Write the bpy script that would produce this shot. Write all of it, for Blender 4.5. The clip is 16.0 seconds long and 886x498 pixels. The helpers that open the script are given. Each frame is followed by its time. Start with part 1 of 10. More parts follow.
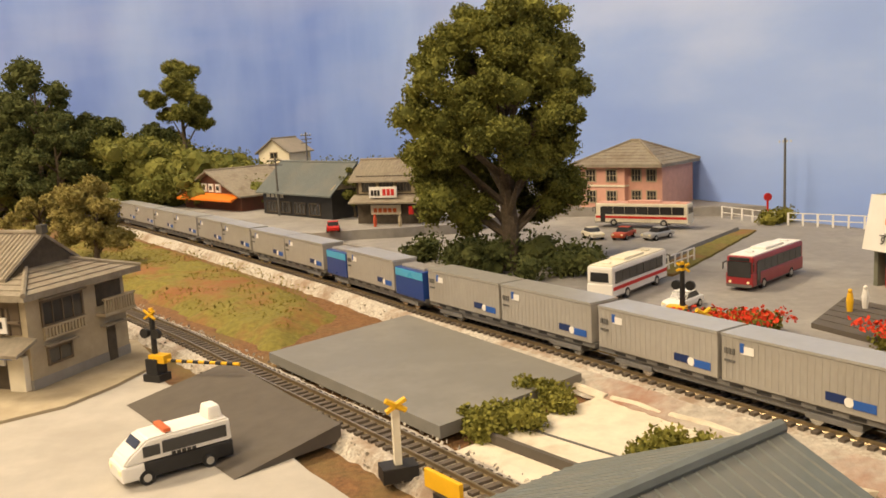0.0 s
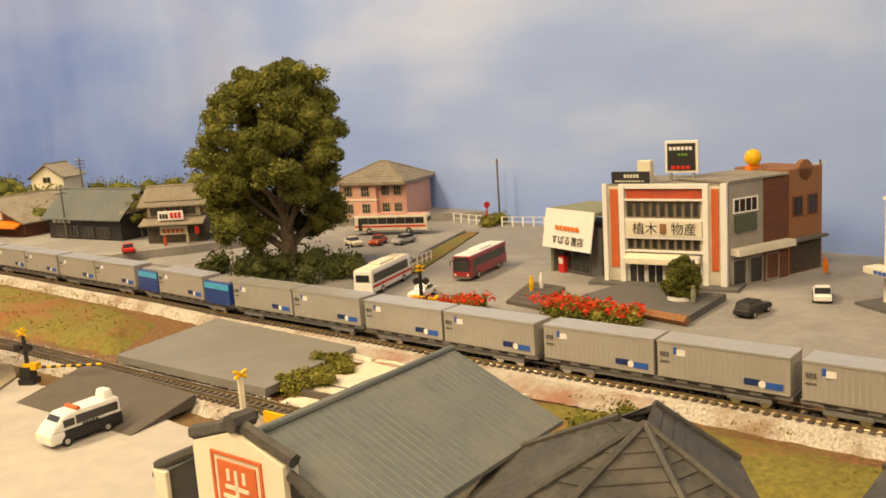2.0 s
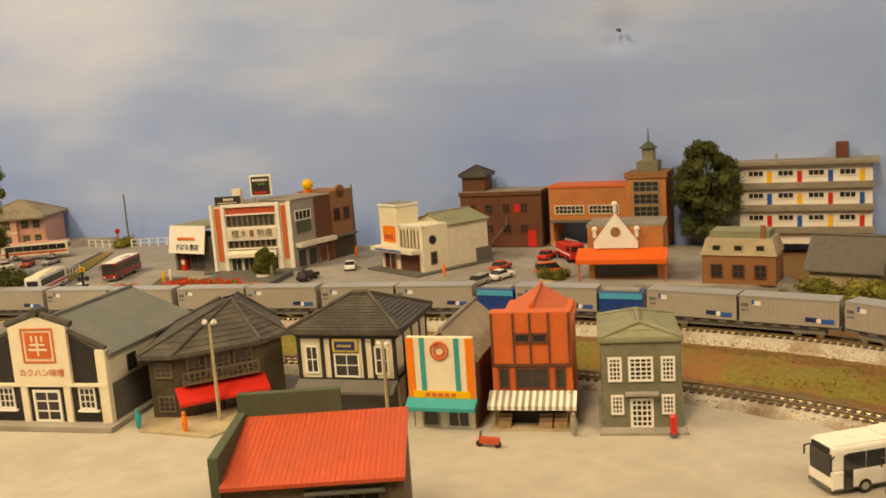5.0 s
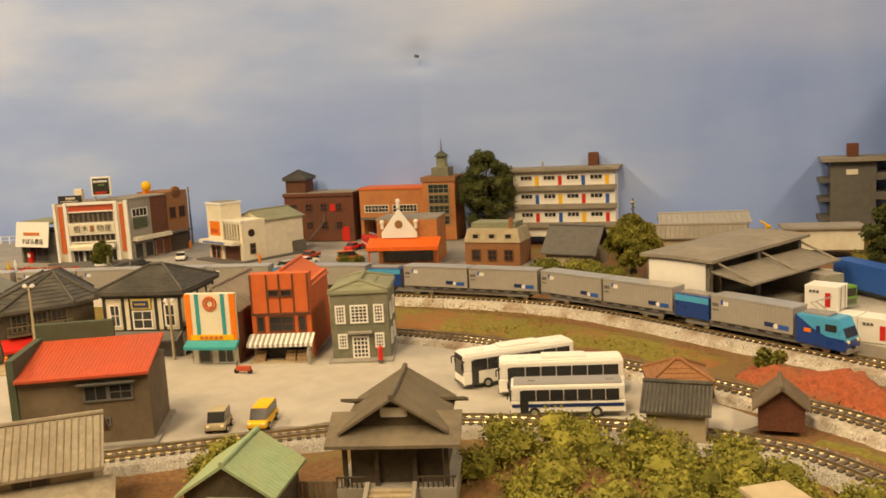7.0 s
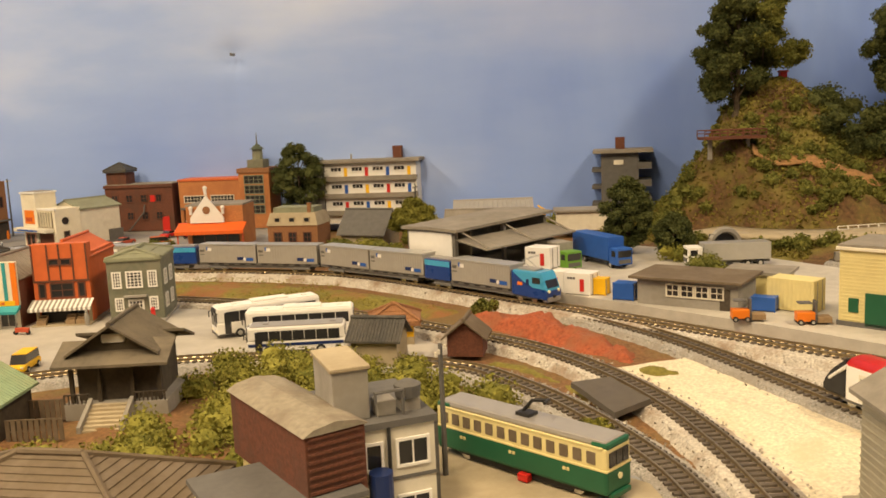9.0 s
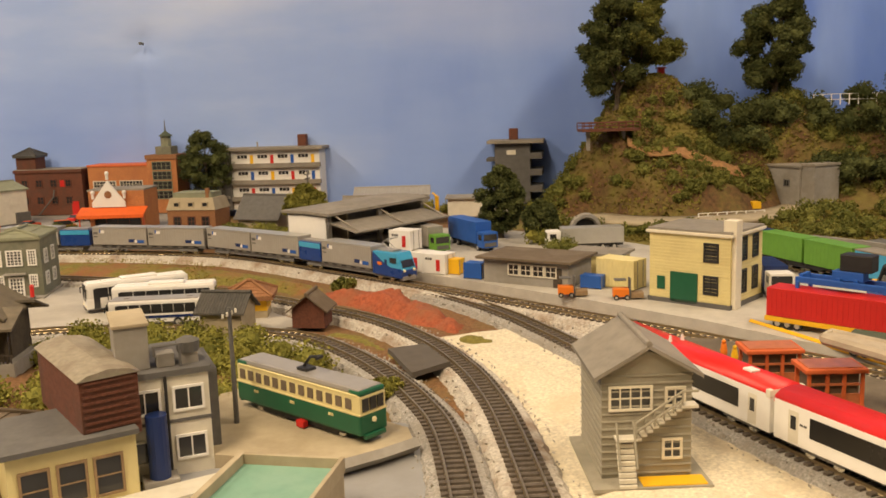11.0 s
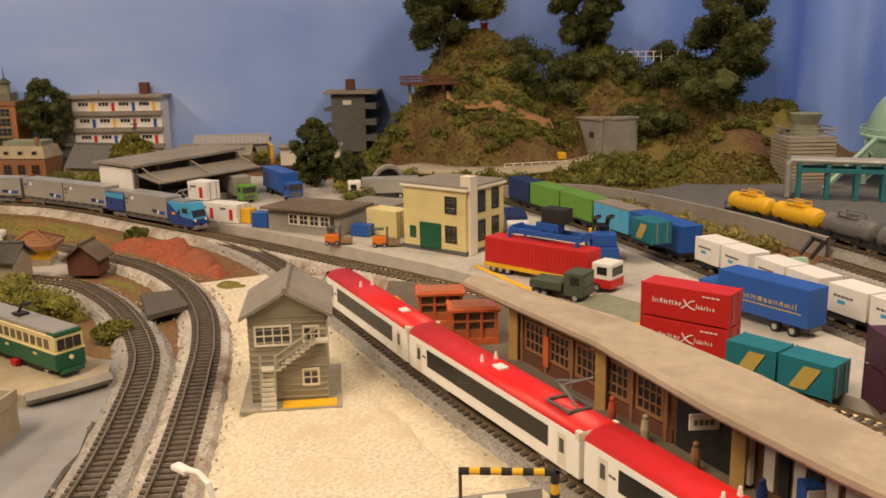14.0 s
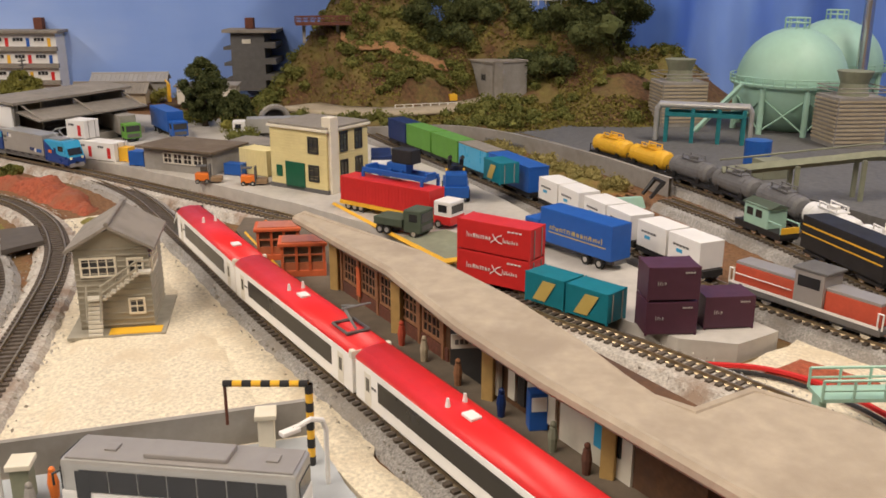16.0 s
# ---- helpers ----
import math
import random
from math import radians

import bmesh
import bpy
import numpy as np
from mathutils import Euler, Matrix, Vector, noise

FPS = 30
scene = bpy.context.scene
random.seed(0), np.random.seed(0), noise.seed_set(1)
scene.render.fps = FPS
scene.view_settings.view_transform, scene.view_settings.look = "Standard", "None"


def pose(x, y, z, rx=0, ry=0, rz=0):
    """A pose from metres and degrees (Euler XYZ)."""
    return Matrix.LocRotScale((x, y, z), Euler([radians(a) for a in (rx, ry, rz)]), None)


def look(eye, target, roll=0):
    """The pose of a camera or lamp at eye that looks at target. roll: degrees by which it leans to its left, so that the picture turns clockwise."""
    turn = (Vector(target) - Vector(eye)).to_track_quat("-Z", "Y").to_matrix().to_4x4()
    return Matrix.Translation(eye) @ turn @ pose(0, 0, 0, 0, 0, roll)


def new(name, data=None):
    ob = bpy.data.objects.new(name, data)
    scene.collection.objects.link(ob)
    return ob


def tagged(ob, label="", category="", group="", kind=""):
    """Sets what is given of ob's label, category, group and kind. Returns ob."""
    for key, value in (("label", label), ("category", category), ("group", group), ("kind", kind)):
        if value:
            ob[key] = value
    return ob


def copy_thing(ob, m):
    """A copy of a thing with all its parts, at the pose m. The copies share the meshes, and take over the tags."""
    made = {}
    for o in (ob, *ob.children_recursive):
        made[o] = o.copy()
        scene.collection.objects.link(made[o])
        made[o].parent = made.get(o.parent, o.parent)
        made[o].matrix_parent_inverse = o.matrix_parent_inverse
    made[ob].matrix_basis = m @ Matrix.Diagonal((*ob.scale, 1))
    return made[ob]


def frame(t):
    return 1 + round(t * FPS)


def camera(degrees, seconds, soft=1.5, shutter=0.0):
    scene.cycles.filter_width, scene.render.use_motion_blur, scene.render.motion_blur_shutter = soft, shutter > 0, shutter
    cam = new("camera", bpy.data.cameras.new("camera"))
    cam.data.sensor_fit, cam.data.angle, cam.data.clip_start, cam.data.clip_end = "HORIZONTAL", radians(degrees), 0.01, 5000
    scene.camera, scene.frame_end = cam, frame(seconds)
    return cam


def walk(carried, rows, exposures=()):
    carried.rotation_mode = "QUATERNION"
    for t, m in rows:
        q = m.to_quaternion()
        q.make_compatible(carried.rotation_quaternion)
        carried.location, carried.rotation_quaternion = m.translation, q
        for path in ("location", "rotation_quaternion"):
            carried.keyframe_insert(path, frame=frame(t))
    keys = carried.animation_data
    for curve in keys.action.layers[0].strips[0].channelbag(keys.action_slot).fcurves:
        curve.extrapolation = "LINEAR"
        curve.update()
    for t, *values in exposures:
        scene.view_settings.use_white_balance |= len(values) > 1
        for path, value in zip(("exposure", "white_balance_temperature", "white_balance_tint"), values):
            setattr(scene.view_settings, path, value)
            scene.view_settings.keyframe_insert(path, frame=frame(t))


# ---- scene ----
cam = camera(53.1, 16.0, soft=1.65)
PATH = [
    (0, (0.074, 0.089, 0.122), (-0.037, 2.062, -0.184), -2.9),
    (0.5, (0.08, 0.061, 0.125), (0.058, 2.036, -0.185), -3.3),
    (1, (0.079, 0.023, 0.133), (0.182, 1.995, -0.185), -3.7),
    (1.5, (0.068, -0.023, 0.146), (0.328, 1.933, -0.185), -3.8),
    (2, (0.05, -0.078, 0.161), (0.48, 1.844, -0.185), -3.8),
    (2.5, (0.023, -0.138, 0.167), (0.629, 1.738, -0.169), -3.8),
    (3, (-0.007, -0.192, 0.174), (0.76, 1.623, -0.164), -3.9),
    (3.5, (-0.034, -0.242, 0.177), (0.879, 1.505, -0.157), -4.1),
    (4, (-0.054, -0.296, 0.18), (0.977, 1.386, -0.153), -4.2),
    (4.2, (-0.061, -0.314, 0.18), (1.013, 1.34, -0.152), -4.2),
    (6.3, (-0.097, -0.51, 0.174), (1.23, 0.955, -0.133), -3.1),
    (6.5, (-0.103, -0.528, 0.174), (1.243, 0.919, -0.135), -3.0),
    (7, (-0.114, -0.571, 0.173), (1.276, 0.834, -0.132), -3.0),
    (7.5, (-0.123, -0.613, 0.172), (1.312, 0.748, -0.13), -2.9),
    (8, (-0.127, -0.651, 0.167), (1.355, 0.659, -0.129), -2.9),
    (8.5, (-0.123, -0.679, 0.159), (1.403, 0.579, -0.137), -2.8),
    (9, (-0.12, -0.698, 0.151), (1.448, 0.507, -0.146), -2.5),
    (9.2, (-0.115, -0.706, 0.152), (1.459, 0.488, -0.159), -2.6),
    (11.3, (-0.117, -0.802, 0.148), (1.515, 0.308, -0.174), -1.7),
    (11.5, (-0.115, -0.81, 0.147), (1.524, 0.289, -0.177), -1.7),
    (12, (-0.112, -0.835, 0.15), (1.54, 0.239, -0.192), -1.9),
    (12.5, (-0.108, -0.86, 0.156), (1.556, 0.185, -0.216), -1.9),
    (13, (-0.105, -0.881, 0.16), (1.571, 0.135, -0.239), -1.7),
    (13.5, (-0.104, -0.899, 0.162), (1.582, 0.088, -0.263), -1.3),
    (14, (-0.105, -0.919, 0.166), (1.587, 0.043, -0.294), -1.0),
    (14.5, (-0.105, -0.939, 0.169), (1.591, -0.004, -0.329), -0.7),
    (15, (-0.105, -0.958, 0.171), (1.597, -0.055, -0.366), -0.4),
    (15.5, (-0.105, -0.975, 0.172), (1.604, -0.108, -0.399), -0.2),
    (16, (-0.104, -0.99, 0.172), (1.615, -0.155, -0.419), 0.1),
]
EXPOSURES = [(0, 0.42, 7100, 15), (1, 0.42, 7200, 14), (2, 0.5, 8050, 13), (4, 0.16, 8650, 12), (6.5, 0.31, 8750, 13), (9, 0.4, 7650, 14), (11.5, 0.1, 7100, 18), (12, -0.2, 7100, 21), (12.5, -0.14, 7000, 24), (14.5, 0.02, 6600, 20), (16, 0.1, 5700, 19)]
walk(cam, [(t, look(eye, target, roll)) for t, eye, target, roll in PATH], EXPOSURES)

# ---- light: a closed club room with warm ceiling fixtures ----
world = bpy.data.worlds.new("room_air")
world.use_nodes = True
world.node_tree.nodes["Background"].inputs[0].default_value = (1.0, 0.9, 0.78, 1)
world.node_tree.nodes["Background"].inputs[1].default_value = 0.07
scene.world = world
scene.view_settings.exposure = 0.0

CM = 0.01
LAMP_COLOUR = (1.0, 0.85, 0.6)
CEILING_LAMPS = [  # x, y in cm, watts
    (-95, 70, 26), (-85, -60, 24), (45, -160, 18),
]
CEILING_Z = 150


# ---- helpers of this scene ----
def nodes_of(m):
    m.use_nodes = True
    return m.node_tree.nodes, m.node_tree.links, m.node_tree.nodes["Principled BSDF"]


def mat(name, colour, rough=0.6, vary=0.25, size=0.4, bump=0.2, metal=0.0, second=None, second_size=3.0, second_amount=0.5, fine=0.06, spec=0.4, coat=0.0):
    """A surface with grain at `size` cm and larger stains at `second_size` cm."""
    m = bpy.data.materials.new(name)
    nodes, links, b = nodes_of(m)
    coord = nodes.new("ShaderNodeTexCoord")
    info = nodes.new("ShaderNodeObjectInfo")
    shift = nodes.new("ShaderNodeVectorMath")
    shift.operation = "MULTIPLY_ADD"
    comb = nodes.new("ShaderNodeCombineXYZ")
    for k in range(3):
        links.new(info.outputs["Random"], comb.inputs[k])
    links.new(comb.outputs[0], shift.inputs[0])
    shift.inputs[1].default_value = (3.1, 1.7, 2.3)
    links.new(coord.outputs["Object"], shift.inputs[2])

    def tex(cm, detail=4.0, rough_=0.6):
        n = nodes.new("ShaderNodeTexNoise")
        n.inputs["Scale"].default_value = 100.0 / max(cm, 0.01)
        n.inputs["Detail"].default_value = detail
        n.inputs["Roughness"].default_value = rough_
        links.new(shift.outputs[0], n.inputs["Vector"])
        return n.outputs["Fac"]

    def mixed(fac, a, c):
        n = nodes.new("ShaderNodeMix")
        n.data_type = "RGBA"
        links.new(fac, n.inputs["Factor"])
        for sock, v in ((n.inputs[6], a), (n.inputs[7], c)):
            if isinstance(v, tuple):
                sock.default_value = (*v, 1)
            else:
                links.new(v, sock)
        return n.outputs[2]

    def ramp(fac, lo, hi):
        n = nodes.new("ShaderNodeMapRange")
        n.inputs["From Min"].default_value, n.inputs["From Max"].default_value = lo, hi
        links.new(fac, n.inputs["Value"])
        return n.outputs["Result"]

    dark = tuple(c * (1 - vary) for c in colour)
    light = tuple(min(1, c * (1 + 0.7 * vary)) for c in colour)
    out = mixed(ramp(tex(size), 0.3, 0.7), dark, light)
    if second:
        out = mixed(ramp(tex(second_size, 5.0, 0.65), 0.62 - 0.3 * second_amount, 0.8 - 0.3 * second_amount), out, second)
    links.new(out, b.inputs["Base Color"])
    b.inputs["Roughness"].default_value = rough
    rr = nodes.new("ShaderNodeMapRange")
    links.new(tex(size * 2.3), rr.inputs["Value"])
    rr.inputs["To Min"].default_value, rr.inputs["To Max"].default_value = max(0.03, rough - 0.12), min(1, rough + 0.12)
    links.new(rr.outputs["Result"], b.inputs["Roughness"])
    b.inputs["Metallic"].default_value = metal
    b.inputs["Specular IOR Level"].default_value = spec
    b.inputs["Coat Weight"].default_value = coat
    if bump:
        bp = nodes.new("ShaderNodeBump")
        bp.inputs["Strength"].default_value = bump
        bp.inputs["Distance"].default_value = 0.0006
        links.new(tex(fine, 3.0), bp.inputs["Height"])
        links.new(bp.outputs["Normal"], b.inputs["Normal"])
    return m


def island_mat(name, a, b_, rough=0.9, size=2.0):
    """Foliage and scatter: each loose piece takes its own tint between two colours."""
    m = bpy.data.materials.new(name)
    nodes, links, b = nodes_of(m)
    geo = nodes.new("ShaderNodeNewGeometry")
    coord = nodes.new("ShaderNodeTexCoord")
    n = nodes.new("ShaderNodeTexNoise")
    n.inputs["Scale"].default_value = 100.0 / size
    n.inputs["Detail"].default_value = 3
    links.new(coord.outputs["Object"], n.inputs["Vector"])
    add = nodes.new("ShaderNodeMath")
    add.operation = "MULTIPLY_ADD"
    links.new(geo.outputs["Random Per Island"], add.inputs[0])
    add.inputs[1].default_value = 0.55
    off = nodes.new("ShaderNodeMath")
    off.operation = "SUBTRACT"
    links.new(n.outputs["Fac"], off.inputs[0])
    off.inputs[1].default_value = 0.27
    links.new(off.outputs[0], add.inputs[2])
    mix = nodes.new("ShaderNodeMix")
    mix.data_type = "RGBA"
    links.new(add.outputs[0], mix.inputs["Factor"])
    mix.inputs[6].default_value, mix.inputs[7].default_value = (*a, 1), (*b_, 1)
    links.new(mix.outputs[2], b.inputs["Base Color"])
    b.inputs["Roughness"].default_value = rough
    b.inputs["Specular IOR Level"].default_value = 0.15
    return m


def finish(bm, name, material, smooth=False):
    me = bpy.data.meshes.new(name)
    bm.normal_update()
    bm.to_mesh(me)
    bm.free()
    me.transform(Matrix.Scale(CM, 4))
    for one in (material if isinstance(material, (list, tuple)) else [material]):
        me.materials.append(one)
    if smooth:
        me.shade_smooth()
    return me


def raw(name, verts, faces, material, smooth=False):
    me = bpy.data.meshes.new(name)
    me.from_pydata((np.asarray(verts, dtype=float) * CM).tolist(), [], faces)
    me.materials.append(material)
    if smooth:
        me.shade_smooth()
    return me


def thing(name, x, y, z, turn, label, category, group="", kind=""):
    e = new(name)
    e.matrix_basis = pose(x * CM, y * CM, z * CM, 0, 0, turn)
    return tagged(e, label, category, group, kind)


def part(name, bm, material, parent, label="", smooth=False):
    me = bm if isinstance(bm, bpy.types.Mesh) else finish(bm, name, material, smooth)
    ob = new(name, me)
    ob.parent = parent
    return tagged(ob, label)


def solo(name, bm, material, label, category, kind="", smooth=False, group=""):
    me = bm if isinstance(bm, bpy.types.Mesh) else finish(bm, name, material, smooth)
    return tagged(new(name, me), label, category, group, kind)


def B():
    return bmesh.new()


def box(bm, x0, x1, y0, y1, z0, z1, bevel=0.0, taper=0.0):
    v = [bm.verts.new(p) for p in ((x0, y0, z0), (x1, y0, z0), (x1, y1, z0), (x0, y1, z0),
                                   (x0 + taper, y0 + taper, z1), (x1 - taper, y0 + taper, z1), (x1 - taper, y1 - taper, z1), (x0 + taper, y1 - taper, z1))]
    fs = [bm.faces.new([v[i] for i in q]) for q in ((3, 2, 1, 0), (4, 5, 6, 7), (0, 1, 5, 4), (1, 2, 6, 5), (2, 3, 7, 6), (3, 0, 4, 7))]
    if bevel:
        es = list({e for f in fs for e in f.edges})
        bmesh.ops.bevel(bm, geom=es, offset=bevel, segments=2, profile=0.6, affect="EDGES")
    return bm


def bx(x0, x1, y0, y1, z0, z1, bevel=0.0, taper=0.0):
    return box(B(), x0, x1, y0, y1, z0, z1, bevel, taper)


def cyl(bm, p, q, r, n=10, r2=None):
    p, q = Vector(p), Vector(q)
    d = q - p
    m = Matrix.Translation((p + q) / 2) @ d.to_track_quat("Z", "Y").to_matrix().to_4x4()
    bmesh.ops.create_cone(bm, cap_ends=True, segments=n, radius1=r, radius2=r if r2 is None else r2, depth=d.length, matrix=m)
    return bm


def tube(bm, pts, r, n=6):
    """One closed round bar bent along pts."""
    p = [Vector(q) for q in pts]
    p = [q for i, q in enumerate(p) if i == 0 or (q - p[i - 1]).length > 1e-6]
    ring = []
    side = None
    for i, q in enumerate(p):
        d0 = (q - p[i - 1]).normalized() if i else (p[1] - q).normalized()
        d1 = (p[i + 1] - q).normalized() if i + 1 < len(p) else d0
        d = d0 + d1
        d = d.normalized() if d.length > 1e-4 else d0
        if side is None:
            side = d.orthogonal().normalized()
        side = side - d * side.dot(d)
        side = side.normalized() if side.length > 1e-4 else d.orthogonal().normalized()
        other = d.cross(side)
        wide = 1 / max(0.55, math.sqrt((1 + d0.dot(d1)) / 2))
        ring.append([bm.verts.new(q + (side * math.cos(2 * math.pi * (k + 0.5) / n) + other * math.sin(2 * math.pi * (k + 0.5) / n)) * r * wide) for k in range(n)])
    for a, c in zip(ring, ring[1:]):
        for k in range(n):
            bm.faces.new((a[k], a[(k + 1) % n], c[(k + 1) % n], c[k]))
    bm.faces.new(ring[0][::-1]), bm.faces.new(ring[-1])
    return bm


def prism(bm, poly, z0, z1, bevel=0.0):
    a = sum(p[0] * q[1] - q[0] * p[1] for p, q in zip(poly, poly[1:] + poly[:1]))
    if a < 0:
        poly = poly[::-1]
    lo = [bm.verts.new((x, y, z0)) for x, y in poly]
    hi = [bm.verts.new((x, y, z1)) for x, y in poly]
    n = len(poly)
    bm.faces.new(lo[::-1])
    bm.faces.new(hi)
    for i in range(n):
        bm.faces.new((lo[i], lo[(i + 1) % n], hi[(i + 1) % n], hi[i]))
    return bm


def profile(bm, pts, x0, x1):
    """A y-z outline drawn out along x."""
    a = [bm.verts.new((x0, y, z)) for y, z in pts]
    c = [bm.verts.new((x1, y, z)) for y, z in pts]
    n = len(pts)
    bm.faces.new(a)
    bm.faces.new(c[::-1])
    for i in range(n):
        bm.faces.new((a[(i + 1) % n], a[i], c[i], c[(i + 1) % n]))
    bmesh.ops.recalc_face_normals(bm, faces=bm.faces)
    return bm


def smooth_line(pts, step):
    """Points about `step` apart along a curve through pts."""
    p = [np.array(q, float) for q in pts]
    p = [2 * p[0] - p[1]] + p + [2 * p[-1] - p[-2]]
    fine = []
    for i in range(1, len(p) - 2):
        for k in range(24):
            t = k / 24
            fine.append(0.5 * (2 * p[i] + (p[i + 1] - p[i - 1]) * t + (2 * p[i - 1] - 5 * p[i] + 4 * p[i + 1] - p[i + 2]) * t * t + (3 * p[i] - p[i - 1] - 3 * p[i + 1] + p[i + 2]) * t ** 3))
    fine.append(p[-2])
    fine = np.array(fine)
    s = np.concatenate([[0], np.cumsum(np.linalg.norm(np.diff(fine, axis=0), axis=1))])
    n = max(2, int(s[-1] / step) + 1)
    at = np.linspace(0, s[-1], n)
    return np.stack([np.interp(at, s, fine[:, k]) for k in range(fine.shape[1])], 1)


def sides(line):
    d = np.gradient(line[:, :2], axis=0)
    d /= np.linalg.norm(d, axis=1)[:, None]
    return np.stack([-d[:, 1], d[:, 0]], 1), d


def sweep(line, outline, z, material, name, rough_edge=0.0):
    """An (offset, height) outline swept along a flat line."""
    nrm, _ = sides(line)
    rng = np.random.RandomState(7)
    verts, faces, k = [], [], len(outline)
    for i in range(len(line)):
        for o, h in outline:
            w = o * (1 + rough_edge * (rng.rand() - 0.5))
            verts.append((line[i, 0] + nrm[i, 0] * w, line[i, 1] + nrm[i, 1] * w, z + h))
    for i in range(len(line) - 1):
        for j in range(k - 1):
            a = i * k + j
            faces.append((a, a + 1, a + k + 1, a + k))
    return raw(name, verts, [f[::-1] for f in faces], material)


def rough_poly(pts, step=1.2, amp=0.25, seed=1):
    """The outline pts with a wandering, hand-cut edge."""
    rng = random.Random(seed)
    out = []
    for (x0, y0), (x1, y1) in zip(pts, pts[1:] + pts[:1]):
        n = max(1, int(math.hypot(x1 - x0, y1 - y0) / step))
        for k in range(n):
            t = k / n
            out.append((x0 + (x1 - x0) * t + rng.uniform(-amp, amp), y0 + (y1 - y0) * t + rng.uniform(-amp, amp)))
    return out


def inside(px, py, poly):
    poly = np.array(poly)
    x0, y0 = poly[:, 0], poly[:, 1]
    x1, y1 = np.roll(x0, -1), np.roll(y0, -1)
    px, py = np.asarray(px)[:, None], np.asarray(py)[:, None]
    cross = ((y0 > py) != (y1 > py)) & (px < (x1 - x0) * (py - y0) / (y1 - y0 + 1e-12) + x0)
    return cross.sum(1) % 2 == 1


def flakes(points, size, rng, flat=0.0):
    """Small crumpled leaf pieces (two triangles each) at points."""
    n = len(points)
    a = rng.normal(size=(n, 3))
    a /= np.linalg.norm(a, axis=1)[:, None]
    c = rng.normal(size=(n, 3))
    c[:, 2] *= 1 - flat
    c -= a * (a * c).sum(1)[:, None]
    c /= np.linalg.norm(c, axis=1)[:, None] + 1e-9
    e = np.cross(a, c)
    s = size * rng.uniform(0.5, 1.3, size=(n, 1))
    v = np.stack([points - a * s, points + c * s * 0.8, points + a * s, points - c * s * 0.7 + e * s * 0.5], 1).reshape(-1, 3)
    f = [(4 * i, 4 * i + 1, 4 * i + 2, 4 * i + 3) for i in range(n)]
    return v, f


def clump_points(centres, radii, per, rng, squash=0.85):
    out = []
    for c, r in zip(centres, radii):
        d = rng.normal(size=(per, 3))
        d /= np.linalg.norm(d, axis=1)[:, None]
        rad = r * rng.uniform(0.32, 1.22, size=(per, 1)) ** 0.7
        out.append(np.array(c) + d * rad * (1, 1, squash))
    return np.concatenate(out)


def cores(centres, radii, rng):
    """Lumpy inner masses so that clumps are not see-through."""
    ico = bmesh.new()
    bmesh.ops.create_icosphere(ico, subdivisions=2, radius=1)
    base = np.array([v.co[:] for v in ico.verts])
    tri = [[v.index for v in f.verts] for f in ico.faces]
    ico.free()
    V, F = [], []
    for c, r in zip(centres, radii):
        k = len(V) * len(base)
        V.append(np.array(c) + base * r * rng.uniform(0.46, 0.8, size=(len(base), 1)) * (1, 1, 0.85))
        F += [tuple(i + k for i in t) for t in tri]
    return np.concatenate(V), F


def foliage(name, centres, radii, per, leaf, material, seed=1, core=True):
    rng = np.random.RandomState(seed)
    v, f = flakes(clump_points(centres, radii, int(per * 1.5), rng), leaf * 0.82, rng)
    if core:
        cv, cf = cores(centres, radii, rng)
        f = f + [tuple(i + len(v) for i in t) for t in cf]
        v = np.concatenate([v, cv])
    return raw(name, v, f, material)


# ---- materials ----
M = {}
M["street"] = mat("street_concrete", (0.43, 0.4, 0.355), 0.85, 0.1, 1.5, 0.2, second=(0.36, 0.33, 0.285), second_size=9, second_amount=0.35)
M["town_road"] = mat("town_asphalt", (0.27, 0.255, 0.24), 0.9, 0.12, 0.6, 0.25, second=(0.36, 0.34, 0.31), second_size=8, second_amount=0.45)
M["yard"] = mat("yard_concrete", (0.48, 0.45, 0.4), 0.85, 0.1, 1.0, 0.15, second=(0.38, 0.35, 0.31), second_size=7, second_amount=0.35)
M["plant_floor"] = mat("dark_asphalt", (0.13, 0.128, 0.125), 0.8, 0.2, 0.5, 0.2)
M["soil"] = mat("brown_scatter_soil", (0.2, 0.1, 0.042), 0.95, 0.45, 0.25, 1.0, second=(0.17, 0.12, 0.045), second_size=6, fine=0.1)
M["redsoil"] = mat("red_scatter_soil", (0.36, 0.09, 0.04), 0.95, 0.4, 0.25, 1.0, second=(0.28, 0.1, 0.05), second_size=2, fine=0.1)
M["grass"] = mat("olive_ground_flock", (0.2, 0.17, 0.035), 0.95, 0.35, 0.3, 1.0, second=(0.27, 0.11, 0.045), second_size=5, second_amount=0.45, fine=0.08)
M["sand"] = mat("pale_sand", (0.72, 0.64, 0.48), 0.95, 0.28, 0.18, 1.0, second=(0.62, 0.52, 0.36), second_size=3, second_amount=0.3, fine=0.09)
M["plaster"] = mat("bare_plaster", (0.68, 0.62, 0.5), 0.9, 0.12, 0.8, 0.4, second=(0.45, 0.37, 0.27), second_size=3, second_amount=0.35)
M["ballast"] = mat("grey_ballast", (0.36, 0.34, 0.31), 0.95, 0.55, 0.11, 1.0, second=(0.28, 0.25, 0.21), second_size=3, fine=0.09)
M["ballast_pale"] = mat("pale_ballast_with_plaster", (0.52, 0.48, 0.42), 0.95, 0.4, 0.14, 1.0, second=(0.3, 0.22, 0.16), second_size=2.5, fine=0.09)
M["sleeper"] = mat("sleeper_plastic", (0.11, 0.088, 0.068), 0.7, 0.3, 0.3, 0.1)
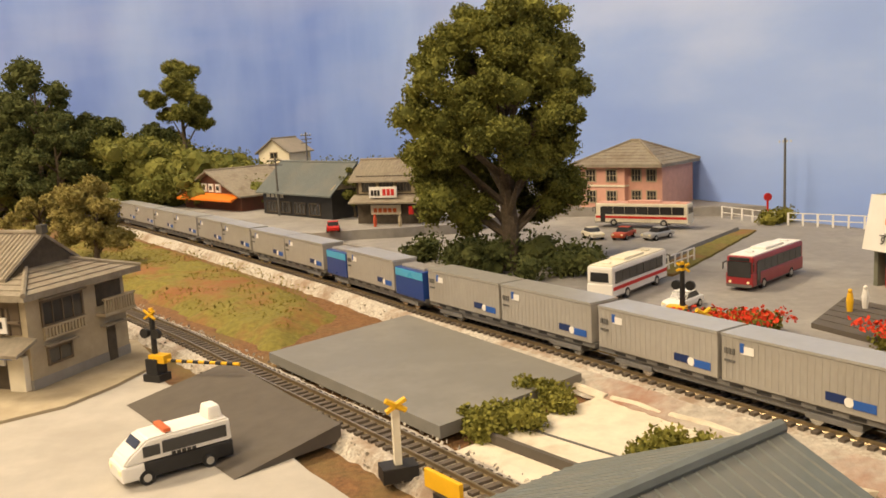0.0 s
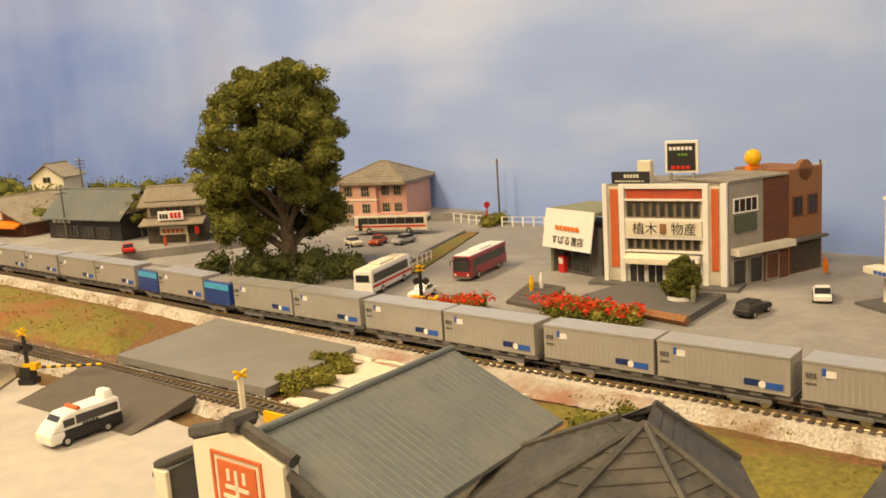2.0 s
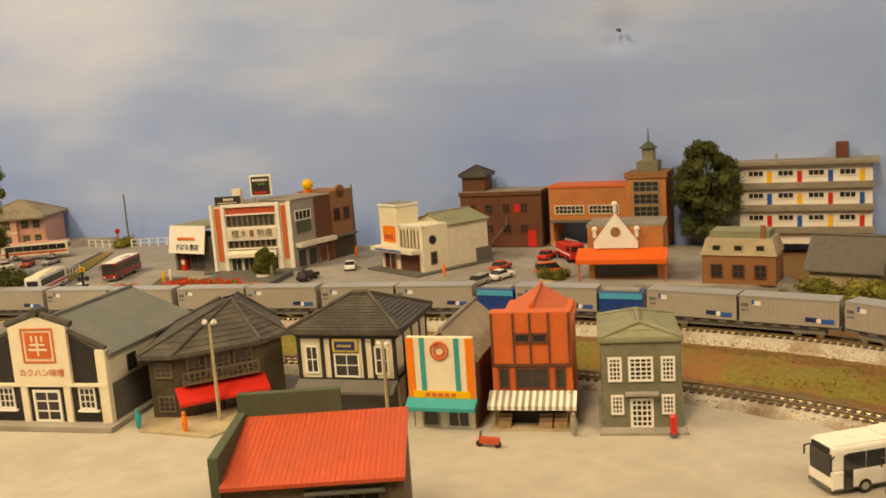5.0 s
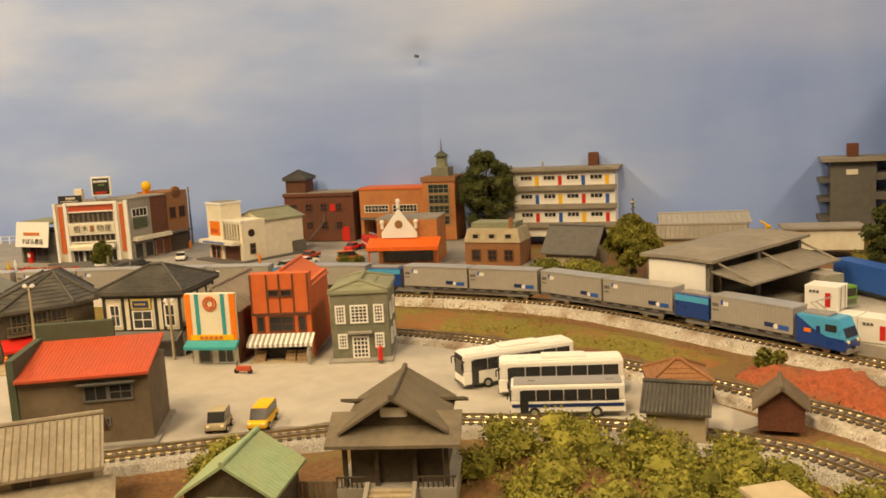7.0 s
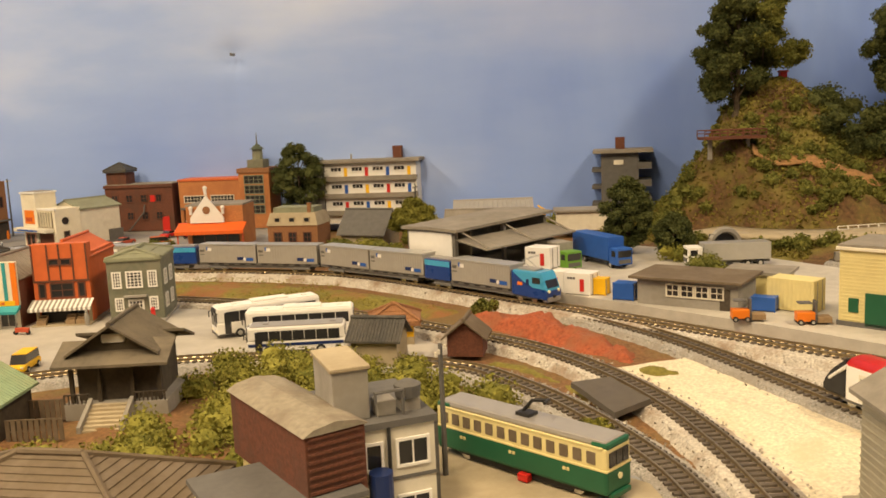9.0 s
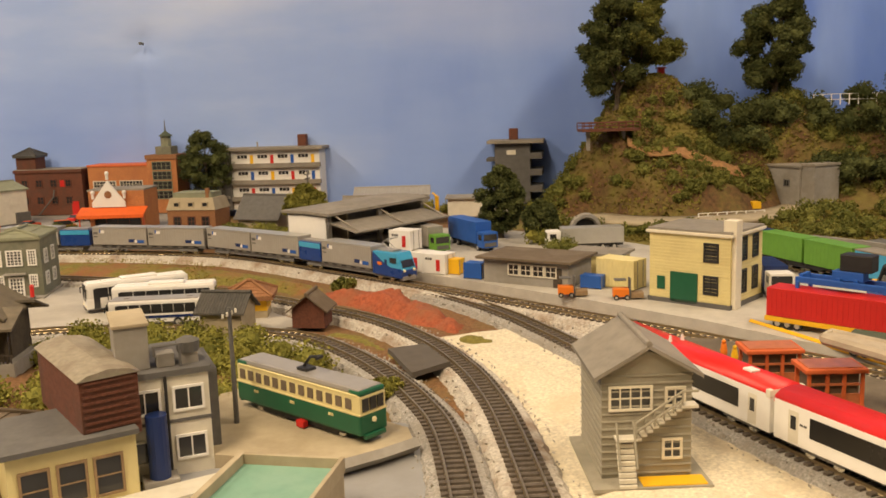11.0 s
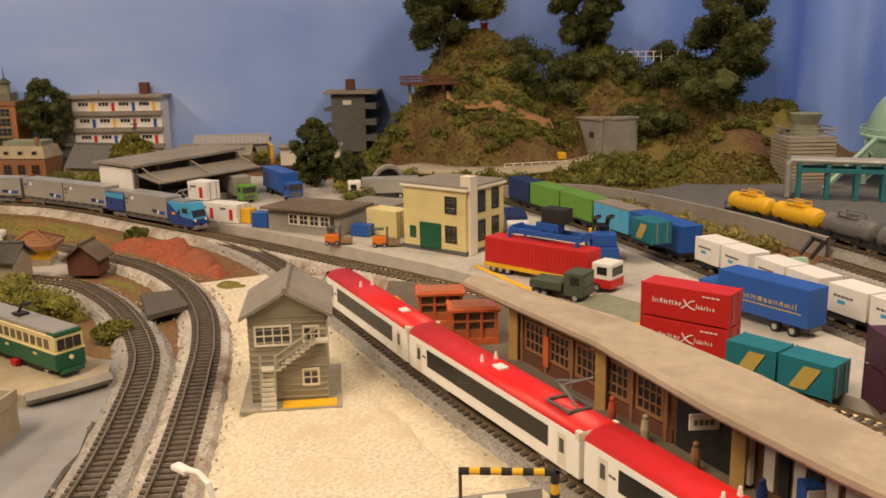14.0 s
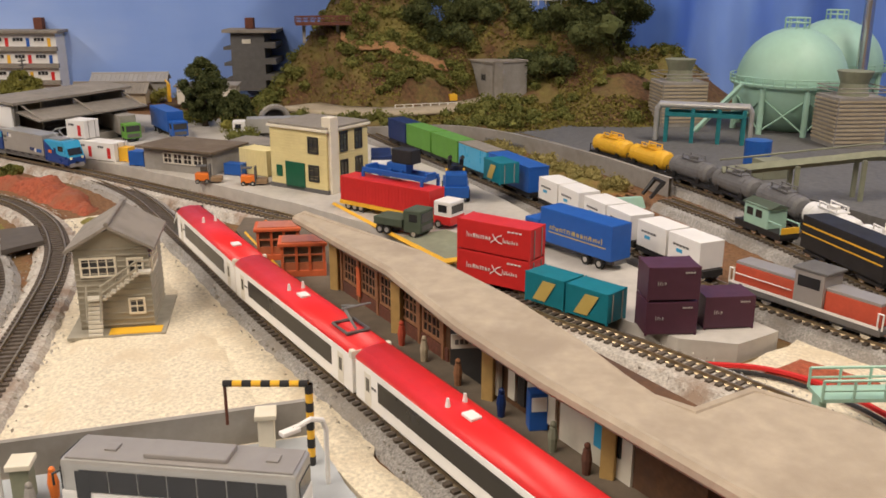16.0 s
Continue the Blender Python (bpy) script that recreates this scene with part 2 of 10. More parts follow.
M["boxgrey"] = mat("weathered_board_wall", (0.34, 0.31, 0.24), 0.85, 0.15, 0.5, 0.1, second=(0.27, 0.25, 0.19), second_size=2)
M["brownboard"] = mat("brown_station_timber", (0.13, 0.065, 0.03), 0.75, 0.25, 0.3, 0.15, second=(0.09, 0.05, 0.03), second_size=2)
# deck colour is set darker to carry the shading beneath the canopy
M["deck"] = mat("platform_deck", (0.15, 0.12, 0.085), 0.85, 0.15, 0.6, 0.2, second=(0.11, 0.09, 0.065), second_size=3)
M["rail"] = mat("rail_brass", (0.42, 0.33, 0.2), 0.35, 0.15, 0.8, 0.0, metal=0.85)
M["board"] = mat("baseboard_wood", (0.3, 0.22, 0.14), 0.8, 0.2, 2, 0.2)
M["slate"] = mat("slate_roof", (0.13, 0.15, 0.15), 0.7, 0.12, 0.5, 0.1, second=(0.17, 0.17, 0.155), second_size=3)
M["darkroof"] = mat("dark_tile_roof", (0.06, 0.057, 0.052), 0.6, 0.25, 0.25, 0.2, second=(0.1, 0.09, 0.075), second_size=2)
M["tanroof"] = mat("weathered_tan_roof", (0.27, 0.235, 0.18), 0.85, 0.2, 0.3, 0.2, second=(0.2, 0.16, 0.12), second_size=2)
M["greyroof"] = mat("grey_sheet_roof", (0.24, 0.215, 0.18), 0.8, 0.15, 0.6, 0.1, second=(0.3, 0.265, 0.22), second_size=4)
M["cream"] = mat("cream_wall", (0.74, 0.68, 0.54), 0.8, 0.06, 0.8, 0.1, second=(0.64, 0.57, 0.43), second_size=4, second_amount=0.3)
M["white"] = mat("white_plastic", (0.78, 0.76, 0.72), 0.5, 0.04, 1, 0.0)
M["offwhite"] = mat("off_white_wall", (0.66, 0.62, 0.52), 0.8, 0.08, 0.8, 0.1, second=(0.55, 0.5, 0.4), second_size=3, second_amount=0.3)
M["black"] = mat("black_paint", (0.022, 0.021, 0.021), 0.55, 0.2, 0.5, 0.05)
M["darkwood"] = mat("dark_wood_wall", (0.065, 0.05, 0.036), 0.8, 0.3, 0.3, 0.2, second=(0.1, 0.08, 0.055), second_size=2)
M["brownwall"] = mat("brown_wall", (0.14, 0.105, 0.07), 0.85, 0.15, 0.6, 0.1, second=(0.18, 0.14, 0.1), second_size=3)
M["tanwall"] = mat("tan_wall", (0.42, 0.35, 0.24), 0.85, 0.1, 0.8, 0.1, second=(0.33, 0.27, 0.18), second_size=3)
M["yellowwall"] = mat("pale_yellow_siding", (0.72, 0.62, 0.3), 0.7, 0.06, 0.8, 0.05, second=(0.64, 0.54, 0.26), second_size=3)
M["orangewall"] = mat("orange_brick_wall", (0.48, 0.19, 0.07), 0.8, 0.2, 0.15, 0.2, second=(0.4, 0.15, 0.06), second_size=2)
M["redorange"] = mat("red_orange_paint", (0.6, 0.13, 0.04), 0.6, 0.08, 0.6, 0.05)
M["redroof"] = mat("red_sheet_roof", (0.5, 0.08, 0.035), 0.65, 0.12, 0.5, 0.1, second=(0.42, 0.08, 0.04), second_size=3)
M["brickdark"] = mat("dark_brown_brick", (0.14, 0.05, 0.03), 0.85, 0.3, 0.15, 0.3, second=(0.1, 0.045, 0.03), second_size=2)
M["brick"] = mat("brown_brick", (0.28, 0.13, 0.06), 0.85, 0.25, 0.15, 0.3)
M["pink"] = mat("pink_wall", (0.66, 0.36, 0.28), 0.8, 0.08, 0.6, 0.1)
M["greengrey"] = mat("green_grey_wall", (0.16, 0.165, 0.12), 0.8, 0.15, 0.5, 0.1, second=(0.2, 0.19, 0.14), second_size=2)
M["greenwall"] = mat("dark_green_wall", (0.07, 0.09, 0.06), 0.8, 0.12, 0.6, 0.1)
M["greygreenroof"] = mat("sage_flat_roof", (0.24, 0.25, 0.17), 0.85, 0.12, 0.6, 0.1, second=(0.2, 0.2, 0.14), second_size=3)
M["mintroof"] = mat("mint_sheet_roof", (0.26, 0.36, 0.22), 0.75, 0.12, 0.5, 0.1, second=(0.3, 0.33, 0.2), second_size=2)
M["greywall"] = mat("grey_wall", (0.3, 0.28, 0.25), 0.85, 0.1, 0.6, 0.1, second=(0.24, 0.22, 0.19), second_size=3)
M["darkgrey"] = mat("dark_grey_wall", (0.12, 0.115, 0.11), 0.8, 0.15, 0.5, 0.1)
M["glass"] = mat("dark_window_glass", (0.03, 0.03, 0.032), 0.12, 0.2, 2, 0.0, spec=0.6)
M["red"] = mat("red_paint", (0.58, 0.025, 0.02), 0.45, 0.06, 0.6, 0.0)
M["teal"] = mat("teal_paint", (0.02, 0.3, 0.33), 0.5, 0.08, 0.6, 0.0)
M["yellow"] = mat("yellow_paint", (0.8, 0.45, 0.02), 0.5, 0.06, 0.6, 0.0)
M["blue"] = mat("blue_paint", (0.02, 0.1, 0.4), 0.4, 0.06, 0.6, 0.0)
M["navy"] = mat("navy_paint", (0.012, 0.03, 0.12), 0.4, 0.06, 0.6, 0.0)
M["skyblue"] = mat("sky_blue_paint", (0.05, 0.36, 0.62), 0.3, 0.05, 0.6, 0.0, coat=0.3)
M["deepblue"] = mat("deep_blue_paint", (0.01, 0.05, 0.24), 0.3, 0.05, 0.6, 0.0, coat=0.3)
M["container"] = mat("grey_container", (0.36, 0.34, 0.31), 0.45, 0.07, 0.6, 0.05, second=(0.31, 0.29, 0.26), second_size=5)
M["silver"] = mat("silver_paint", (0.5, 0.49, 0.46), 0.35, 0.06, 0.6, 0.0, metal=0.5)
M["underframe"] = mat("underframe_grey", (0.16, 0.155, 0.15), 0.6, 0.15, 0.4, 0.0)
M["tyre"] = mat("tyre_rubber", (0.02, 0.02, 0.02), 0.8, 0.2, 0.3, 0.0)
M["trunk"] = mat("tree_bark", (0.1, 0.075, 0.05), 0.95, 0.35, 0.2, 0.8, fine=0.15)
M["leaf"] = island_mat("olive_foliage", (0.06, 0.07, 0.014), (0.34, 0.31, 0.07))
M["leaf_great"] = island_mat("camphor_foliage", (0.03, 0.04, 0.01), (0.27, 0.27, 0.065), size=3.5)
M["leaf_dark"] = island_mat("dark_foliage", (0.025, 0.038, 0.013), (0.12, 0.13, 0.045))
M["leaf_yellow"] = island_mat("yellow_green_foliage", (0.1, 0.09, 0.02), (0.42, 0.35, 0.13))
M["leaf_mid"] = island_mat("green_foliage", (0.05, 0.065, 0.014), (0.24, 0.23, 0.06))
M["flower"] = island_mat("red_flowers", (0.5, 0.03, 0.015), (0.8, 0.09, 0.04))
M["mint"] = mat("mint_tank_paint", (0.36, 0.56, 0.44), 0.45, 0.05, 1, 0.0)
M["purple"] = mat("maroon_container", (0.075, 0.025, 0.045), 0.5, 0.1, 0.6, 0.0)
M["seablue"] = mat("sea_blue_container", (0.01, 0.17, 0.22), 0.5, 0.08, 0.6, 0.0)
M["gold"] = mat("mustard_stripe", (0.5, 0.38, 0.1), 0.5, 0.05, 0.6, 0.0)
M["green"] = mat("green_paint", (0.12, 0.3, 0.04), 0.5, 0.08, 0.6, 0.0)
M["tramgreen"] = mat("tram_green", (0.012, 0.1, 0.05), 0.35, 0.06, 0.6, 0.0)
M["tramcream"] = mat("tram_cream", (0.7, 0.6, 0.3), 0.4, 0.05, 0.6, 0.0)
M["skin"] = mat("figure_paint", (0.5, 0.32, 0.2), 0.7, 0.1, 0.2, 0.0)
M["orange"] = mat("orange_paint", (0.8, 0.2, 0.02), 0.5, 0.06, 0.6, 0.0)
M["chrome"] = mat("bright_metal", (0.6, 0.6, 0.58), 0.2, 0.05, 1, 0.0, metal=0.9)
M["wood"] = mat("light_wood", (0.3, 0.2, 0.11), 0.8, 0.2, 0.3, 0.1)
M["express_red"] = mat("express_red_paint", (0.7, 0.022, 0.02), 0.4, 0.05, 0.6, 0.0)
M["tinted"] = mat("black_tinted_glass", (0.012, 0.011, 0.011), 0.3, 0.2, 1.5, 0.0, spec=0.3)
M["lamp_on"] = mat("warm_lens", (0.9, 0.8, 0.5), 0.3, 0.02, 1, 0.0)
M["roofgrey"] = mat("vehicle_roof_grey", (0.32, 0.3, 0.28), 0.4, 0.06, 0.8, 0.0, metal=0.2)

# ---- the room ----
RM = mat("room_plaster", (0.6, 0.56, 0.5), 0.9, 0.05, 6, 0.1, second=(0.55, 0.5, 0.44), second_size=60)
FM = mat("room_floor", (0.22, 0.19, 0.16), 0.7, 0.1, 4, 0.05, second=(0.17, 0.15, 0.13), second_size=40)
solo("floor", bx(-330, 330, -330, 330, -95, -90), FM, "grey-brown club room floor under the layout table", "floor", "structure")
solo("ceiling", bx(-330, 330, -330, 330, CEILING_Z, CEILING_Z + 10), RM, "pale plaster ceiling with flat light fittings", "ceiling", "structure")
for nm, q in (("wall_north", (-330, 330, 320, 330)), ("wall_south", (-330, 330, -330, -320)), ("wall_east", (320, 330, -320, 320)), ("wall_west", (-330, -320, -320, 320))):
    solo(nm, bx(*q, -90, CEILING_Z), RM, "plain pale plaster wall of the club room", "wall", "structure")

LENS = bpy.data.materials.new("lit_diffuser")
_n, _l, _b = nodes_of(LENS)
_b.inputs["Base Color"].default_value = (0.9, 0.85, 0.75, 1)
_b.inputs["Emission Color"].default_value = (*LAMP_COLOUR, 1)
_b.inputs["Emission Strength"].default_value = 3.0
for lx, ly, watts in CEILING_LAMPS:
    fx = thing("ceiling_light", lx, ly, CEILING_Z - 6, 30, "long white ceiling light fitting with a lit diffuser", "ceiling light", "ceiling lights")
    part("housing", bx(-62, 62, -16, 16, 2, 6, 1.0), M["white"], fx)
    part("diffuser", bx(-60, 60, -14, 14, 0, 1.8, 0.6), LENS, fx, "lit frosted diffuser")
    ld = bpy.data.lights.new("tube_light", "AREA")
    ld.shape, ld.size, ld.size_y, ld.energy, ld.color = "RECTANGLE", 1.2, 0.3, watts, LAMP_COLOUR
    lo = new("tube_light", ld)
    lo.matrix_world = pose(lx * CM, ly * CM, (CEILING_Z - 7) * CM, 0, 0, 30)

# ---- the painted sky cloth behind the layout ----
SKY = bpy.data.materials.new("painted_sky_cloth")
n_, l_, b_ = nodes_of(SKY)
tc = n_.new("ShaderNodeTexCoord")
mp = n_.new("ShaderNodeMapping")
mp.inputs["Scale"].default_value = (2.2, 2.2, 7.5)
l_.new(tc.outputs["Object"], mp.inputs["Vector"])
cl = n_.new("ShaderNodeTexNoise")
cl.inputs["Scale"].default_value, cl.inputs["Detail"].default_value, cl.inputs["Roughness"].default_value = 1.0, 5, 0.5
l_.new(mp.outputs[0], cl.inputs["Vector"])
sep = n_.new("ShaderNodeSeparateXYZ")
l_.new(tc.outputs["Object"], sep.inputs[0])
hi = n_.new("ShaderNodeMapRange")
hi.inputs["From Min"].default_value, hi.inputs["From Max"].default_value = 0.02, 0.34
hi.inputs["To Min"].default_value, hi.inputs["To Max"].default_value = -0.12, 0.2
l_.new(sep.outputs["Z"], hi.inputs["Value"])
ad = n_.new("ShaderNodeMath")
l_.new(cl.outputs["Fac"], ad.inputs[0]), l_.new(hi.outputs[0], ad.inputs[1])
rp = n_.new("ShaderNodeValToRGB")
rp.color_ramp.elements[0].position, rp.color_ramp.elements[0].color = 0.3, (0.24, 0.37, 0.78, 1)
rp.color_ramp.elements[1].position, rp.color_ramp.elements[1].color = 0.78, (0.54, 0.65, 0.92, 1)
mid = rp.color_ramp.elements.new(0.52)
mid.color = (0.32, 0.46, 0.84, 1)
l_.new(ad.outputs[0], rp.inputs["Fac"])
l_.new(rp.outputs["Color"], b_.inputs["Base Color"])
b_.inputs["Roughness"].default_value = 0.55
b_.inputs["Specular IOR Level"].default_value = 0.3

# the cloth hangs along the back, turns the corner in soft folds and runs on round both ends
cloth_line = smooth_line([(-178, 60), (-172, 130), (-140, 185), (-90, 206), (-45, 200), (-14, 172), (8, 139), (35, 91), (70, 29), (84, 4), (97, -19), (112, -46), (124, -66), (131, -84), (128, -104), (112, -128), (84, -152), (50, -172)], 0.6)
SKY_TOP = 95
nz = 60
# paler upright streaks in this deeper blue stand in for sheen on the folds
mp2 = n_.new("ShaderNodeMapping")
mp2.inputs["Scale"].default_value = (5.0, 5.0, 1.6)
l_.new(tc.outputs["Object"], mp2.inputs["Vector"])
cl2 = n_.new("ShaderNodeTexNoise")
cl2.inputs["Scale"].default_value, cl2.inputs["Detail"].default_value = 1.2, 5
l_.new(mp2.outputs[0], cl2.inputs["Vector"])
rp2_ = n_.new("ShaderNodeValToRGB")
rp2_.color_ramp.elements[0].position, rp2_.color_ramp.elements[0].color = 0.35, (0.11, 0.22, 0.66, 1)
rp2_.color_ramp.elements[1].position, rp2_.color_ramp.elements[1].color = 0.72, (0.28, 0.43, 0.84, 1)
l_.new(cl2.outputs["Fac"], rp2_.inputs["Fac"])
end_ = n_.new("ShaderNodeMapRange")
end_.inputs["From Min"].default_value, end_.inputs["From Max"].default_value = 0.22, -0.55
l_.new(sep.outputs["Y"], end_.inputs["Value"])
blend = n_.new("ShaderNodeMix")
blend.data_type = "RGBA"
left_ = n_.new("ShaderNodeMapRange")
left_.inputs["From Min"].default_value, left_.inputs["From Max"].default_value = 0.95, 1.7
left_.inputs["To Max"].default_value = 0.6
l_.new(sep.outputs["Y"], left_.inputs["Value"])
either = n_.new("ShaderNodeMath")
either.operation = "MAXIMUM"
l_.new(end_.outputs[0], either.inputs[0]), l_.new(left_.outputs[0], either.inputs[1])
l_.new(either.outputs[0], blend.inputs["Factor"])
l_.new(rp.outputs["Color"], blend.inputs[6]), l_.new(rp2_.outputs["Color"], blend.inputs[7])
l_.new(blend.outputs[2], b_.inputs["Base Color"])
cv, cf = [], []
cn, _ = sides(cloth_line)
for i, p in enumerate(cloth_line):
    run = i * 0.6
    fold = max(0.0, min(1.0, (-p[1] - 25) / 50)) if p[0] > 50 else 0.0
    far = max(0.0, min(1.0, (p[1] - 110) / 40))
    off = math.hypot(p[0] - 69.3, p[1] - 27.6)
    for k in range(nz + 1):
        h = k / nz
        z = -6 + h * (SKY_TOP + 6)
        w = fold * (3.4 * math.sin(run * 0.21 + 2.4 * h) * (0.45 + 0.7 * h) + 1.7 * math.sin(run * 0.47 + 2.0 - 4 * h) + 0.5 * math.sin(run * 1.1 + 3 * h)) + 0.25 * math.sin(run * 0.05 + 3 * h)
        w += far * (0.4 * math.sin(run * 0.09) + 0.1 * math.exp(-((run % 34 - 10) / 1.4) ** 2))
        # the cloth puckers at the dark mark and hangs in one crease below it
        w += 0.7 * math.exp(-(off / 1.3) ** 2) * (1.0 if z < 24.6 else math.exp(-((z - 24.6) / 2.0) ** 2)) + 1.0 * math.exp(-(off / 3.0) ** 2 - ((z - 24.8) / 0.9) ** 2)
        cv.append((p[0] + cn[i, 0] * w, p[1] + cn[i, 1] * w, z))
for i in range(len(cloth_line) - 1):
    for k in range(nz):
        a = i * (nz + 1) + k
        cf.append((a, a + 1, a + nz + 2, a + nz + 1))
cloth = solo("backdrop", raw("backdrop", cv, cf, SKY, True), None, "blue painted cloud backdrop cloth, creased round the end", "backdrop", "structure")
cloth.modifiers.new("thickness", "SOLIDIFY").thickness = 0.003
# added dark disc standing in for the shadow at the cloth's pucker
nail = thing("backdrop_nail", 69.3, 27.6, 24.6, -60, "small dark disc standing in for the shadow at a pucker in the painted backdrop", "nail")
part("head", cyl(B(), (0, -0.2, 0), (0, 0.8, 0), 0.2, 10), M["darkgrey"], nail)

# ---- the layout's ground ----
solo("ground", bx(-185, 150, -185, 300, -5, 0.0), M["soil"], "brown scenery base of the model railway table", "ground", "structure")
for q in ((-180, 290), (-180, -180), (145, -180), (145, 290)):
    tl = thing("table_leg", q[0], q[1], -90, 0, "square wooden leg under the layout table", "table leg", "table legs")
    part("post", bx(-4, 4, -4, 4, 0, 85), M["board"], tl)


def sheet(name, pts, z0, z1, material, label, category="ground", step=1.2, amp=0.15, seed=1):
    return solo(name, prism(B(), rough_poly(pts, step, amp, seed), z0, z1), material, label, category, "structure")


def lumpy(name, pts, z, rise, material, label, category="ground", cell=0.6, seed=3, wave=0.25):
    """A scatter-covered strip, raised towards its middle and uneven."""
    poly = rough_poly(pts, 1.0, 0.2, seed)
    a = np.array(poly)
    xs, ys = np.arange(a[:, 0].min() - cell, a[:, 0].max() + cell, cell), np.arange(a[:, 1].min() - cell, a[:, 1].max() + cell, cell)
    gx, gy = np.meshgrid(xs, ys, indexing="ij")
    ok = inside(gx.ravel(), gy.ravel(), poly).reshape(gx.shape)
    depth = np.zeros(gx.shape)
    cur = ok.copy()
    for _ in range(6):
        depth += cur
        nxt = cur.copy()
        nxt[1:] &= cur[:-1]
        nxt[:-1] &= cur[1:]
        nxt[:, 1:] &= cur[:, :-1]
        nxt[:, :-1] &= cur[:, 1:]
        nxt[0] = nxt[-1] = False
        nxt[:, 0] = nxt[:, -1] = False
        cur = nxt
    idx, verts, faces = {}, [], []
    for i in range(gx.shape[0] - 1):
        for j in range(gx.shape[1] - 1):
            if ok[i, j] and ok[i + 1, j] and ok[i, j + 1] and ok[i + 1, j + 1]:
                q = []
                for p in ((i, j), (i + 1, j), (i + 1, j + 1), (i, j + 1)):
                    if p not in idx:
                        idx[p] = len(verts)
                        d = min(1, (depth[p] - 1) / 4)
                        x, y = gx[p], gy[p]
                        h = z - 0.2 + d * (rise + 0.2) + d * wave * (noise.noise((x * 0.35, y * 0.35, seed)) + 0.6 * noise.noise((x * 1.3, y * 1.3, seed)))
                        verts.append((x, y, h))
                    q.append(idx[p])
                faces.append(tuple(q))
    return solo(name, raw(name, verts, faces, material, True), None, label, category, "structure")


MAIN = [(-90, 150), (-62, 136), (-38.6, 115), (-26.5, 100.1), (-16.7, 87.3), (-9, 76.8), (-2.3, 67.8), (3.6, 59.3), (10.5, 50.2), (18.1, 39.8), (25, 31), (29.2, 25.2), (33, 20.2), (37.8, 13), (42.4, 4.2), (46, -5.5), (47.4, -13), (47, -20), (45.9, -27), (44.4, -36.6), (42.9, -45), (41, -54), (39.5, -61.5), (36.6, -72.5), (32.5, -81.2), (30, -85.2), (27.2, -92), (24, -98.8), (17, -112), (4, -130)]
TRACK_B = [(-60, 118), (-40, 95), (-25, 74.5), (-16, 63.2), (-9.1, 55.1), (-3, 47.5), (1.1, 42.5), (5.8, 36.7), (12, 28.6), (20, 18), (28, 6), (33, -6), (35.2, -15), (35.8, -25), (35.3, -33), (34.2, -41), (31.5, -47.5), (27.7, -53), (23.7, -57.2), (20, -60.4), (14, -65.2), (9.1, -68.8), (0, -75), (-14, -84)]
TRACK_A = [(-50, 22), (-25, 7), (-8, -4), (5.5, -12.5), (9.6, -15.1), (14.2, -18.2), (17.6, -20.6), (21.7, -24), (25.1, -29.5), (27.5, -35), (28.4, -40), (27.2, -44.6), (24.8, -49.6), (21.7, -54.3), (18.6, -57.8), (12.6, -62.8), (8.2, -66), (0, -71.5), (-12, -79)]
TRACK_C = [(44.2, -37.6), (42.3, -43.2), (39.8, -48.4), (37, -52.9), (33.5, -58), (29.8, -63.6), (25.3, -70.2), (21.1, -76.7), (17.5, -82.7), (14.6, -87.2), (8.0, -98), (-1.4, -113)]
TRACK_F = [(72, -50), (66.5, -57), (62.5, -62.5), (56, -71), (50.2, -78), (45.4, -83.4), (41.4, -87.8), (37.6, -92.6), (34, -98.6), (28, -110), (18, -127)]
TRACK_T = [(84, -58), (78, -66), (71, -75.6), (65.5, -82.5), (60, -88.8), (54.5, -93.8), (49, -98), (42, -103), (26, -116)]
TRACK_G = [(57, -85.5), (52.5, -90.5), (47.5, -95.5), (42, -100.2), (30, -110)]

sheet("pavement_1", [(-70, 130), (-45, 92), (-20, 62.5), (-4.5, 44.2), (4, 33.5), (12, 24.5), (20, 13.5), (28.5, 1), (31.6, -8), (33.3, -16), (33.8, -25), (33.3, -32), (32, -37), (29.6, -36.4), (27, -30), (23, -23.3), (18.5, -18.6), (12, -14.2), (4, -9.4), (-10, -0.5), (-40, 18), (-95, 50), (-110, 110)], -0.5, 0.3, M["street"], "pale grey concrete street and square before the shops", "street")
sheet("pavement_2", [(-11, 93), (-2, 82), (4, 71), (8.5, 60), (13, 52.2), (21, 41.5), (29, 31.2), (36, 21.5), (41.5, 13), (47, 3.5), (52, 12), (60, 0), (72, 18), (64, 38), (55, 50), (44, 70), (33, 92), (20, 113), (-5, 130), (-22, 118)], -0.5, 1.0, M["town_road"], "worn grey asphalt of the station town", "street", seed=4)
sheet("pavement_3", [(50.3, -14.5), (49.3, -27), (47.3, -36), (45.5, -46), (44, -54), (42, -62), (39.4, -70), (34.4, -80.6), (31.2, -87), (28.8, -92.2), (29.4, -94.8), (31.9, -96.2), (36.2, -90.5), (40, -85.8), (44.2, -81), (49, -76), (55, -69), (61, -61), (66, -53), (70, -43), (72, -30), (70, -18), (62, -12)], -0.5, 1.0, M["yard"], "pale concrete goods yard with containers and lorries", "yard", amp=0.08, seed=5)
sheet("pavement_4", [(74, -64), (80, -58), (100, -66), (118, -90), (104, -122), (70, -128), (48, -112), (60, -98), (68, -88)], -0.5, 0.7, M["plant_floor"], "dark asphalt floor of the gas works", "yard", seed=6)
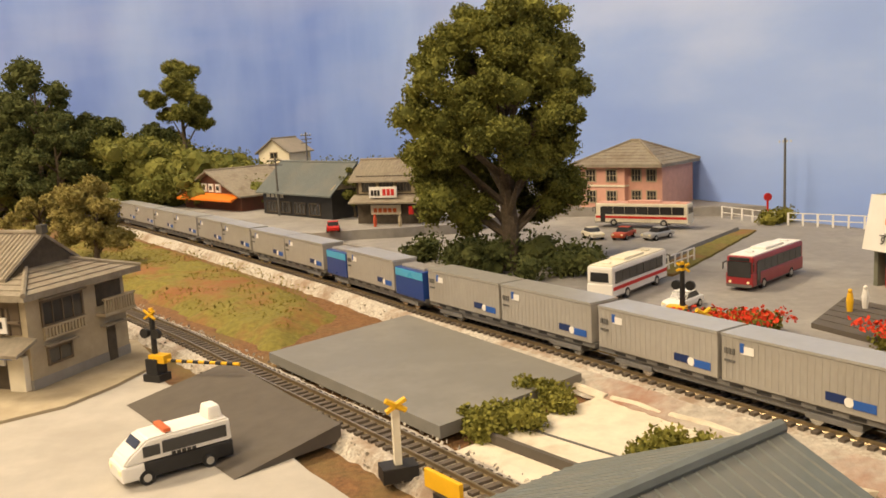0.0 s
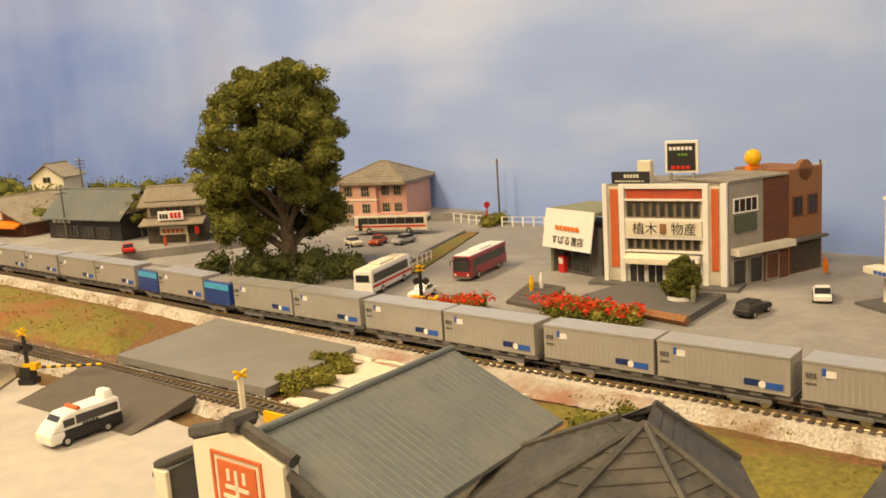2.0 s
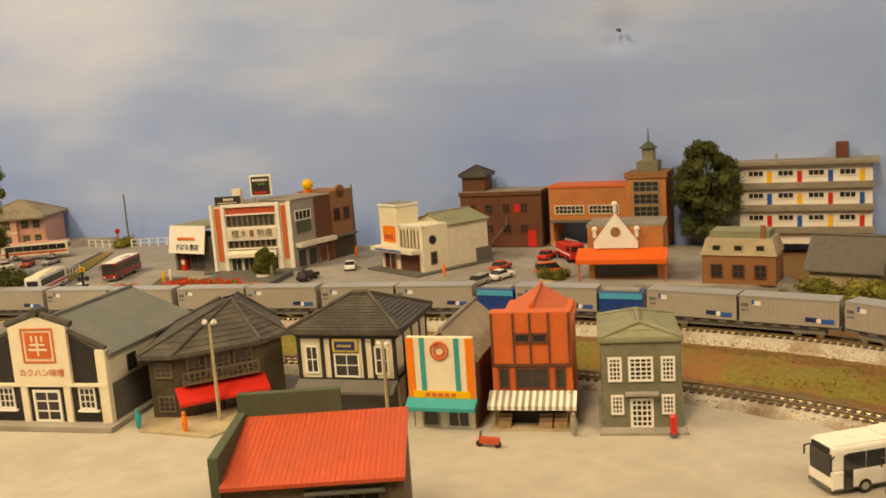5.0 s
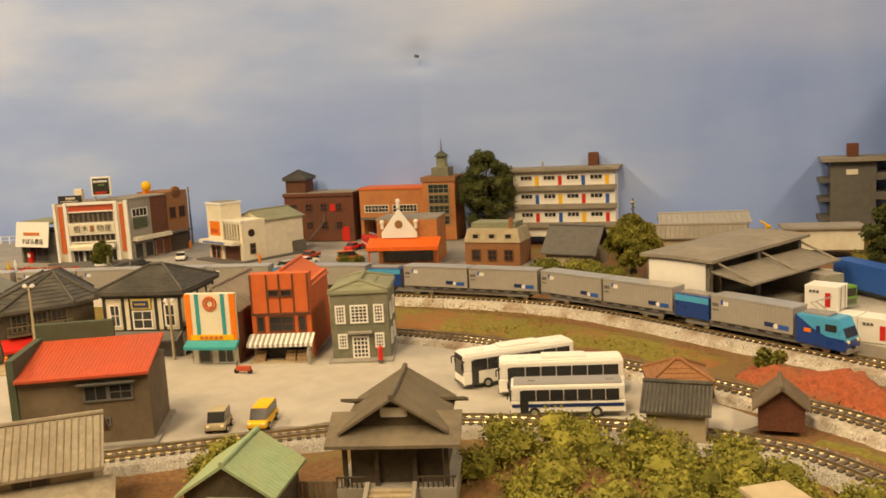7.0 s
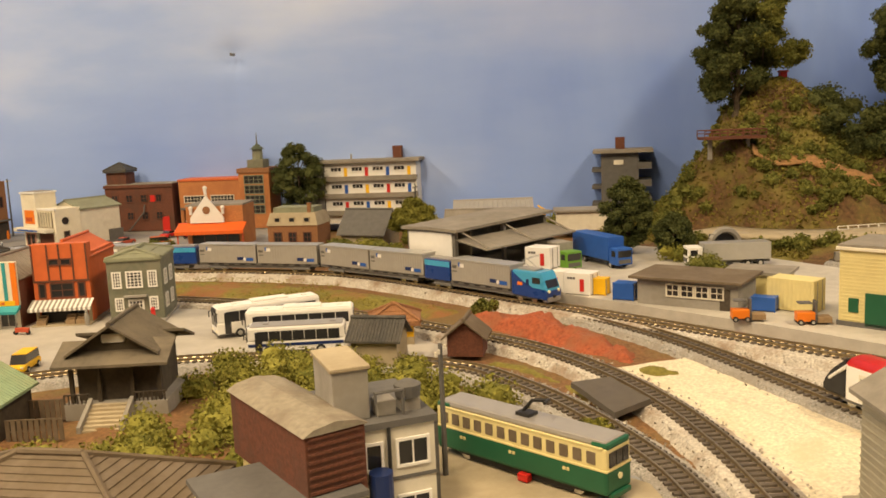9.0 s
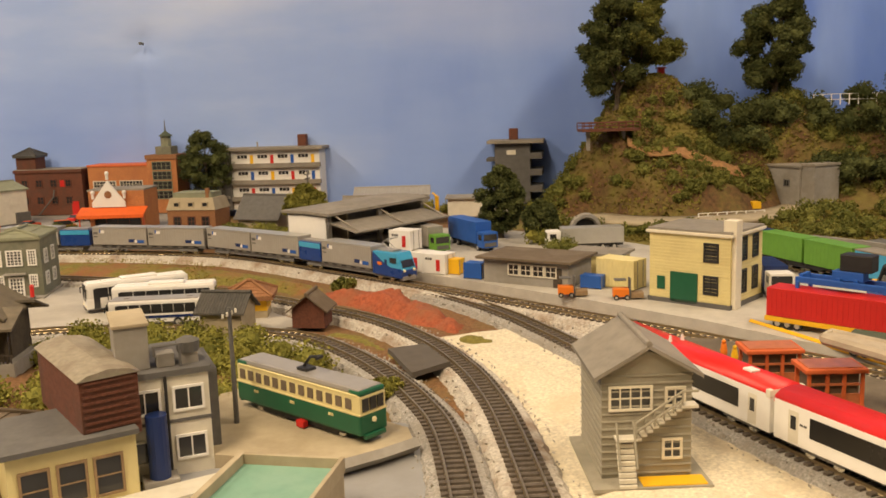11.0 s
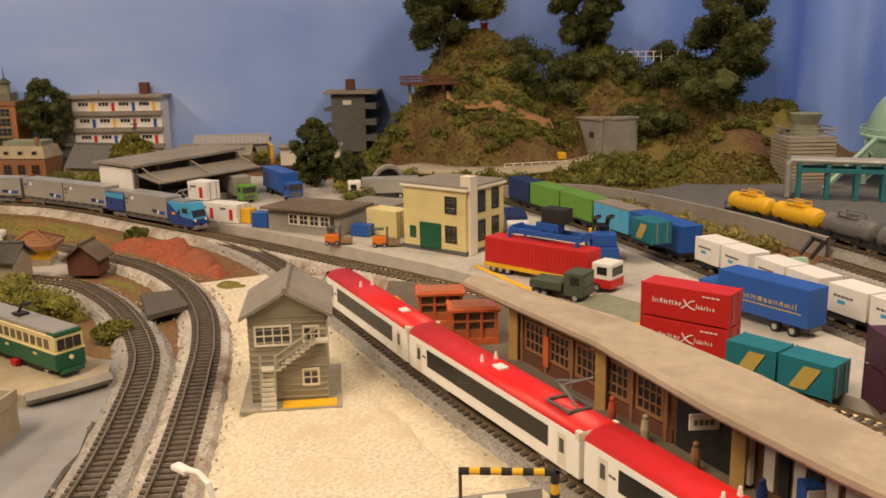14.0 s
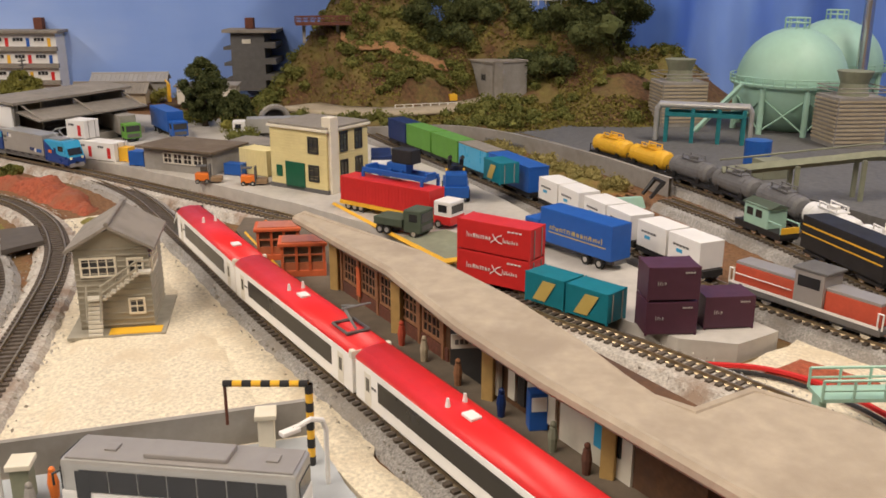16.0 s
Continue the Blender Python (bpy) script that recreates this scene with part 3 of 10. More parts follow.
sheet("pavement_5", [(8.5, -50), (16, -46.5), (18.5, -49), (19.8, -55.2), (16.5, -58.2), (9, -63.6), (0, -70), (-30, -60), (-20, -40)], -0.5, 0.3, mat("depot_grey_paint", (0.29, 0.29, 0.295), 0.7, 0.06, 1.2, 0.06, second=(0.25, 0.245, 0.24), second_size=5), "smooth grey tram depot ground", "street", seed=8)
sheet("sand_bed", [(38, -50), (35.6, -55.5), (31.2, -61.6), (26.8, -68), (22, -75.8), (17.6, -82.6), (14.6, -84.0), (6.4, -73.6), (10.5, -68.6), (16, -64.2), (21, -60.2), (25.5, -56), (29.6, -51), (33.4, -47)], -0.4, 0.16, M["sand"], "thin pale sand spread under the ballast edges", "sand", amp=0.1)
lumpy("sand_ground", [(33.6, -51), (31.8, -56.5), (28.5, -62), (24, -68.4), (19.5, -74.6), (15.4, -80.2), (7.6, -73.6), (12, -68.8), (17.5, -64.4), (22.5, -60.6), (27, -56.3), (31.5, -50.6)], 0.15, 0.2, M["sand"], "coarse pale sand beside the curved tracks", "sand", 0.4, 11, 0.08)
lumpy("grass_strip", [(-45, 118), (-30, 101), (-20, 89), (-11, 76.5), (-3.8, 66.5), (-1.5, 62), (-3.8, 52), (-12, 62), (-24, 77), (-40, 98)], 0.0, 0.75, M["grass"], "olive and brown flocked bank between two tracks", "grass", 0.6, 3, 0.3)
lumpy("grass_bank", [(20.2, 34.3), (27, 25.5), (33, 17), (38, 9), (42, 0), (44.6, -9), (45, -18), (44, -27), (42.2, -31), (38.2, -30), (38, -16), (35.6, -6), (31, 5), (23, 18), (16, 28), (12, 33), (14, 36)], 0.0, 0.5, M["grass"], "flat olive flock strip between the running lines", "grass", 0.6, 4, 0.15)
lumpy("soil_patch", [(41.5, -31.3), (42.4, -36), (40.6, -41.5), (37.2, -47), (34.8, -48), (35.8, -43), (37.4, -37.5), (38.4, -31.5)], 0.1, 0.7, M["redsoil"], "heap of red scatter soil between the tracks", "soil", 0.3, 5, 0.75)
lumpy("grass_patch", [(36.5, -49), (34.6, -52.5), (31.5, -50), (33.2, -46)], 0.0, 0.4, M["grass"], "small grass patch where the tracks part", "grass", 0.5, 6)
lumpy("grass_verge", [(30.2, -39), (32.6, -38.8), (32.6, -42), (30, -47), (26.8, -51), (24, -54.2), (22.8, -55.2), (25.5, -51), (28.6, -46), (30, -42)], 0.0, 0.35, M["grass"], "grass between the two curved tracks", "grass", 0.4, 7, 0.15)
lumpy("grass_slope", [(24.5, -31), (26.5, -37), (26.8, -41), (25.2, -46), (22, -51), (18.5, -48), (15.5, -44), (10, -46), (3, -46), (-10, -40), (-20, -20), (-5, -8), (6, -15), (14, -20.5), (20, -25)], 0.0, 0.4, M["soil"], "brown soil and low growth in front of the loop", "soil", 0.8, 8, 0.3)
sheet("plaster_base", [(5.2, 38.2), (9, 34.5), (19, 34.8), (13.5, 41.8), (11.8, 45)], -0.4, 0.25, M["plaster"], "bare plaster patch beside the crossing", "ground", amp=0.3)
lumpy("grass_yard", [(57, -80), (63, -72), (70, -62.5), (74, -58), (76, -62), (68, -73.5), (60, -83)], 0.2, 0.5, M["grass"], "weedy grass between the sidings", "grass", 0.6, 12)

# ---- tracks ----
TIE = finish(bx(-0.8, 0.8, -0.12, 0.12, 0, 0.13), "sleeper", M["sleeper"])


def track(pts, z, label, ballast, singles=(), low=-0.45, wide=1.2, rail=True):
    line = smooth_line(pts, 0.5)
    t = thing("railway_track", 0, 0, 0, 0, label, "railway track", "tracks", "structure")
    part("ballast", sweep(line, [(-wide - 0.55, low - 0.2), (-wide, -0.04), (-0.85, 0.05), (0.85, 0.05), (wide, -0.04), (wide + 0.55, low - 0.2)], z, ballast, "ballast", 0.12), None, t)
    for s in (-0.45, 0.45):
        part("rail", sweep(line, [(s - 0.07, 0.1), (s - 0.035, 0.15), (s - 0.045, 0.3), (s + 0.045, 0.3), (s + 0.035, 0.15), (s + 0.07, 0.1)], z, M["rail"], "rail"), None, t)
    ties = smooth_line(pts, 0.5)
    _, d = sides(ties)
    V, F = [], []
    base = np.array([v.co[:] for v in TIE.vertices]) / CM
    quads = [list(p.vertices) for p in TIE.polygons]
    count = 0
    for (x, y), (dx, dy) in zip(ties, d):
        a = math.atan2(dy, dx) - math.pi / 2
        if singles and singles[0] < y < singles[1] and count < 300:
            count += 1
            o = new("sleeper", TIE)
            o.parent = t
            o.matrix_basis = pose(x * CM, y * CM, (z + 0.03) * CM, 0, 0, math.degrees(a))
            continue
        k = len(V) * 8
        c, s = math.cos(a), math.sin(a)
        V.append(np.stack([base[:, 0] * c - base[:, 1] * s + x, base[:, 0] * s + base[:, 1] * c + y, base[:, 2] + z + 0.03], 1))
        F += [tuple(i + k for i in q) for q in quads]
    tagged(part("sleepers", raw("sleepers", np.concatenate(V), F, M["sleeper"]), None, t), kind="stuff")
    return t


track(MAIN, 0.6, "main line on grey ballast, curving behind the town", M["ballast_pale"], (-58, 28))
track(TRACK_B, 0.45, "inner loop track with brown sleepers and brass rails", M["ballast_pale"], (-70, 2))
track(TRACK_A, 0.45, "front loop track curving past the tram depot", M["ballast"], (-70, -8))
track(TRACK_C, 0.4, "station track under the red express", M["ballast"], (-95, -40))
track(TRACK_F, 0.7, "freight siding with flat wagons", M["ballast"])
track(TRACK_T, 0.5, "tank wagon siding before the gas works", M["ballast"])
track(TRACK_G, 0.5, "goods siding between the freight roads", M["ballast"])


# ---- buildings ----
def site(name, p1, p2, z, label, category, group=""):
    """A building whose front runs from p1 to p2, left to right as one faces it; x along the front, y inwards."""
    dx, dy = p2[0] - p1[0], p2[1] - p1[1]
    t = thing(name, p1[0], p1[1], z, math.degrees(math.atan2(dy, dx)), label, category, group)
    return t, math.hypot(dx, dy)


def turned(o, x, y, z=0, rz=0):
    o.matrix_basis = pose(x * CM, y * CM, z * CM, 0, 0, rz)
    return o


def window(parent, x, z, w, h, nx=2, nz=2, frame_mat="white", y=0.0, side=0, at=0.0, name="window", bar=0.05):
    """A framed window on a wall. side 0: the front; 1: the right end (x = at), 2: the left end (x = at), 3: the back (y = at)."""
    bm = B()
    d = 0.09
    for a in (0, w):
        box(bm, a - bar, a + bar, -d, 0.02, -bar, h + bar)
    for a in (0, h):
        box(bm, bar, w - bar, -d, 0.02, a - bar, a + bar)
    for k in range(1, nx):
        box(bm, w * k / nx - bar * 0.5, w * k / nx + bar * 0.5, -d * 0.8, 0.02, bar, h - bar)
    for k in range(1, nz):
        box(bm, bar, w - bar, -d * 0.75, 0.02, h * k / nz - bar * 0.5, h * k / nz + bar * 0.5)
    f = part(name, bm, M[frame_mat], parent)
    pane = part("pane", bx(0, w, -0.03, 0.02, 0, h), M["glass"], f, "dark glass")
    if side == 0:
        turned(f, x, y, z)
    elif side == 1:
        turned(f, at, x, z, 90)
    elif side == 2:
        turned(f, at, x, z, -90)
    else:
        turned(f, x, at, z, 180)
    return f


def gable_roof(parent, w, d, z_eave, z_ridge, material, over=0.35, along="y", thick=0.14, ribs=0.0, name="roof", y0=0.0, x0=0.0, label="", rise=0.07):
    """Two slopes; along: the ridge's direction. ribs: spacing of raised seams or tile rows running down the slope."""
    bm, sm, cap_ = B(), B(), B()
    if along == "y":
        half, lo, hi = w / 2 + over, y0 - over, y0 + d + over
        cx = x0 + w / 2
        drop = (z_ridge - z_eave) * over / (w / 2)
        for s in (-1, 1):
            e, r = (cx + s * half, z_eave - drop), (cx, z_ridge)
            v = [bm.verts.new(p) for p in ((e[0], lo, e[1]), (r[0], lo, r[1]), (r[0], hi, r[1]), (e[0], hi, e[1]), (e[0], lo, e[1] - thick), (r[0], lo, r[1] - thick), (r[0], hi, r[1] - thick), (e[0], hi, e[1] - thick))]
            for q in ((0, 1, 2, 3), (7, 6, 5, 4), (0, 4, 5, 1), (2, 6, 7, 3), (3, 7, 4, 0)):
                bm.faces.new([v[i] for i in q])
            if ribs:
                y = lo + ribs / 2
                while y < hi:
                    a = [sm.verts.new(p) for p in ((e[0], y - rise * 0.7, e[1]), (r[0], y - rise * 0.7, r[1]), (r[0], y + rise * 0.7, r[1]), (e[0], y + rise * 0.7, e[1]), (e[0], y, e[1] + rise), (r[0], y, r[1] + rise))]
                    sm.faces.new((a[0], a[1], a[5], a[4])), sm.faces.new((a[4], a[5], a[2], a[3])), sm.faces.new((a[0], a[4], a[3]))
                    y += ribs
        cyl(cap_, (cx, lo, z_ridge + 0.02), (cx, hi, z_ridge + 0.02), 0.13, 8)
    else:
        half, lo, hi = d / 2 + over, x0 - over, x0 + w + over
        cy = y0 + d / 2
        drop = (z_ridge - z_eave) * over / (d / 2)
        for s in (-1, 1):
            e, r = (cy + s * half, z_eave - drop), (cy, z_ridge)
            v = [bm.verts.new(p) for p in ((lo, e[0], e[1]), (lo, r[0], r[1]), (hi, r[0], r[1]), (hi, e[0], e[1]), (lo, e[0], e[1] - thick), (lo, r[0], r[1] - thick), (hi, r[0], r[1] - thick), (hi, e[0], e[1] - thick))]
            for q in ((0, 1, 2, 3), (7, 6, 5, 4), (0, 4, 5, 1), (2, 6, 7, 3), (3, 7, 4, 0)):
                bm.faces.new([v[i] for i in q])
            if ribs:
                x = lo + ribs / 2
                while x < hi:
                    a = [sm.verts.new(p) for p in ((x - rise * 0.7, e[0], e[1]), (x - rise * 0.7, r[0], r[1]), (x + rise * 0.7, r[0], r[1]), (x + rise * 0.7, e[0], e[1]), (x, e[0], e[1] + rise), (x, r[0], r[1] + rise))]
                    sm.faces.new((a[0], a[1], a[5], a[4])), sm.faces.new((a[4], a[5], a[2], a[3])), sm.faces.new((a[0], a[4], a[3]))
                    x += ribs
        cyl(cap_, (lo, cy, z_ridge + 0.02), (hi, cy, z_ridge + 0.02), 0.13, 8)
    bmesh.ops.recalc_face_normals(bm, faces=bm.faces)
    roof = part(name, bm, material, parent, label)
    part("ridge_cap", cap_, material, roof)
    if ribs:
        bmesh.ops.recalc_face_normals(sm, faces=sm.faces)
        tagged(part("seam", sm, material, roof), kind="stuff")
    else:
        sm.free()
    return roof


def hip_roof(parent, x0, x1, y0, y1, z_eave, z_top, ridge, material, rows=9, name="roof", lip=0.25):
    """A hipped roof with stepped tile courses and rounded hips. ridge: its length along the longer side."""
    bm = B()
    cx, cy = (x0 + x1) / 2, (y0 + y1) / 2
    lx = ridge / 2 if x1 - x0 >= y1 - y0 else 0.0
    ly = ridge / 2 if x1 - x0 < y1 - y0 else 0.0
    corner = [(x0, y0), (x1, y0), (x1, y1), (x0, y1)]
    top = [(cx - lx, cy - ly), (cx + lx, cy - ly), (cx + lx, cy + ly), (cx - lx, cy + ly)]
    for k in range(rows):
        a, c = k / rows, (k + 1) / rows
        lo = [bm.verts.new((p[0] + (q[0] - p[0]) * a, p[1] + (q[1] - p[1]) * a, z_eave + (z_top - z_eave) * a + 0.05)) for p, q in zip(corner, top)]
        hi_ = [bm.verts.new((p[0] + (q[0] - p[0]) * c, p[1] + (q[1] - p[1]) * c, z_eave + (z_top - z_eave) * c)) for p, q in zip(corner, top)]
        un = last if k else [bm.verts.new((v.co.x, v.co.y, v.co.z - 0.06 - lip)) for v in lo]
        last = hi_
        for i in range(4):
            j = (i + 1) % 4
            bm.faces.new((lo[i], lo[j], hi_[j], hi_[i]))
            bm.faces.new((un[i], un[j], lo[j], lo[i]))
        if k == 0:
            bm.faces.new(un[::-1])
    roof = part(name, bm, material, parent)
    for p, q in zip(corner, top):
        part("hip_cap", cyl(B(), (p[0], p[1], z_eave + 0.06), (q[0], q[1], z_top + 0.06), 0.12, 6), material, roof)
    if ridge:
        part("ridge_cap", cyl(B(), (*top[0], z_top + 0.05), (*(top[1] if lx else top[3]), z_top + 0.05), 0.16, 8), material, roof)
    return roof


def gable_wall(w, z_eave, z_ridge, y0, y1, x0=0.0):
    bm = B()
    pts = [(x0, 0), (x0 + w, 0), (x0 + w, z_eave), (x0 + w / 2, z_ridge), (x0, z_eave)]
    a = [bm.verts.new((x, y0, z)) for x, z in pts]
    c = [bm.verts.new((x, y1, z)) for x, z in pts]
    bm.faces.new(a), bm.faces.new(c[::-1])
    for i in range(5):
        bm.faces.new((a[(i + 1) % 5], a[i], c[i], c[(i + 1) % 5]))
    bmesh.ops.recalc_face_normals(bm, faces=bm.faces)
    return bm


def lettering(words, parent, x, y, z, height, material, rz=0, flat=False, name="lettering"):
    cu = bpy.data.curves.new("letters", "FONT")
    cu.body, cu.size, cu.extrude, cu.align_x = words, height * CM, 0.00008, "CENTER"
    tmp = bpy.data.objects.new("letters", cu)
    scene.collection.objects.link(tmp)
    bpy.context.view_layer.update()
    me = bpy.data.meshes.new_from_object(tmp.evaluated_get(bpy.context.evaluated_depsgraph_get()))
    bpy.data.objects.remove(tmp)
    me.materials.clear()
    me.materials.append(material)
    ob = new(name, me)
    ob.parent = parent
    ob.matrix_basis = pose(x * CM, y * CM, z * CM, 0 if flat else 90, 0, rz)
    return ob


def bars(parent, x, y, z, w, h, n, material, name="sign_mark"):
    """Rows of plain marks for writing that cannot be read."""
    step = w / n
    for k in range(n):
        part(name, bx(x + k * step, x + (k + 0.72) * step, y - 0.02, y + 0.02, z, z + h), material, parent)


def word_marks(parent, x, y, z, length, height, material, seed=1, face=-1, slope=0.0):
    """A run of small marks of uneven width and height for lettering that stays unread."""
    rng_ = random.Random(seed)
    at_, k = 0.0, 0
    while at_ < length:
        wide = height * rng_.uniform(0.3, 0.62)
        tall = height * (1.0 if k == 0 else rng_.uniform(0.55, 0.8))
        m_ = B()
        z0 = z + slope * at_
        box(m_, x + at_, x + at_ + wide * 0.3, y - 0.012, y + 0.012, z0, z0 + tall)
        box(m_, x + at_ + wide * 0.3, x + at_ + wide * 0.8, y - 0.012, y + 0.012, z0 + tall * rng_.choice((0.0, 0.4, 0.8)), z0 + tall * rng_.choice((0.2, 0.6, 1.0)) + 0.02) if k % 2 else None
        part("sign_mark", m_, material, parent)
        at_ += wide
        k += 1


# miso store: cream piers, black panels, raised centre gable
b, w = site("miso_store", (1.6, 20.0), (6.9, 13.5), 0.3, "cream and black miso store with a long slate roof", "shop")
D = 9.6
part("plinth", bx(-0.9, w + 0.5, -0.9, D, 0, 0.35, 0.05), M["greywall"], b, "grey stone plinth")
part("wall", gable_wall(w, 4.5, 6.3, 0.1, D, 0), M["offwhite"], b)
part("dado", bx(w - 0.02, w + 0.04, 0.2, D, 0.35, 2.6), M["darkgrey"], b, "dark boarded lower side wall")
pn = B()
q0 = [pn.verts.new((x, 0.0, z)) for x, z in ((0.3, 0.35), (w - 0.3, 0.35), (w - 0.3, 4.7), (w / 2 + 1.8, 5.75), (w / 2 - 1.8, 5.75), (0.3, 4.7))]
q1 = [pn.verts.new((v.co.x, 0.09, v.co.z)) for v in q0]
pn.faces.new(q0), pn.faces.new(q1[::-1])
for k in range(6):
    pn.faces.new((q0[(k + 1) % 6], q0[k], q1[k], q1[(k + 1) % 6]))
bmesh.ops.recalc_face_normals(pn, faces=pn.faces)
part("panel", pn, M["black"], b, "black front panels")
for xa, xb, zt in ((-0.1, 0.55, 4.8), (w - 0.55, w + 0.1, 4.8), (2.5, 2.95, 2.75), (w - 2.95, w - 2.5, 2.75)):
    part("pier", bx(xa, xb, -0.15, 0.3, 0.3, zt, 0.05), M["cream"], b)
part("cornice", bx(0, w, -0.2, 0.05, 2.55, 2.75, 0.03), M["cream"], b)
cw = 3.9
part("pediment", gable_wall(cw, 3.45, 4.1, -0.2, 0.35, w / 2 - cw / 2), M["cream"], b, "tall cream centre gable").matrix_basis = pose(0, 0, 2.75 * CM)
cap = B()
for s in (-1, 1):
    tube(cap, [(w / 2, 0.05, 7.0), (w / 2 + s * cw * 0.56, 0.05, 6.35)], 0.22, 6)
    tube(cap, [(w / 2 + s * cw / 2, 0.05, 5.9), (w / 2 + s * (w / 2 + 0.1), 0.05, 4.85)], 0.17, 6)
cyl(cap, (w / 2, -0.3, 7.1), (w / 2, 0.5, 7.1), 0.28, 8)
part("coping", cap, M["darkroof"], b, "dark tiled coping")
sq = B()
for q in ((-1.1, 1.1, 4.05, 4.15), (-1.1, 1.1, 6.05, 6.15), (-1.1, -1.0, 4.15, 6.05), (1.0, 1.1, 4.15, 6.05)):
    box(sq, w / 2 + q[0], w / 2 + q[1], -0.25, -0.2, q[2], q[3])
part("crest_frame", sq, M["redorange"], b, "red square frame of the crest")
part("crest", bx(w / 2 - 0.82, w / 2 + 0.82, -0.25, -0.2, 4.32, 5.9), M["redorange"], b, "red square crest")
cm_ = B()
for q in ((-0.06, 0.06, 4.5, 5.7), (-0.5, 0.5, 5.1, 5.22), (-0.62, 0.62, 4.8, 4.92), (-0.4, -0.28, 5.35, 5.7), (0.28, 0.4, 5.35, 5.7)):
    box(cm_, w / 2 + q[0], w / 2 + q[1], -0.28, -0.24, q[2], q[3])
part("crest_mark", cm_, M["cream"], b)
lettering("カクハン味噌", b, w / 2, -0.22, 3.25, 0.52, M["redorange"])
window(b, 0.9, 1.2, 1.0, 1.25, 3, 3)
window(b, w - 1.95, 1.2, 1.0, 1.25, 3, 3)
for a in (0.7, w - 2.1):
    part("sill", bx(a, a + 1.4, -0.2, 0.05, 1.0, 1.12), M["white"], b)
window(b, w / 2 - 0.85, 0.4, 1.7, 1.85, 2, 3, name="door", bar=0.08)
window(b, 2.2, 2.9, 0.8, 0.9, 2, 1, "black", side=1, at=w)
gable_roof(b, w, D - 0.4, 4.7, 6.5, M["slate"], 0.4, "y", 0.15, 0.3, y0=0.4, label="slate-grey finely seamed roof", rise=0.03)

# dark timber corner shop with balcony and red awning
b = thing("timber_corner_shop", 0, 0, 0.3, 0, "dark timber corner shop with balcony and red awning", "shop")
foot = [(9.2, 13.0), (10.5, 11.6), (15.2, 10.6), (17.2, 11.3), (18.6, 15.2), (12.6, 18.0)]
part("wall", prism(B(), foot, 0, 4.2), M["darkwood"], b)
cx_, cy_ = 14.6, 14.0
eave = [(cx_ + (x - cx_) * 1.12, cy_ + (y - cy_) * 1.14) for x, y in foot]
rf = B()
R = 9
apex = [(15.6, 14.6), (15.6, 14.6), (15.6, 14.6), (15.6, 14.6), (16.6, 16.0), (15.2, 15.4)]
for k in range(R):
    a, c = k / R, (k + 1) / R
    ring = lambda s, dz: [rf.verts.new((p[0] + (q[0] - p[0]) * s, p[1] + (q[1] - p[1]) * s, 4.05 + 2.0 * s + dz)) for p, q in zip(eave, apex)]
    lo, hi_ = ring(a, 0.05), ring(c, 0.0)
    un = under if k else ring(a, -0.2)
    under = hi_
    for i in range(6):
        j = (i + 1) % 6
        rf.faces.new((lo[i], lo[j], hi_[j], hi_[i])), rf.faces.new((un[i], un[j], lo[j], lo[i]))
    if k == 0:
        rf.faces.new(un[::-1])
tiled = part("roof", rf, M["darkroof"], b, "dark tiled hipped roof")
for p, q in zip(eave, apex):
    part("hip_cap", cyl(B(), (*p, 4.12), (*q, 6.08), 0.13, 6), M["darkroof"], tiled)
m_, mw = site("front_bay", foot[1], foot[2], 0, "", "")
m_.parent = b
bal = B()
box(bal, 0.1, mw - 0.1, -0.55, 0, 2.15, 2.28)
box(bal, 0.1, mw - 0.1, -0.58, -0.5, 2.85, 2.95)
for k in range(15):
    x = 0.15 + k * (mw - 0.3) / 14
    box(bal, x - 0.035, x + 0.035, -0.57, -0.51, 2.28, 2.85)
part("balcony", bal, M["brownwall"], m_, "brown timber balcony")
aw = B()
profile(aw, [(-0.05, 2.0), (-1.35, 1.35), (-1.35, 1.15), (-1.28, 1.15), (-1.28, 1.28), (-0.05, 1.9)], -0.35, mw + 0.25)
part("awning", aw, M["red"], m_, "bright red awning")
for k in range(3):
    window(m_, 0.5 + k * 1.4, 2.4, 1.1, 1.3, 3, 2, "brownwall")
for k in range(2):
    window(m_, 0.5 + k * 2.1, 0.15, 1.8, 1.2, 3, 1, "brownwall")
s_, sw = site("side_bay", foot[0], foot[1], 0, "", "")
s_.parent = b
window(s_, 0.45, 2.6, 1.0, 0.9, 3, 3, "brownwall")
window(s_, 0.45, 0.5, 1.0, 0.9, 3, 3, "brownwall")
part("walkway", prism(B(), [(7.7, 11.4), (10.2, 7.3), (12.5, 7.6), (15.8, 9.9), (10, 12.4), (9, 13.6)], 0, 0.12), M["tanwall"], b)

# half-timbered shop with dark hipped roof
b, w = site("half_timbered_shop", (16.3, 7.5), (20.0, 2.5), 0.3, "cream half-timbered shop with a dark hipped roof", "shop")
D = 6.0
part("wall", bx(0, w, 0, D, 0, 4.95), M["cream"], b)
fr = B()
for x in (0.0, 1.5, 2.1, w - 2.1, w - 1.5, w - 0.22):
    box(fr, x, x + 0.22, -0.08, 0.05, 1.9, 4.5)
for z in (1.85, 4.45):
    box(fr, -0.02, w + 0.04, -0.1, 0.05, z, z + 0.2)
for y in (1.2, 2.8, 4.4, D - 0.2):
    box(fr, w - 0.02, w + 0.06, y, y + 0.2, 0, 4.5)
for z in (0.1, 2.0, 4.45):
    box(fr, w - 0.02, w + 0.06, 0, D, z, z + 0.2)
part("timber", fr, M["black"], b, "black timber framing")
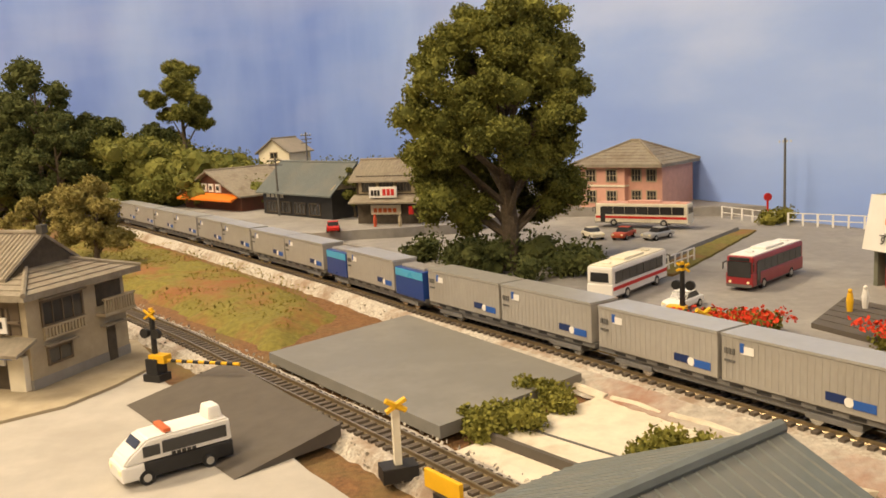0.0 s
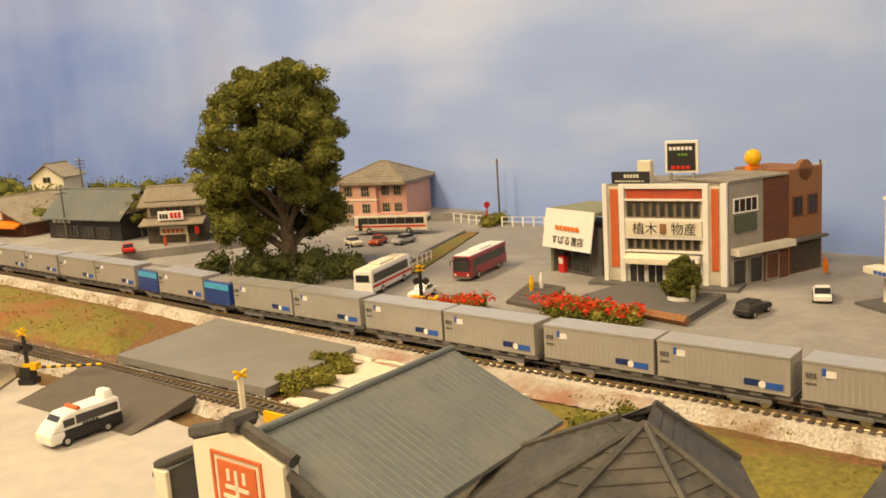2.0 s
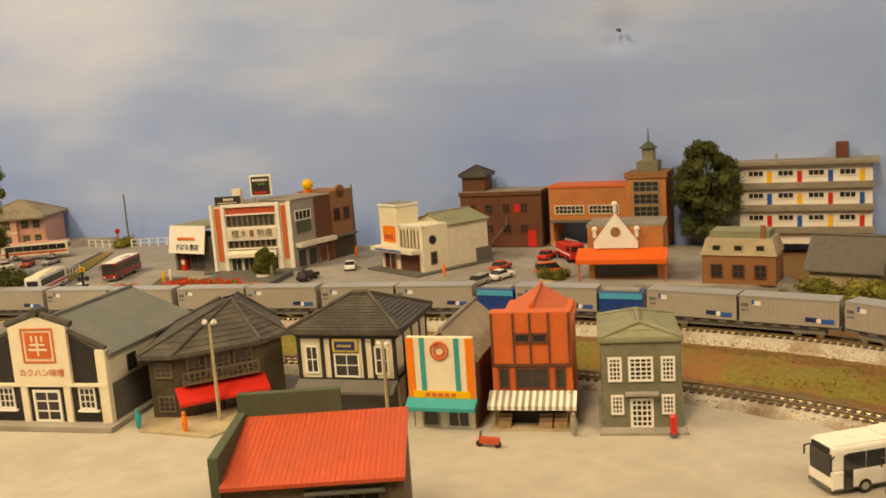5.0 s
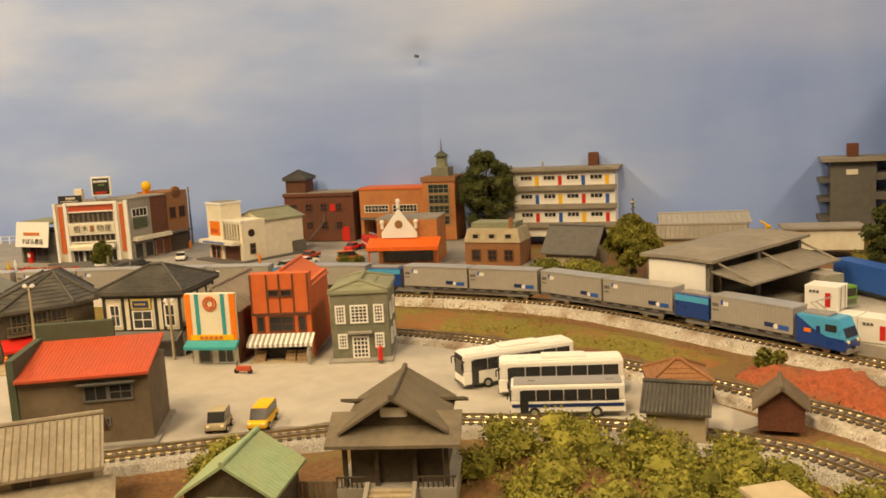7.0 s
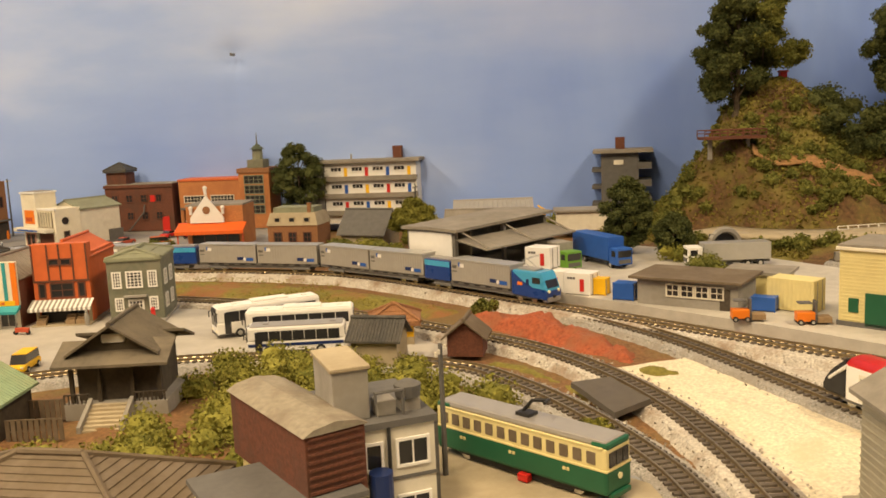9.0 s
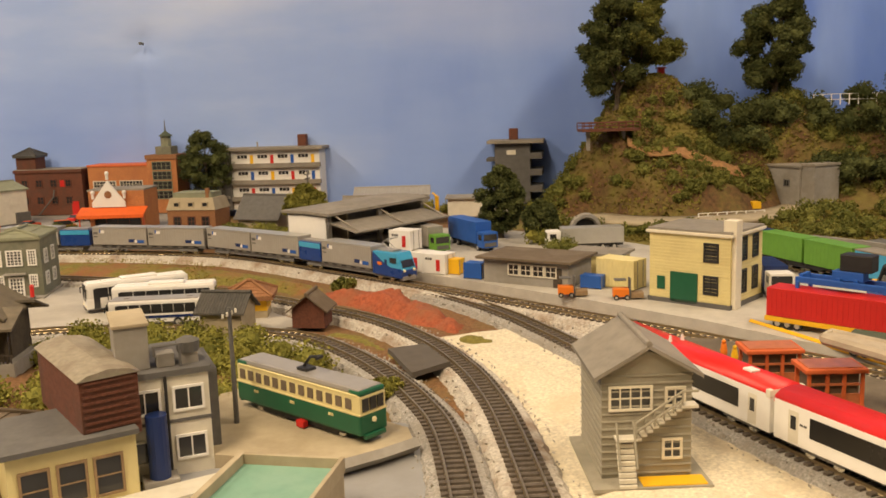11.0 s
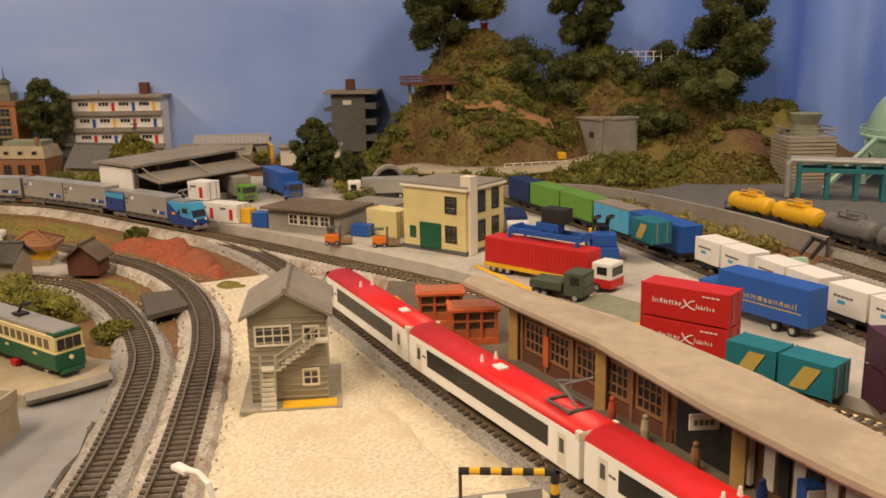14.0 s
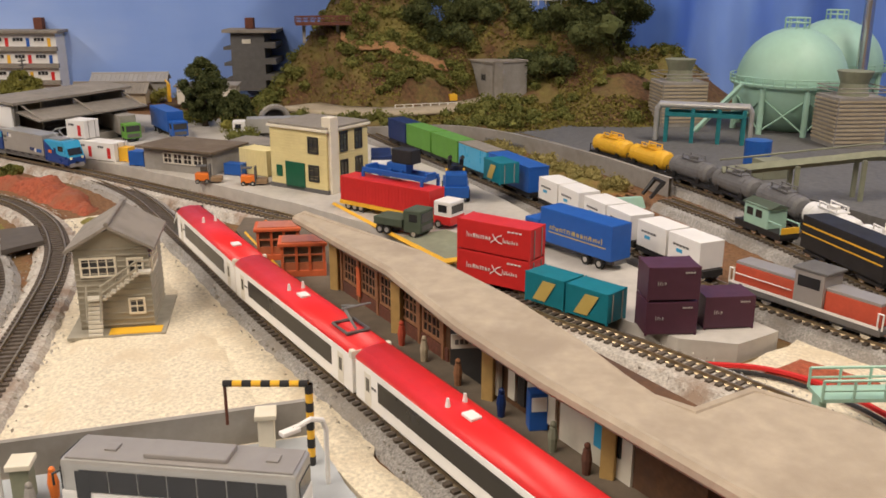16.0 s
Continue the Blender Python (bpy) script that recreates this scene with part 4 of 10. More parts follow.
part("shopfront", bx(0.1, w - 0.1, -0.06, 0.05, 0, 1.8), M["darkgrey"], b)
aw = B()
profile(aw, [(-0.02, 2.0), (-1.1, 1.55), (-1.1, 1.4), (-0.02, 1.85)], 0.0, w)
part("awning", aw, M["darkgrey"], b, "dark grey awning")
window(b, 0.55, 2.35, 0.75, 1.6, 2, 2)
window(b, w - 1.3, 2.35, 0.75, 1.6, 2, 2)
window(b, w / 2 - 0.75, 2.15, 1.5, 1.35, 2, 2)
part("name_board", bx(w / 2 - 0.8, w / 2 + 0.8, -0.2, -0.02, 3.65, 4.45, 0.05), M["gold"], b, "gilt framed name board")
part("name_panel", bx(w / 2 - 0.62, w / 2 + 0.62, -0.24, -0.18, 3.8, 4.3), M["navy"], b)
bars(b, w / 2 - 0.45, -0.25, 3.98, 0.9, 0.14, 6, M["gold"])
part("eave_band", bx(-0.12, w + 0.12, -0.14, D, 4.62, 4.95), M["black"], b)
hip_roof(b, -0.4, w + 0.4, -0.4, D + 0.4, 5.0, 6.5, 1.0, M["darkroof"], 13)

# small shop with striped white signboard
b, w = site("striped_sign_shop", (19.1, 0.0), (21.2, -2.95), 0.3, "narrow shop behind a white board with teal stripes", "shop")
D = 7.5
part("wall", gable_wall(w, 3.9, 5.3, 0.2, D), M["brickdark"], b)
gable_roof(b, w, D - 0.3, 4.0, 5.5, M["greyroof"], 0.2, "y", 0.12, 0.5, y0=0.4)
part("signboard", bx(-0.05, w + 0.05, -0.15, 0.2, 1.75, 5.2, 0.04), M["cream"], b, "cream signboard")
for xa, xb, k in ((-0.08, 0.35, "orange"), (w - 0.35, w + 0.08, "orange"), (0.7, 0.98, "teal"), (w - 0.98, w - 0.7, "teal")):
    part("stripe", bx(xa, xb, -0.19, -0.1, 2.2 if k == "teal" else 1.75, 5.15), M[k], b, k + " stripe")
rg = B()
for r in (0.48, 0.28):
    ring_pts = [(w / 2 + r * math.cos(a * math.pi / 10), -0.18, 4.45 + r * math.sin(a * math.pi / 10)) for a in range(21)]
    tube(rg, ring_pts, 0.07, 5)
part("emblem", rg, M["redorange"], b, "red ring emblem")
part("strip_sign", bx(0.2, w - 0.2, -0.22, -0.12, 1.8, 2.2), M["yellow"], b, "yellow strip sign")
bars(b, 0.9, -0.23, 1.9, w - 1.8, 0.2, 5, M["redorange"])
aw = B()
profile(aw, [(-0.1, 1.85), (-0.85, 1.45), (-0.85, 1.25), (-0.1, 1.6)], -0.15, w + 0.15)
part("awning", aw, M["teal"], b, "teal awning")
part("shopfront", bx(0.1, w - 0.1, 0.1, 0.25, 0, 1.75), M["offwhite"], b)
window(b, 0.6, 0.1, 0.9, 1.2, 1, 1, "greywall", y=0.1)
window(b, w - 1.6, 0.1, 1.2, 1.25, 2, 1, "silver", y=0.1, name="door")

# orange two-storey greengrocer
b, w = site("orange_shop", (22.4, -3.1), (25.2, -6.4), 0.3, "orange two-storey greengrocer with striped awning", "shop")
D = 7.0
part("plinth", bx(-0.1, w + 0.1, -1.0, D, 0, 0.12), M["tanwall"], b)
part("wall", bx(0, w, 0, 0.9, 0, 6.3, 0.03), M["redorange"], b)
part("rear_wall", bx(0.2, w - 0.2, 0.9, D, 0, 5.4), M["redorange"], b)
gable_roof(b, w - 0.4, D - 1.2, 5.2, 6.4, M["redorange"], 0.15, "y", 0.12, 0, y0=1.0, x0=0.2, label="salmon painted roof")
for x in (0.02, 1.2, 2.1, 3.1, w - 0.16):
    part("pilaster", bx(x, x + 0.12, -0.06, 0.02, 3.45, 6.25), M["brickdark"], b)
part("string_course", bx(0, w, -0.08, 0.02, 3.3, 3.45), M["brickdark"], b)
window(b, 1.35, 4.65, 0.75, 0.45, 1, 1, "brickdark")
window(b, 2.25, 4.65, 0.75, 0.45, 1, 1, "brickdark")
window(b, 0.4, 2.1, 0.5, 1.1, 1, 1, "brickdark")
window(b, w - 0.9, 2.1, 0.5, 1.1, 1, 1, "brickdark")
window(b, 1.3, 2.1, 1.75, 1.1, 2, 2, "brickdark")
# flat black sheet on the wall paints the shade inside the shopfront
part("doorway", bx(0.4, w - 0.4, -0.02, 0.05, 0.12, 1.5), M["black"], b, "black panel for the shade inside the open shopfront")
part("post", bx(0.05, 0.25, -0.2, 0, 0.1, 1.9), M["tanwall"], b)
part("post", bx(w - 0.25, w - 0.05, -0.2, 0, 0.1, 1.9), M["tanwall"], b)
n_s = 26
for k in range(n_s):
    xa, xb = -0.2 + k * (w + 0.4) / n_s, -0.2 + (k + 1) * (w + 0.4) / n_s
    part("awning_stripe", profile(B(), [(-0.02, 1.95), (-1.15, 1.45), (-1.15, 1.22), (-1.1, 1.22), (-1.1, 1.38), (-0.02, 1.88)], xa, xb), M["white" if k % 2 else "greywall"], b)
for x in (0.3, 2.5, 3.3):
    crate = B()
    for k in range(3):
        box(crate, x, x + 0.7, -0.95 + 0.25 * k, -0.75 + 0.25 * k, 0.12 + 0.17 * k, 0.45 + 0.17 * k)
    part("fruit_stand", crate, M["wood"], b, "stepped wooden fruit stand")

# grey-green office with white windows
b, w = site("green_office", (25.7, -8.0), (28.5, -11.0), 0.3, "grey-green stucco office with white barred windows", "office")
D = 5.0
part("plinth", bx(-0.2, w + 0.2, -0.9, D, 0, 0.14), M["greywall"], b)
part("wall", bx(0, w, 0, D, 0, 4.9, 0.03), M["greengrey"], b)
part("cornice", bx(-0.12, w + 0.12, -0.12, D + 0.1, 4.75, 4.95, 0.03), M["greygreenroof"], b)
hip_roof(b, -0.05, w + 0.05, -0.05, D, 4.95, 5.5, w - 1.2, M["greygreenroof"], 2)
for x, ww in ((0.4, 0.6), (1.45, 1.15), (w - 1.0, 0.6)):
    window(b, x, 2.7, ww, 1.2, 3 if ww < 1 else 4, 5, bar=0.06)
for x in (0.5, w - 1.0):
    window(b, x, 0.9, 0.55, 0.95, 3, 4, bar=0.06)
window(b, 1.5, 0.16, 1.05, 1.5, 4, 5, name="door", bar=0.07)
for y in (0.8, 2.8):
    window(b, y, 2.7, 0.8, 1.1, 2, 3, side=1, at=w)
    window(b, y, 0.9, 0.8, 1.0, 2, 3, side=1, at=w)
part("canopy", bx(1.2, 2.9, -0.45, 0, 1.95, 2.08), M["greywall"], b)
pb = thing("post_box", 27.2, -11.4, 0.42, -47, "red pillar post box on the pavement", "post box")
part("body", cyl(B(), (0, 0, 0.15), (0, 0, 1.0), 0.17, 12), M["red"], pb)
part("base", cyl(B(), (0, 0, 0), (0, 0, 0.15), 0.22, 12), M["darkgrey"], pb)
part("cap", cyl(B(), (0, 0, 1.0), (0, 0, 1.15), 0.21, 12, 0.08), M["red"], pb)

# dark green building with red sheet roof, seen from behind
b, w = site("red_roofed_building", (4.3, -8.4), (9.7, -12.6), 0.3, "brown building with dark green gables and red roof", "building")
D = 5.0
part("plinth", bx(-0.2, w + 0.3, -0.5, D, 0, 0.2), M["greywall"], b)
part("wall", bx(0.05, w, 0, D - 0.2, 0, 4.0), M["brownwall"], b)
part("parapet", bx(-0.35, 0.05, -0.15, D, 0, 5.2, 0.05), M["greenwall"], b, "dark green end wall")
part("rear_parapet", bx(-0.3, w * 0.6, D - 0.2, D + 0.15, 0, 6.0, 0.05), M["greenwall"], b, "dark green rear wall")
rf = B()
v = [rf.verts.new(p) for p in ((0.05, -0.4, 4.1), (w + 0.1, -0.4, 4.1), (w + 0.1, D - 0.2, 5.0), (0.05, D - 0.2, 5.0), (0.05, -0.4, 3.95), (w + 0.1, -0.4, 3.95), (w + 0.1, D - 0.2, 4.85), (0.05, D - 0.2, 4.85))]
for q in ((0, 1, 2, 3), (7, 6, 5, 4), (0, 4, 5, 1), (1, 5, 6, 2), (2, 6, 7, 3), (3, 7, 4, 0)):
    rf.faces.new([v[i] for i in q])
red_sheet = part("roof", rf, M["redroof"], b, "red corrugated roof")
for k in range(33):
    x = 0.15 + k * (w - 0.15) / 32
    part("seam", cyl(B(), (x, -0.4, 4.09), (x, D - 0.25, 4.99), 0.03, 5), M["redroof"], red_sheet)
window(b, w - 3.4, 2.6, 1.2, 0.85, 2, 1, "darkgrey")
window(b, w - 2.1, 2.6, 1.2, 0.85, 2, 2, "darkgrey")
window(b, w - 2.8, 1.2, 0.6, 0.4, 1, 1, "darkgrey")
part("eave", bx(w - 3.7, w - 0.7, -0.35, 0, 3.55, 3.65), M["darkgrey"], b)

# tan country house in the foreground
b, w = site("tan_house", (-3.8, -16.2), (3.3, -19.9), 0.3, "tan plaster house with a weathered ribbed roof", "house")
part("wall", bx(0, w, 0, 4.2, 0, 3.0), M["tanwall"], b)
part("lean_to", bx(0.5, w + 0.6, -1.8, 0, 0, 1.4), M["tanwall"], b)
gable_roof(b, w, 4.2, 3.0, 4.3, M["tanroof"], 0.5, "x", 0.14, 0.3)
lr = B()
profile(lr, [(-2.2, 1.35), (0.0, 2.1), (0.0, 1.95), (-2.2, 1.2)], 0.2, w + 0.9)
part("lean_to_roof", lr, M["tanroof"], b)
window(b, w - 3.2, 2.05, 1.4, 0.75, 2, 1, "brownwall")
window(b, 1.4, 2.05, 1.4, 0.75, 2, 1, "brownwall")

# dark wooden shrine hall with steps
b, w = site("shrine_hall", (11.3, -27.2), (14.3, -30.8), 0.3, "dark wooden shrine hall with grey roof and steps", "shrine")
D = 4.2
M["shrineroof"] = mat("aged_bark_roof", (0.13, 0.108, 0.08), 0.85, 0.2, 0.4, 0.3, second=(0.17, 0.14, 0.1), second_size=2.5)
part("platform", bx(-0.3, w + 0.3, -0.3, D, 0, 0.9, 0.04), M["greywall"], b)
part("wall", bx(0.2, w - 0.2, 0.9, D - 0.2, 0.9, 3.4), M["darkwood"], b)
for x in (0.0, 1.4, w - 1.6, w - 0.2):
    part("post", bx(x, x + 0.2, -0.1, 0.1, 0.9, 3.3), M["darkwood"], b)
# no opening here: a black sheet stands in for the hall's shaded inside
part("doorway", bx(1.7, w - 1.7, 0.84, 0.92, 0.9, 2.7), M["black"], b, "black panel for the shade inside an open doorway")
for k in range(7):
    part("step", bx(1.2, w - 1.6, -0.35 - 0.28 * (7 - k), -0.35 - 0.28 * (6 - k), 0, 0.13 * (k + 1)), M["tanwall"], b, "pale stone step")
for x in (1.0, w - 1.6):
    rp_ = B()
    profile(rp_, [(-0.3, 1.2), (-2.4, 0.35), (-2.4, 0), (-0.3, 0)], x, x + 0.2)
    part("stair_wall", rp_, M["greywall"], b)
rl = B()
for x0, x1 in ((-0.3, 1.0), (w - 1.4, w + 0.3)):
    box(rl, x0, x1, -0.3, -0.22, 1.35, 1.42)
    k = x0
    while k < x1:
        box(rl, k, k + 0.06, -0.3, -0.22, 0.9, 1.35)
        k += 0.22
part("railing", rl, M["darkwood"], b)
lr = B()
profile(lr, [(-0.85, 3.05), (1.2, 3.9), (1.2, 3.75), (-0.85, 2.9)], -0.6, w + 0.6)
profile(lr, [(D + 1.0, 3.1), (D - 1.2, 3.9), (D - 1.2, 3.75), (D + 1.0, 2.95)], -0.6, w + 0.6)
part("lower_roof", lr, M["shrineroof"], b)
part("gable", gable_wall(w - 0.6, 3.6, 4.85, 0.3, D - 0.2, 0.3), M["darkwood"], b)
gable_roof(b, w - 0.6, D, 3.7, 5.0, M["shrineroof"], 0.35, "y", 0.14, 0.22, rise=0.03, x0=0.3, y0=0.0)
part("plaque", bx(w / 2 - 0.6, w / 2 + 0.6, 0.18, 0.3, 3.95, 4.4, 0.12), M["white"], b, "white gable plaque")

# mint-roofed hut with fence
b, w = site("mint_roofed_hut", (5.0, -24.6), (7.2, -27.6), 0.3, "small dark hut with a mint green roof", "hut")
part("wall", gable_wall(w, 2.2, 3.2, 0, 3.6), M["darkwood"], b)
part("gable_panel", gable_wall(w - 0.8, 0.1, 0.75, -0.06, 0.02, 0.4), M["greywall"], b)
gable_roof(b, w, 3.6, 2.2, 3.4, M["mintroof"], 0.3, "y", 0.14, 0.26, label="mint green roof", rise=0.035)
# black sheet on the gable wall, painted shade of the hut's entrance
part("doorway", bx(1.4, 2.6, -0.04, 0.02, 0, 1.5), M["black"], b)
pr = B()
profile(pr, [(-0.9, 1.5), (0, 1.9), (0, 1.78), (-0.9, 1.38)], 1.0, 3.0)
part("porch_roof", pr, M["mintroof"], b)
window(b, 0.35, 0.8, 0.7, 0.7, 2, 2, "brownwall")


def fence(p1, p2, z, h, label, material, rails=2, pitch=0.4, board=0.09, group="fences"):
    f, length = site("fence", p1, p2, z, label, "fence", group)
    n = max(2, int(length / pitch))
    me = finish(bx(-board / 2, board / 2, -0.04, 0.04, 0, h), "post", material)
    for k in range(n + 1):
        o = new("post", me)
        o.parent = f
        o.matrix_basis = pose(k * length / n * CM, 0, 0)
    for k in range(rails):
        zz = h * (0.45 + 0.5 * k / max(1, rails - 1))
        part("rail", bx(0, length, -0.03, 0.03, zz, zz + 0.07), material, f)
    return f


fence((3.6, -23.8), (5.0, -25.6), 0.4, 1.1, "weathered brown board fence beside the hut", M["brownwall"], 2, 0.26, 0.2)
fence((7.6, -27.8), (9.2, -29.8), 0.4, 1.1, "weathered brown board fence beside the hut", M["brownwall"], 2, 0.26, 0.2)
fence((8.0, -23.6), (10.9, -27.0), 0.4, 1.1, "weathered brown board fence beside the hut", M["brownwall"], 2, 0.26, 0.2)

# yellow kiosk, small huts by the loop
b, w = site("yellow_kiosk", (30.2, -31.4), (31.8, -33.4), 0.3, "yellow kiosk under a faded red hipped roof", "kiosk")
part("wall", bx(0, w, 0, 2.2, 0, 1.6), M["yellow"], b)
part("base_band", bx(-0.03, w + 0.03, -0.03, 2.2, 0, 0.5), M["tanwall"], b)
hip_roof(b, -0.5, w + 0.5, -0.5, 2.7, 1.6, 2.5, 0.3, M["brick"], 5)
b, w = site("tile_roofed_shed", (25.6, -33.6), (26.8, -36.2), 0.3, "tan shed with a dark tiled gable roof", "shed")
part("wall", bx(0, w, 0, 2.4, 0, 1.95), M["tanwall"], b)
part("gable", profile(B(), [(0.02, 1.9), (2.38, 1.9), (1.2, 2.75)], 0.02, w - 0.02), M["tanwall"], b)
gable_roof(b, w, 2.4, 1.95, 2.85, M["darkroof"], 0.3, "x", 0.12, 0.2)
b, w = site("brown_shed", (30.4, -37.2), (31.4, -39.2), 0.3, "brown wooden shed with grey gable roof", "shed")
part("wall", gable_wall(w, 1.4, 2.2, 0, 2.0), M["brickdark"], b)
gable_roof(b, w, 2.0, 1.45, 2.35, M["brownwall"], 0.3, "y", 0.12, 0)

# ---- the station town behind the main line ----
b, w = site("department_store", (31.6, 54.2), (38.0, 47.9), 1.0, "white three-storey store with red brick bands", "store")
D = 6.5
part("pavement_slab", bx(-1.2, w + 1.0, -1.0, D + 5, -0.6, 0.25, 0.05), M["darkgrey"], b)
part("wall", bx(0, w, 0, D, 0, 7.4), M["offwhite"], b)
part("roof", bx(0.1, w - 0.1, 0.1, D, 7.4, 7.5), M["greyroof"], b)
for xa, xb in ((-0.1, 0.25), (1.2, 1.6), (w - 1.6, w - 1.2), (w - 0.35, w + 0.1)):
    part("pier", bx(xa, xb, -0.35, 0.1, 0, 7.6, 0.04), M["white"], b)
for xa, xb in ((0.25, 1.2), (w - 1.2, w - 0.35)):
    part("brick_strip", bx(xa + 0.18, xb - 0.18, -0.1, 0.02, 1.3, 7.2), M["redorange"], b, "red brick strip")
part("brick_band", bx(1.7, w - 1.7, -0.12, 0.02, 6.5, 7.2), M["redroof"], b, "red brick band")
for z0, z1 in ((7.25, 7.6), (6.35, 6.5), (4.9, 5.05), (3.55, 3.75), (2.55, 2.7)):
    part("band", bx(1.6, w - 1.6, -0.3, 0.02, z0, z1, 0.02), M["white"], b)
nw = 9
for k in range(nw):
    x = 1.75 + k * (w - 3.5) / nw
    window(b, x, 5.15, (w - 3.5) / nw - 0.16, 1.1, 1, 1, "brownwall")
    window(b, x, 2.75, (w - 3.5) / nw - 0.16, 0.75, 1, 1, "brownwall")
part("sign_panel", bx(1.65, w - 1.65, -0.35, -0.05, 3.75, 4.9, 0.03), M["cream"], b, "cream sign panel")
lettering("植木", b, 3.15, -0.37, 3.98, 0.95, M["black"])
lettering("物産", b, w - 2.95, -0.37, 3.98, 0.95, M["black"])
part("sign_figure", bx(w / 2 - 0.2, w / 2 + 0.25, -0.42, -0.34, 3.95, 4.7, 0.08), M["brick"], b, "brown mark")
cp = B()
profile(cp, [(0.0, 2.5), (-0.9, 2.15), (-0.9, 1.75), (0.0, 1.75)], 1.65, w - 3.2)
part("canopy", cp, M["cream"], b)
part("entrance_sign", bx(w - 3.3, w - 1.8, -0.8, -0.1, 1.9, 2.35), M["white"], b)
bars(b, w - 3.1, -0.81, 2.02, 1.1, 0.18, 5, M["black"])
for k in range(4):
    window(b, 1.8 + k * 1.4, 0.1, 1.2, 1.5, 2, 1, "white", name="door")
sign = thing("roof_billboard", 37.0, 52.4, 8.5, -46, "white framed black billboard on the store roof", "billboard")
part("frame", bx(-1.2, 1.3, -0.15, 0.15, 0.6, 3.0, 0.05), M["white"], sign)
part("panel", bx(-1.0, 1.1, -0.2, -0.1, 0.8, 2.8), M["black"], sign)
bars(sign, -0.85, -0.22, 2.3, 1.8, 0.25, 6, M["white"])
bars(sign, -0.7, -0.22, 0.9, 1.5, 0.25, 4, M["red"])
bars(sign, -0.2, -0.22, 1.9, 0.8, 0.15, 3, M["green"])
for x in (-0.8, 0.9):
    part("leg", bx(x - 0.08, x + 0.08, -0.1, 0.1, 0, 0.7), M["greywall"], sign)
s2 = thing("roof_sign", 33.2, 53.2, 8.5, -46, "long black roof sign with pale writing", "sign")
part("panel", bx(-1.4, 1.5, -0.12, 0.12, 0.05, 0.95, 0.03), M["black"], s2)
bars(s2, -0.4, -0.14, 0.5, 1.2, 0.25, 5, M["offwhite"])
bars(s2, -1.1, -0.14, 0.2, 2.3, 0.1, 9, M["offwhite"])
s3 = thing("roof_tank_box", 34.4, 53.0, 8.5, -46, "small cream box on the store roof", "roof box")
part("body", bx(-0.5, 0.5, -0.4, 0.4, 0, 1.7, 0.05), M["cream"], s3)

b, w = site("corner_annex", (38.2, 47.9), (44.0, 49.6), 1.0, "grey annex with green blind and white balcony", "building")
D = 5.0
part("wall", bx(0, w - 2.6, 0, D, 0, 7.6), M["greywall"], b)
part("brick_front", bx(w - 2.6, w, -0.05, D, 0, 7.5), M["brickdark"], b)
part("roof", bx(-0.1, w + 0.1, -0.1, D, 7.6, 7.75), M["greyroof"], b)
part("balcony", bx(0.1, w, -0.8, 0, 2.4, 2.9, 0.04), M["offwhite"], b)
part("blind", bx(0.5, 2.6, -0.2, 0, 4.0, 5.2), M["greenwall"], b, "dark green blind")
window(b, 0.4, 5.4, 2.4, 1.0, 4, 1)
for k in range(3):
    window(b, 0.3 + k * 1.7, 0.1, 1.3, 1.9, 1, 1, "greywall")
b, w = site("brick_building", (44.2, 49.8), (47.9, 51.0), 1.0, "brown brick building with a rounded parapet", "building")
part("wall", bx(0, w, 0, 5, 0, 7.9, 0.03), M["brick"], b)
part("parapet", cyl(B(), (w / 2, 0, 7.7), (w / 2, 0.4, 7.7), 0.8, 16), M["brick"], b)
for k in range(2):
    window(b, 0.5 + k * 1.7, 4.4, 1.0, 1.4, 2, 1, "brickdark")
part("shopfront", bx(0.2, w - 0.2, -0.05, 0.05, 0.1, 2.3), M["darkwood"], b)
part("awning", bx(0, w, -0.6, 0, 2.5, 2.7), M["darkgrey"], b)
rb = thing("roof_ball_sign", 43.3, 53.0, 8.7, 10, "orange globe sign on the annex roof", "sign")
bs = B()
bmesh.ops.create_uvsphere(bs, u_segments=16, v_segments=10, radius=0.65, matrix=Matrix.Translation((0, 0, 1.0)))
part("globe", bs, M["yellow"], rb, smooth=True)
part("base", bx(-0.5, 0.5, -0.3, 0.3, 0, 0.4), M["orange"], rb)

b, w = site("bookshop", (29.9, 60.6), (31.8, 55.6), 1.0, "small bookshop under a large tilted white banner", "shop")
part("wall", bx(0, w, 0, 4, 0, 4.0), M["darkgrey"], b)
part("roof", bx(-0.2, w + 0.2, -0.6, 4.2, 5.0, 5.3), M["greygreenroof"], b)
part("side_wall", bx(-0.15, 0.15, -0.5, 4, 0, 5.1), M["greengrey"], b)
part("banner", profile(B(), [(-0.65, 5.3), (-1.25, 2.2), (-1.15, 2.2), (-0.55, 5.3)], -0.3, w), M["white"], b, "white cloth banner")
bn = lettering("すばる書店", b, w / 2, -1.18, 2.6, 0.75, M["black"])
bn.matrix_basis = pose((w / 2) * CM, -1.23 * CM, 2.65 * CM, 79, 0, 0)
bars(b, 1.2, -1.05, 3.7, 2.8, 0.35, 6, M["orange"])
window(b, 0.9, 0.2, 3.2, 2.2, 3, 1, "darkgrey")
vm = thing("vending_machine", 30.2, 60.0, 1.0, -70, "red vending machine beside the bookshop", "vending machine")
part("cabinet", bx(0, 0.7, -0.5, 0, 0, 1.4, 0.04), M["red"], vm)
part("display", bx(0.1, 0.6, -0.54, -0.5, 0.75, 1.25), M["white"], vm)

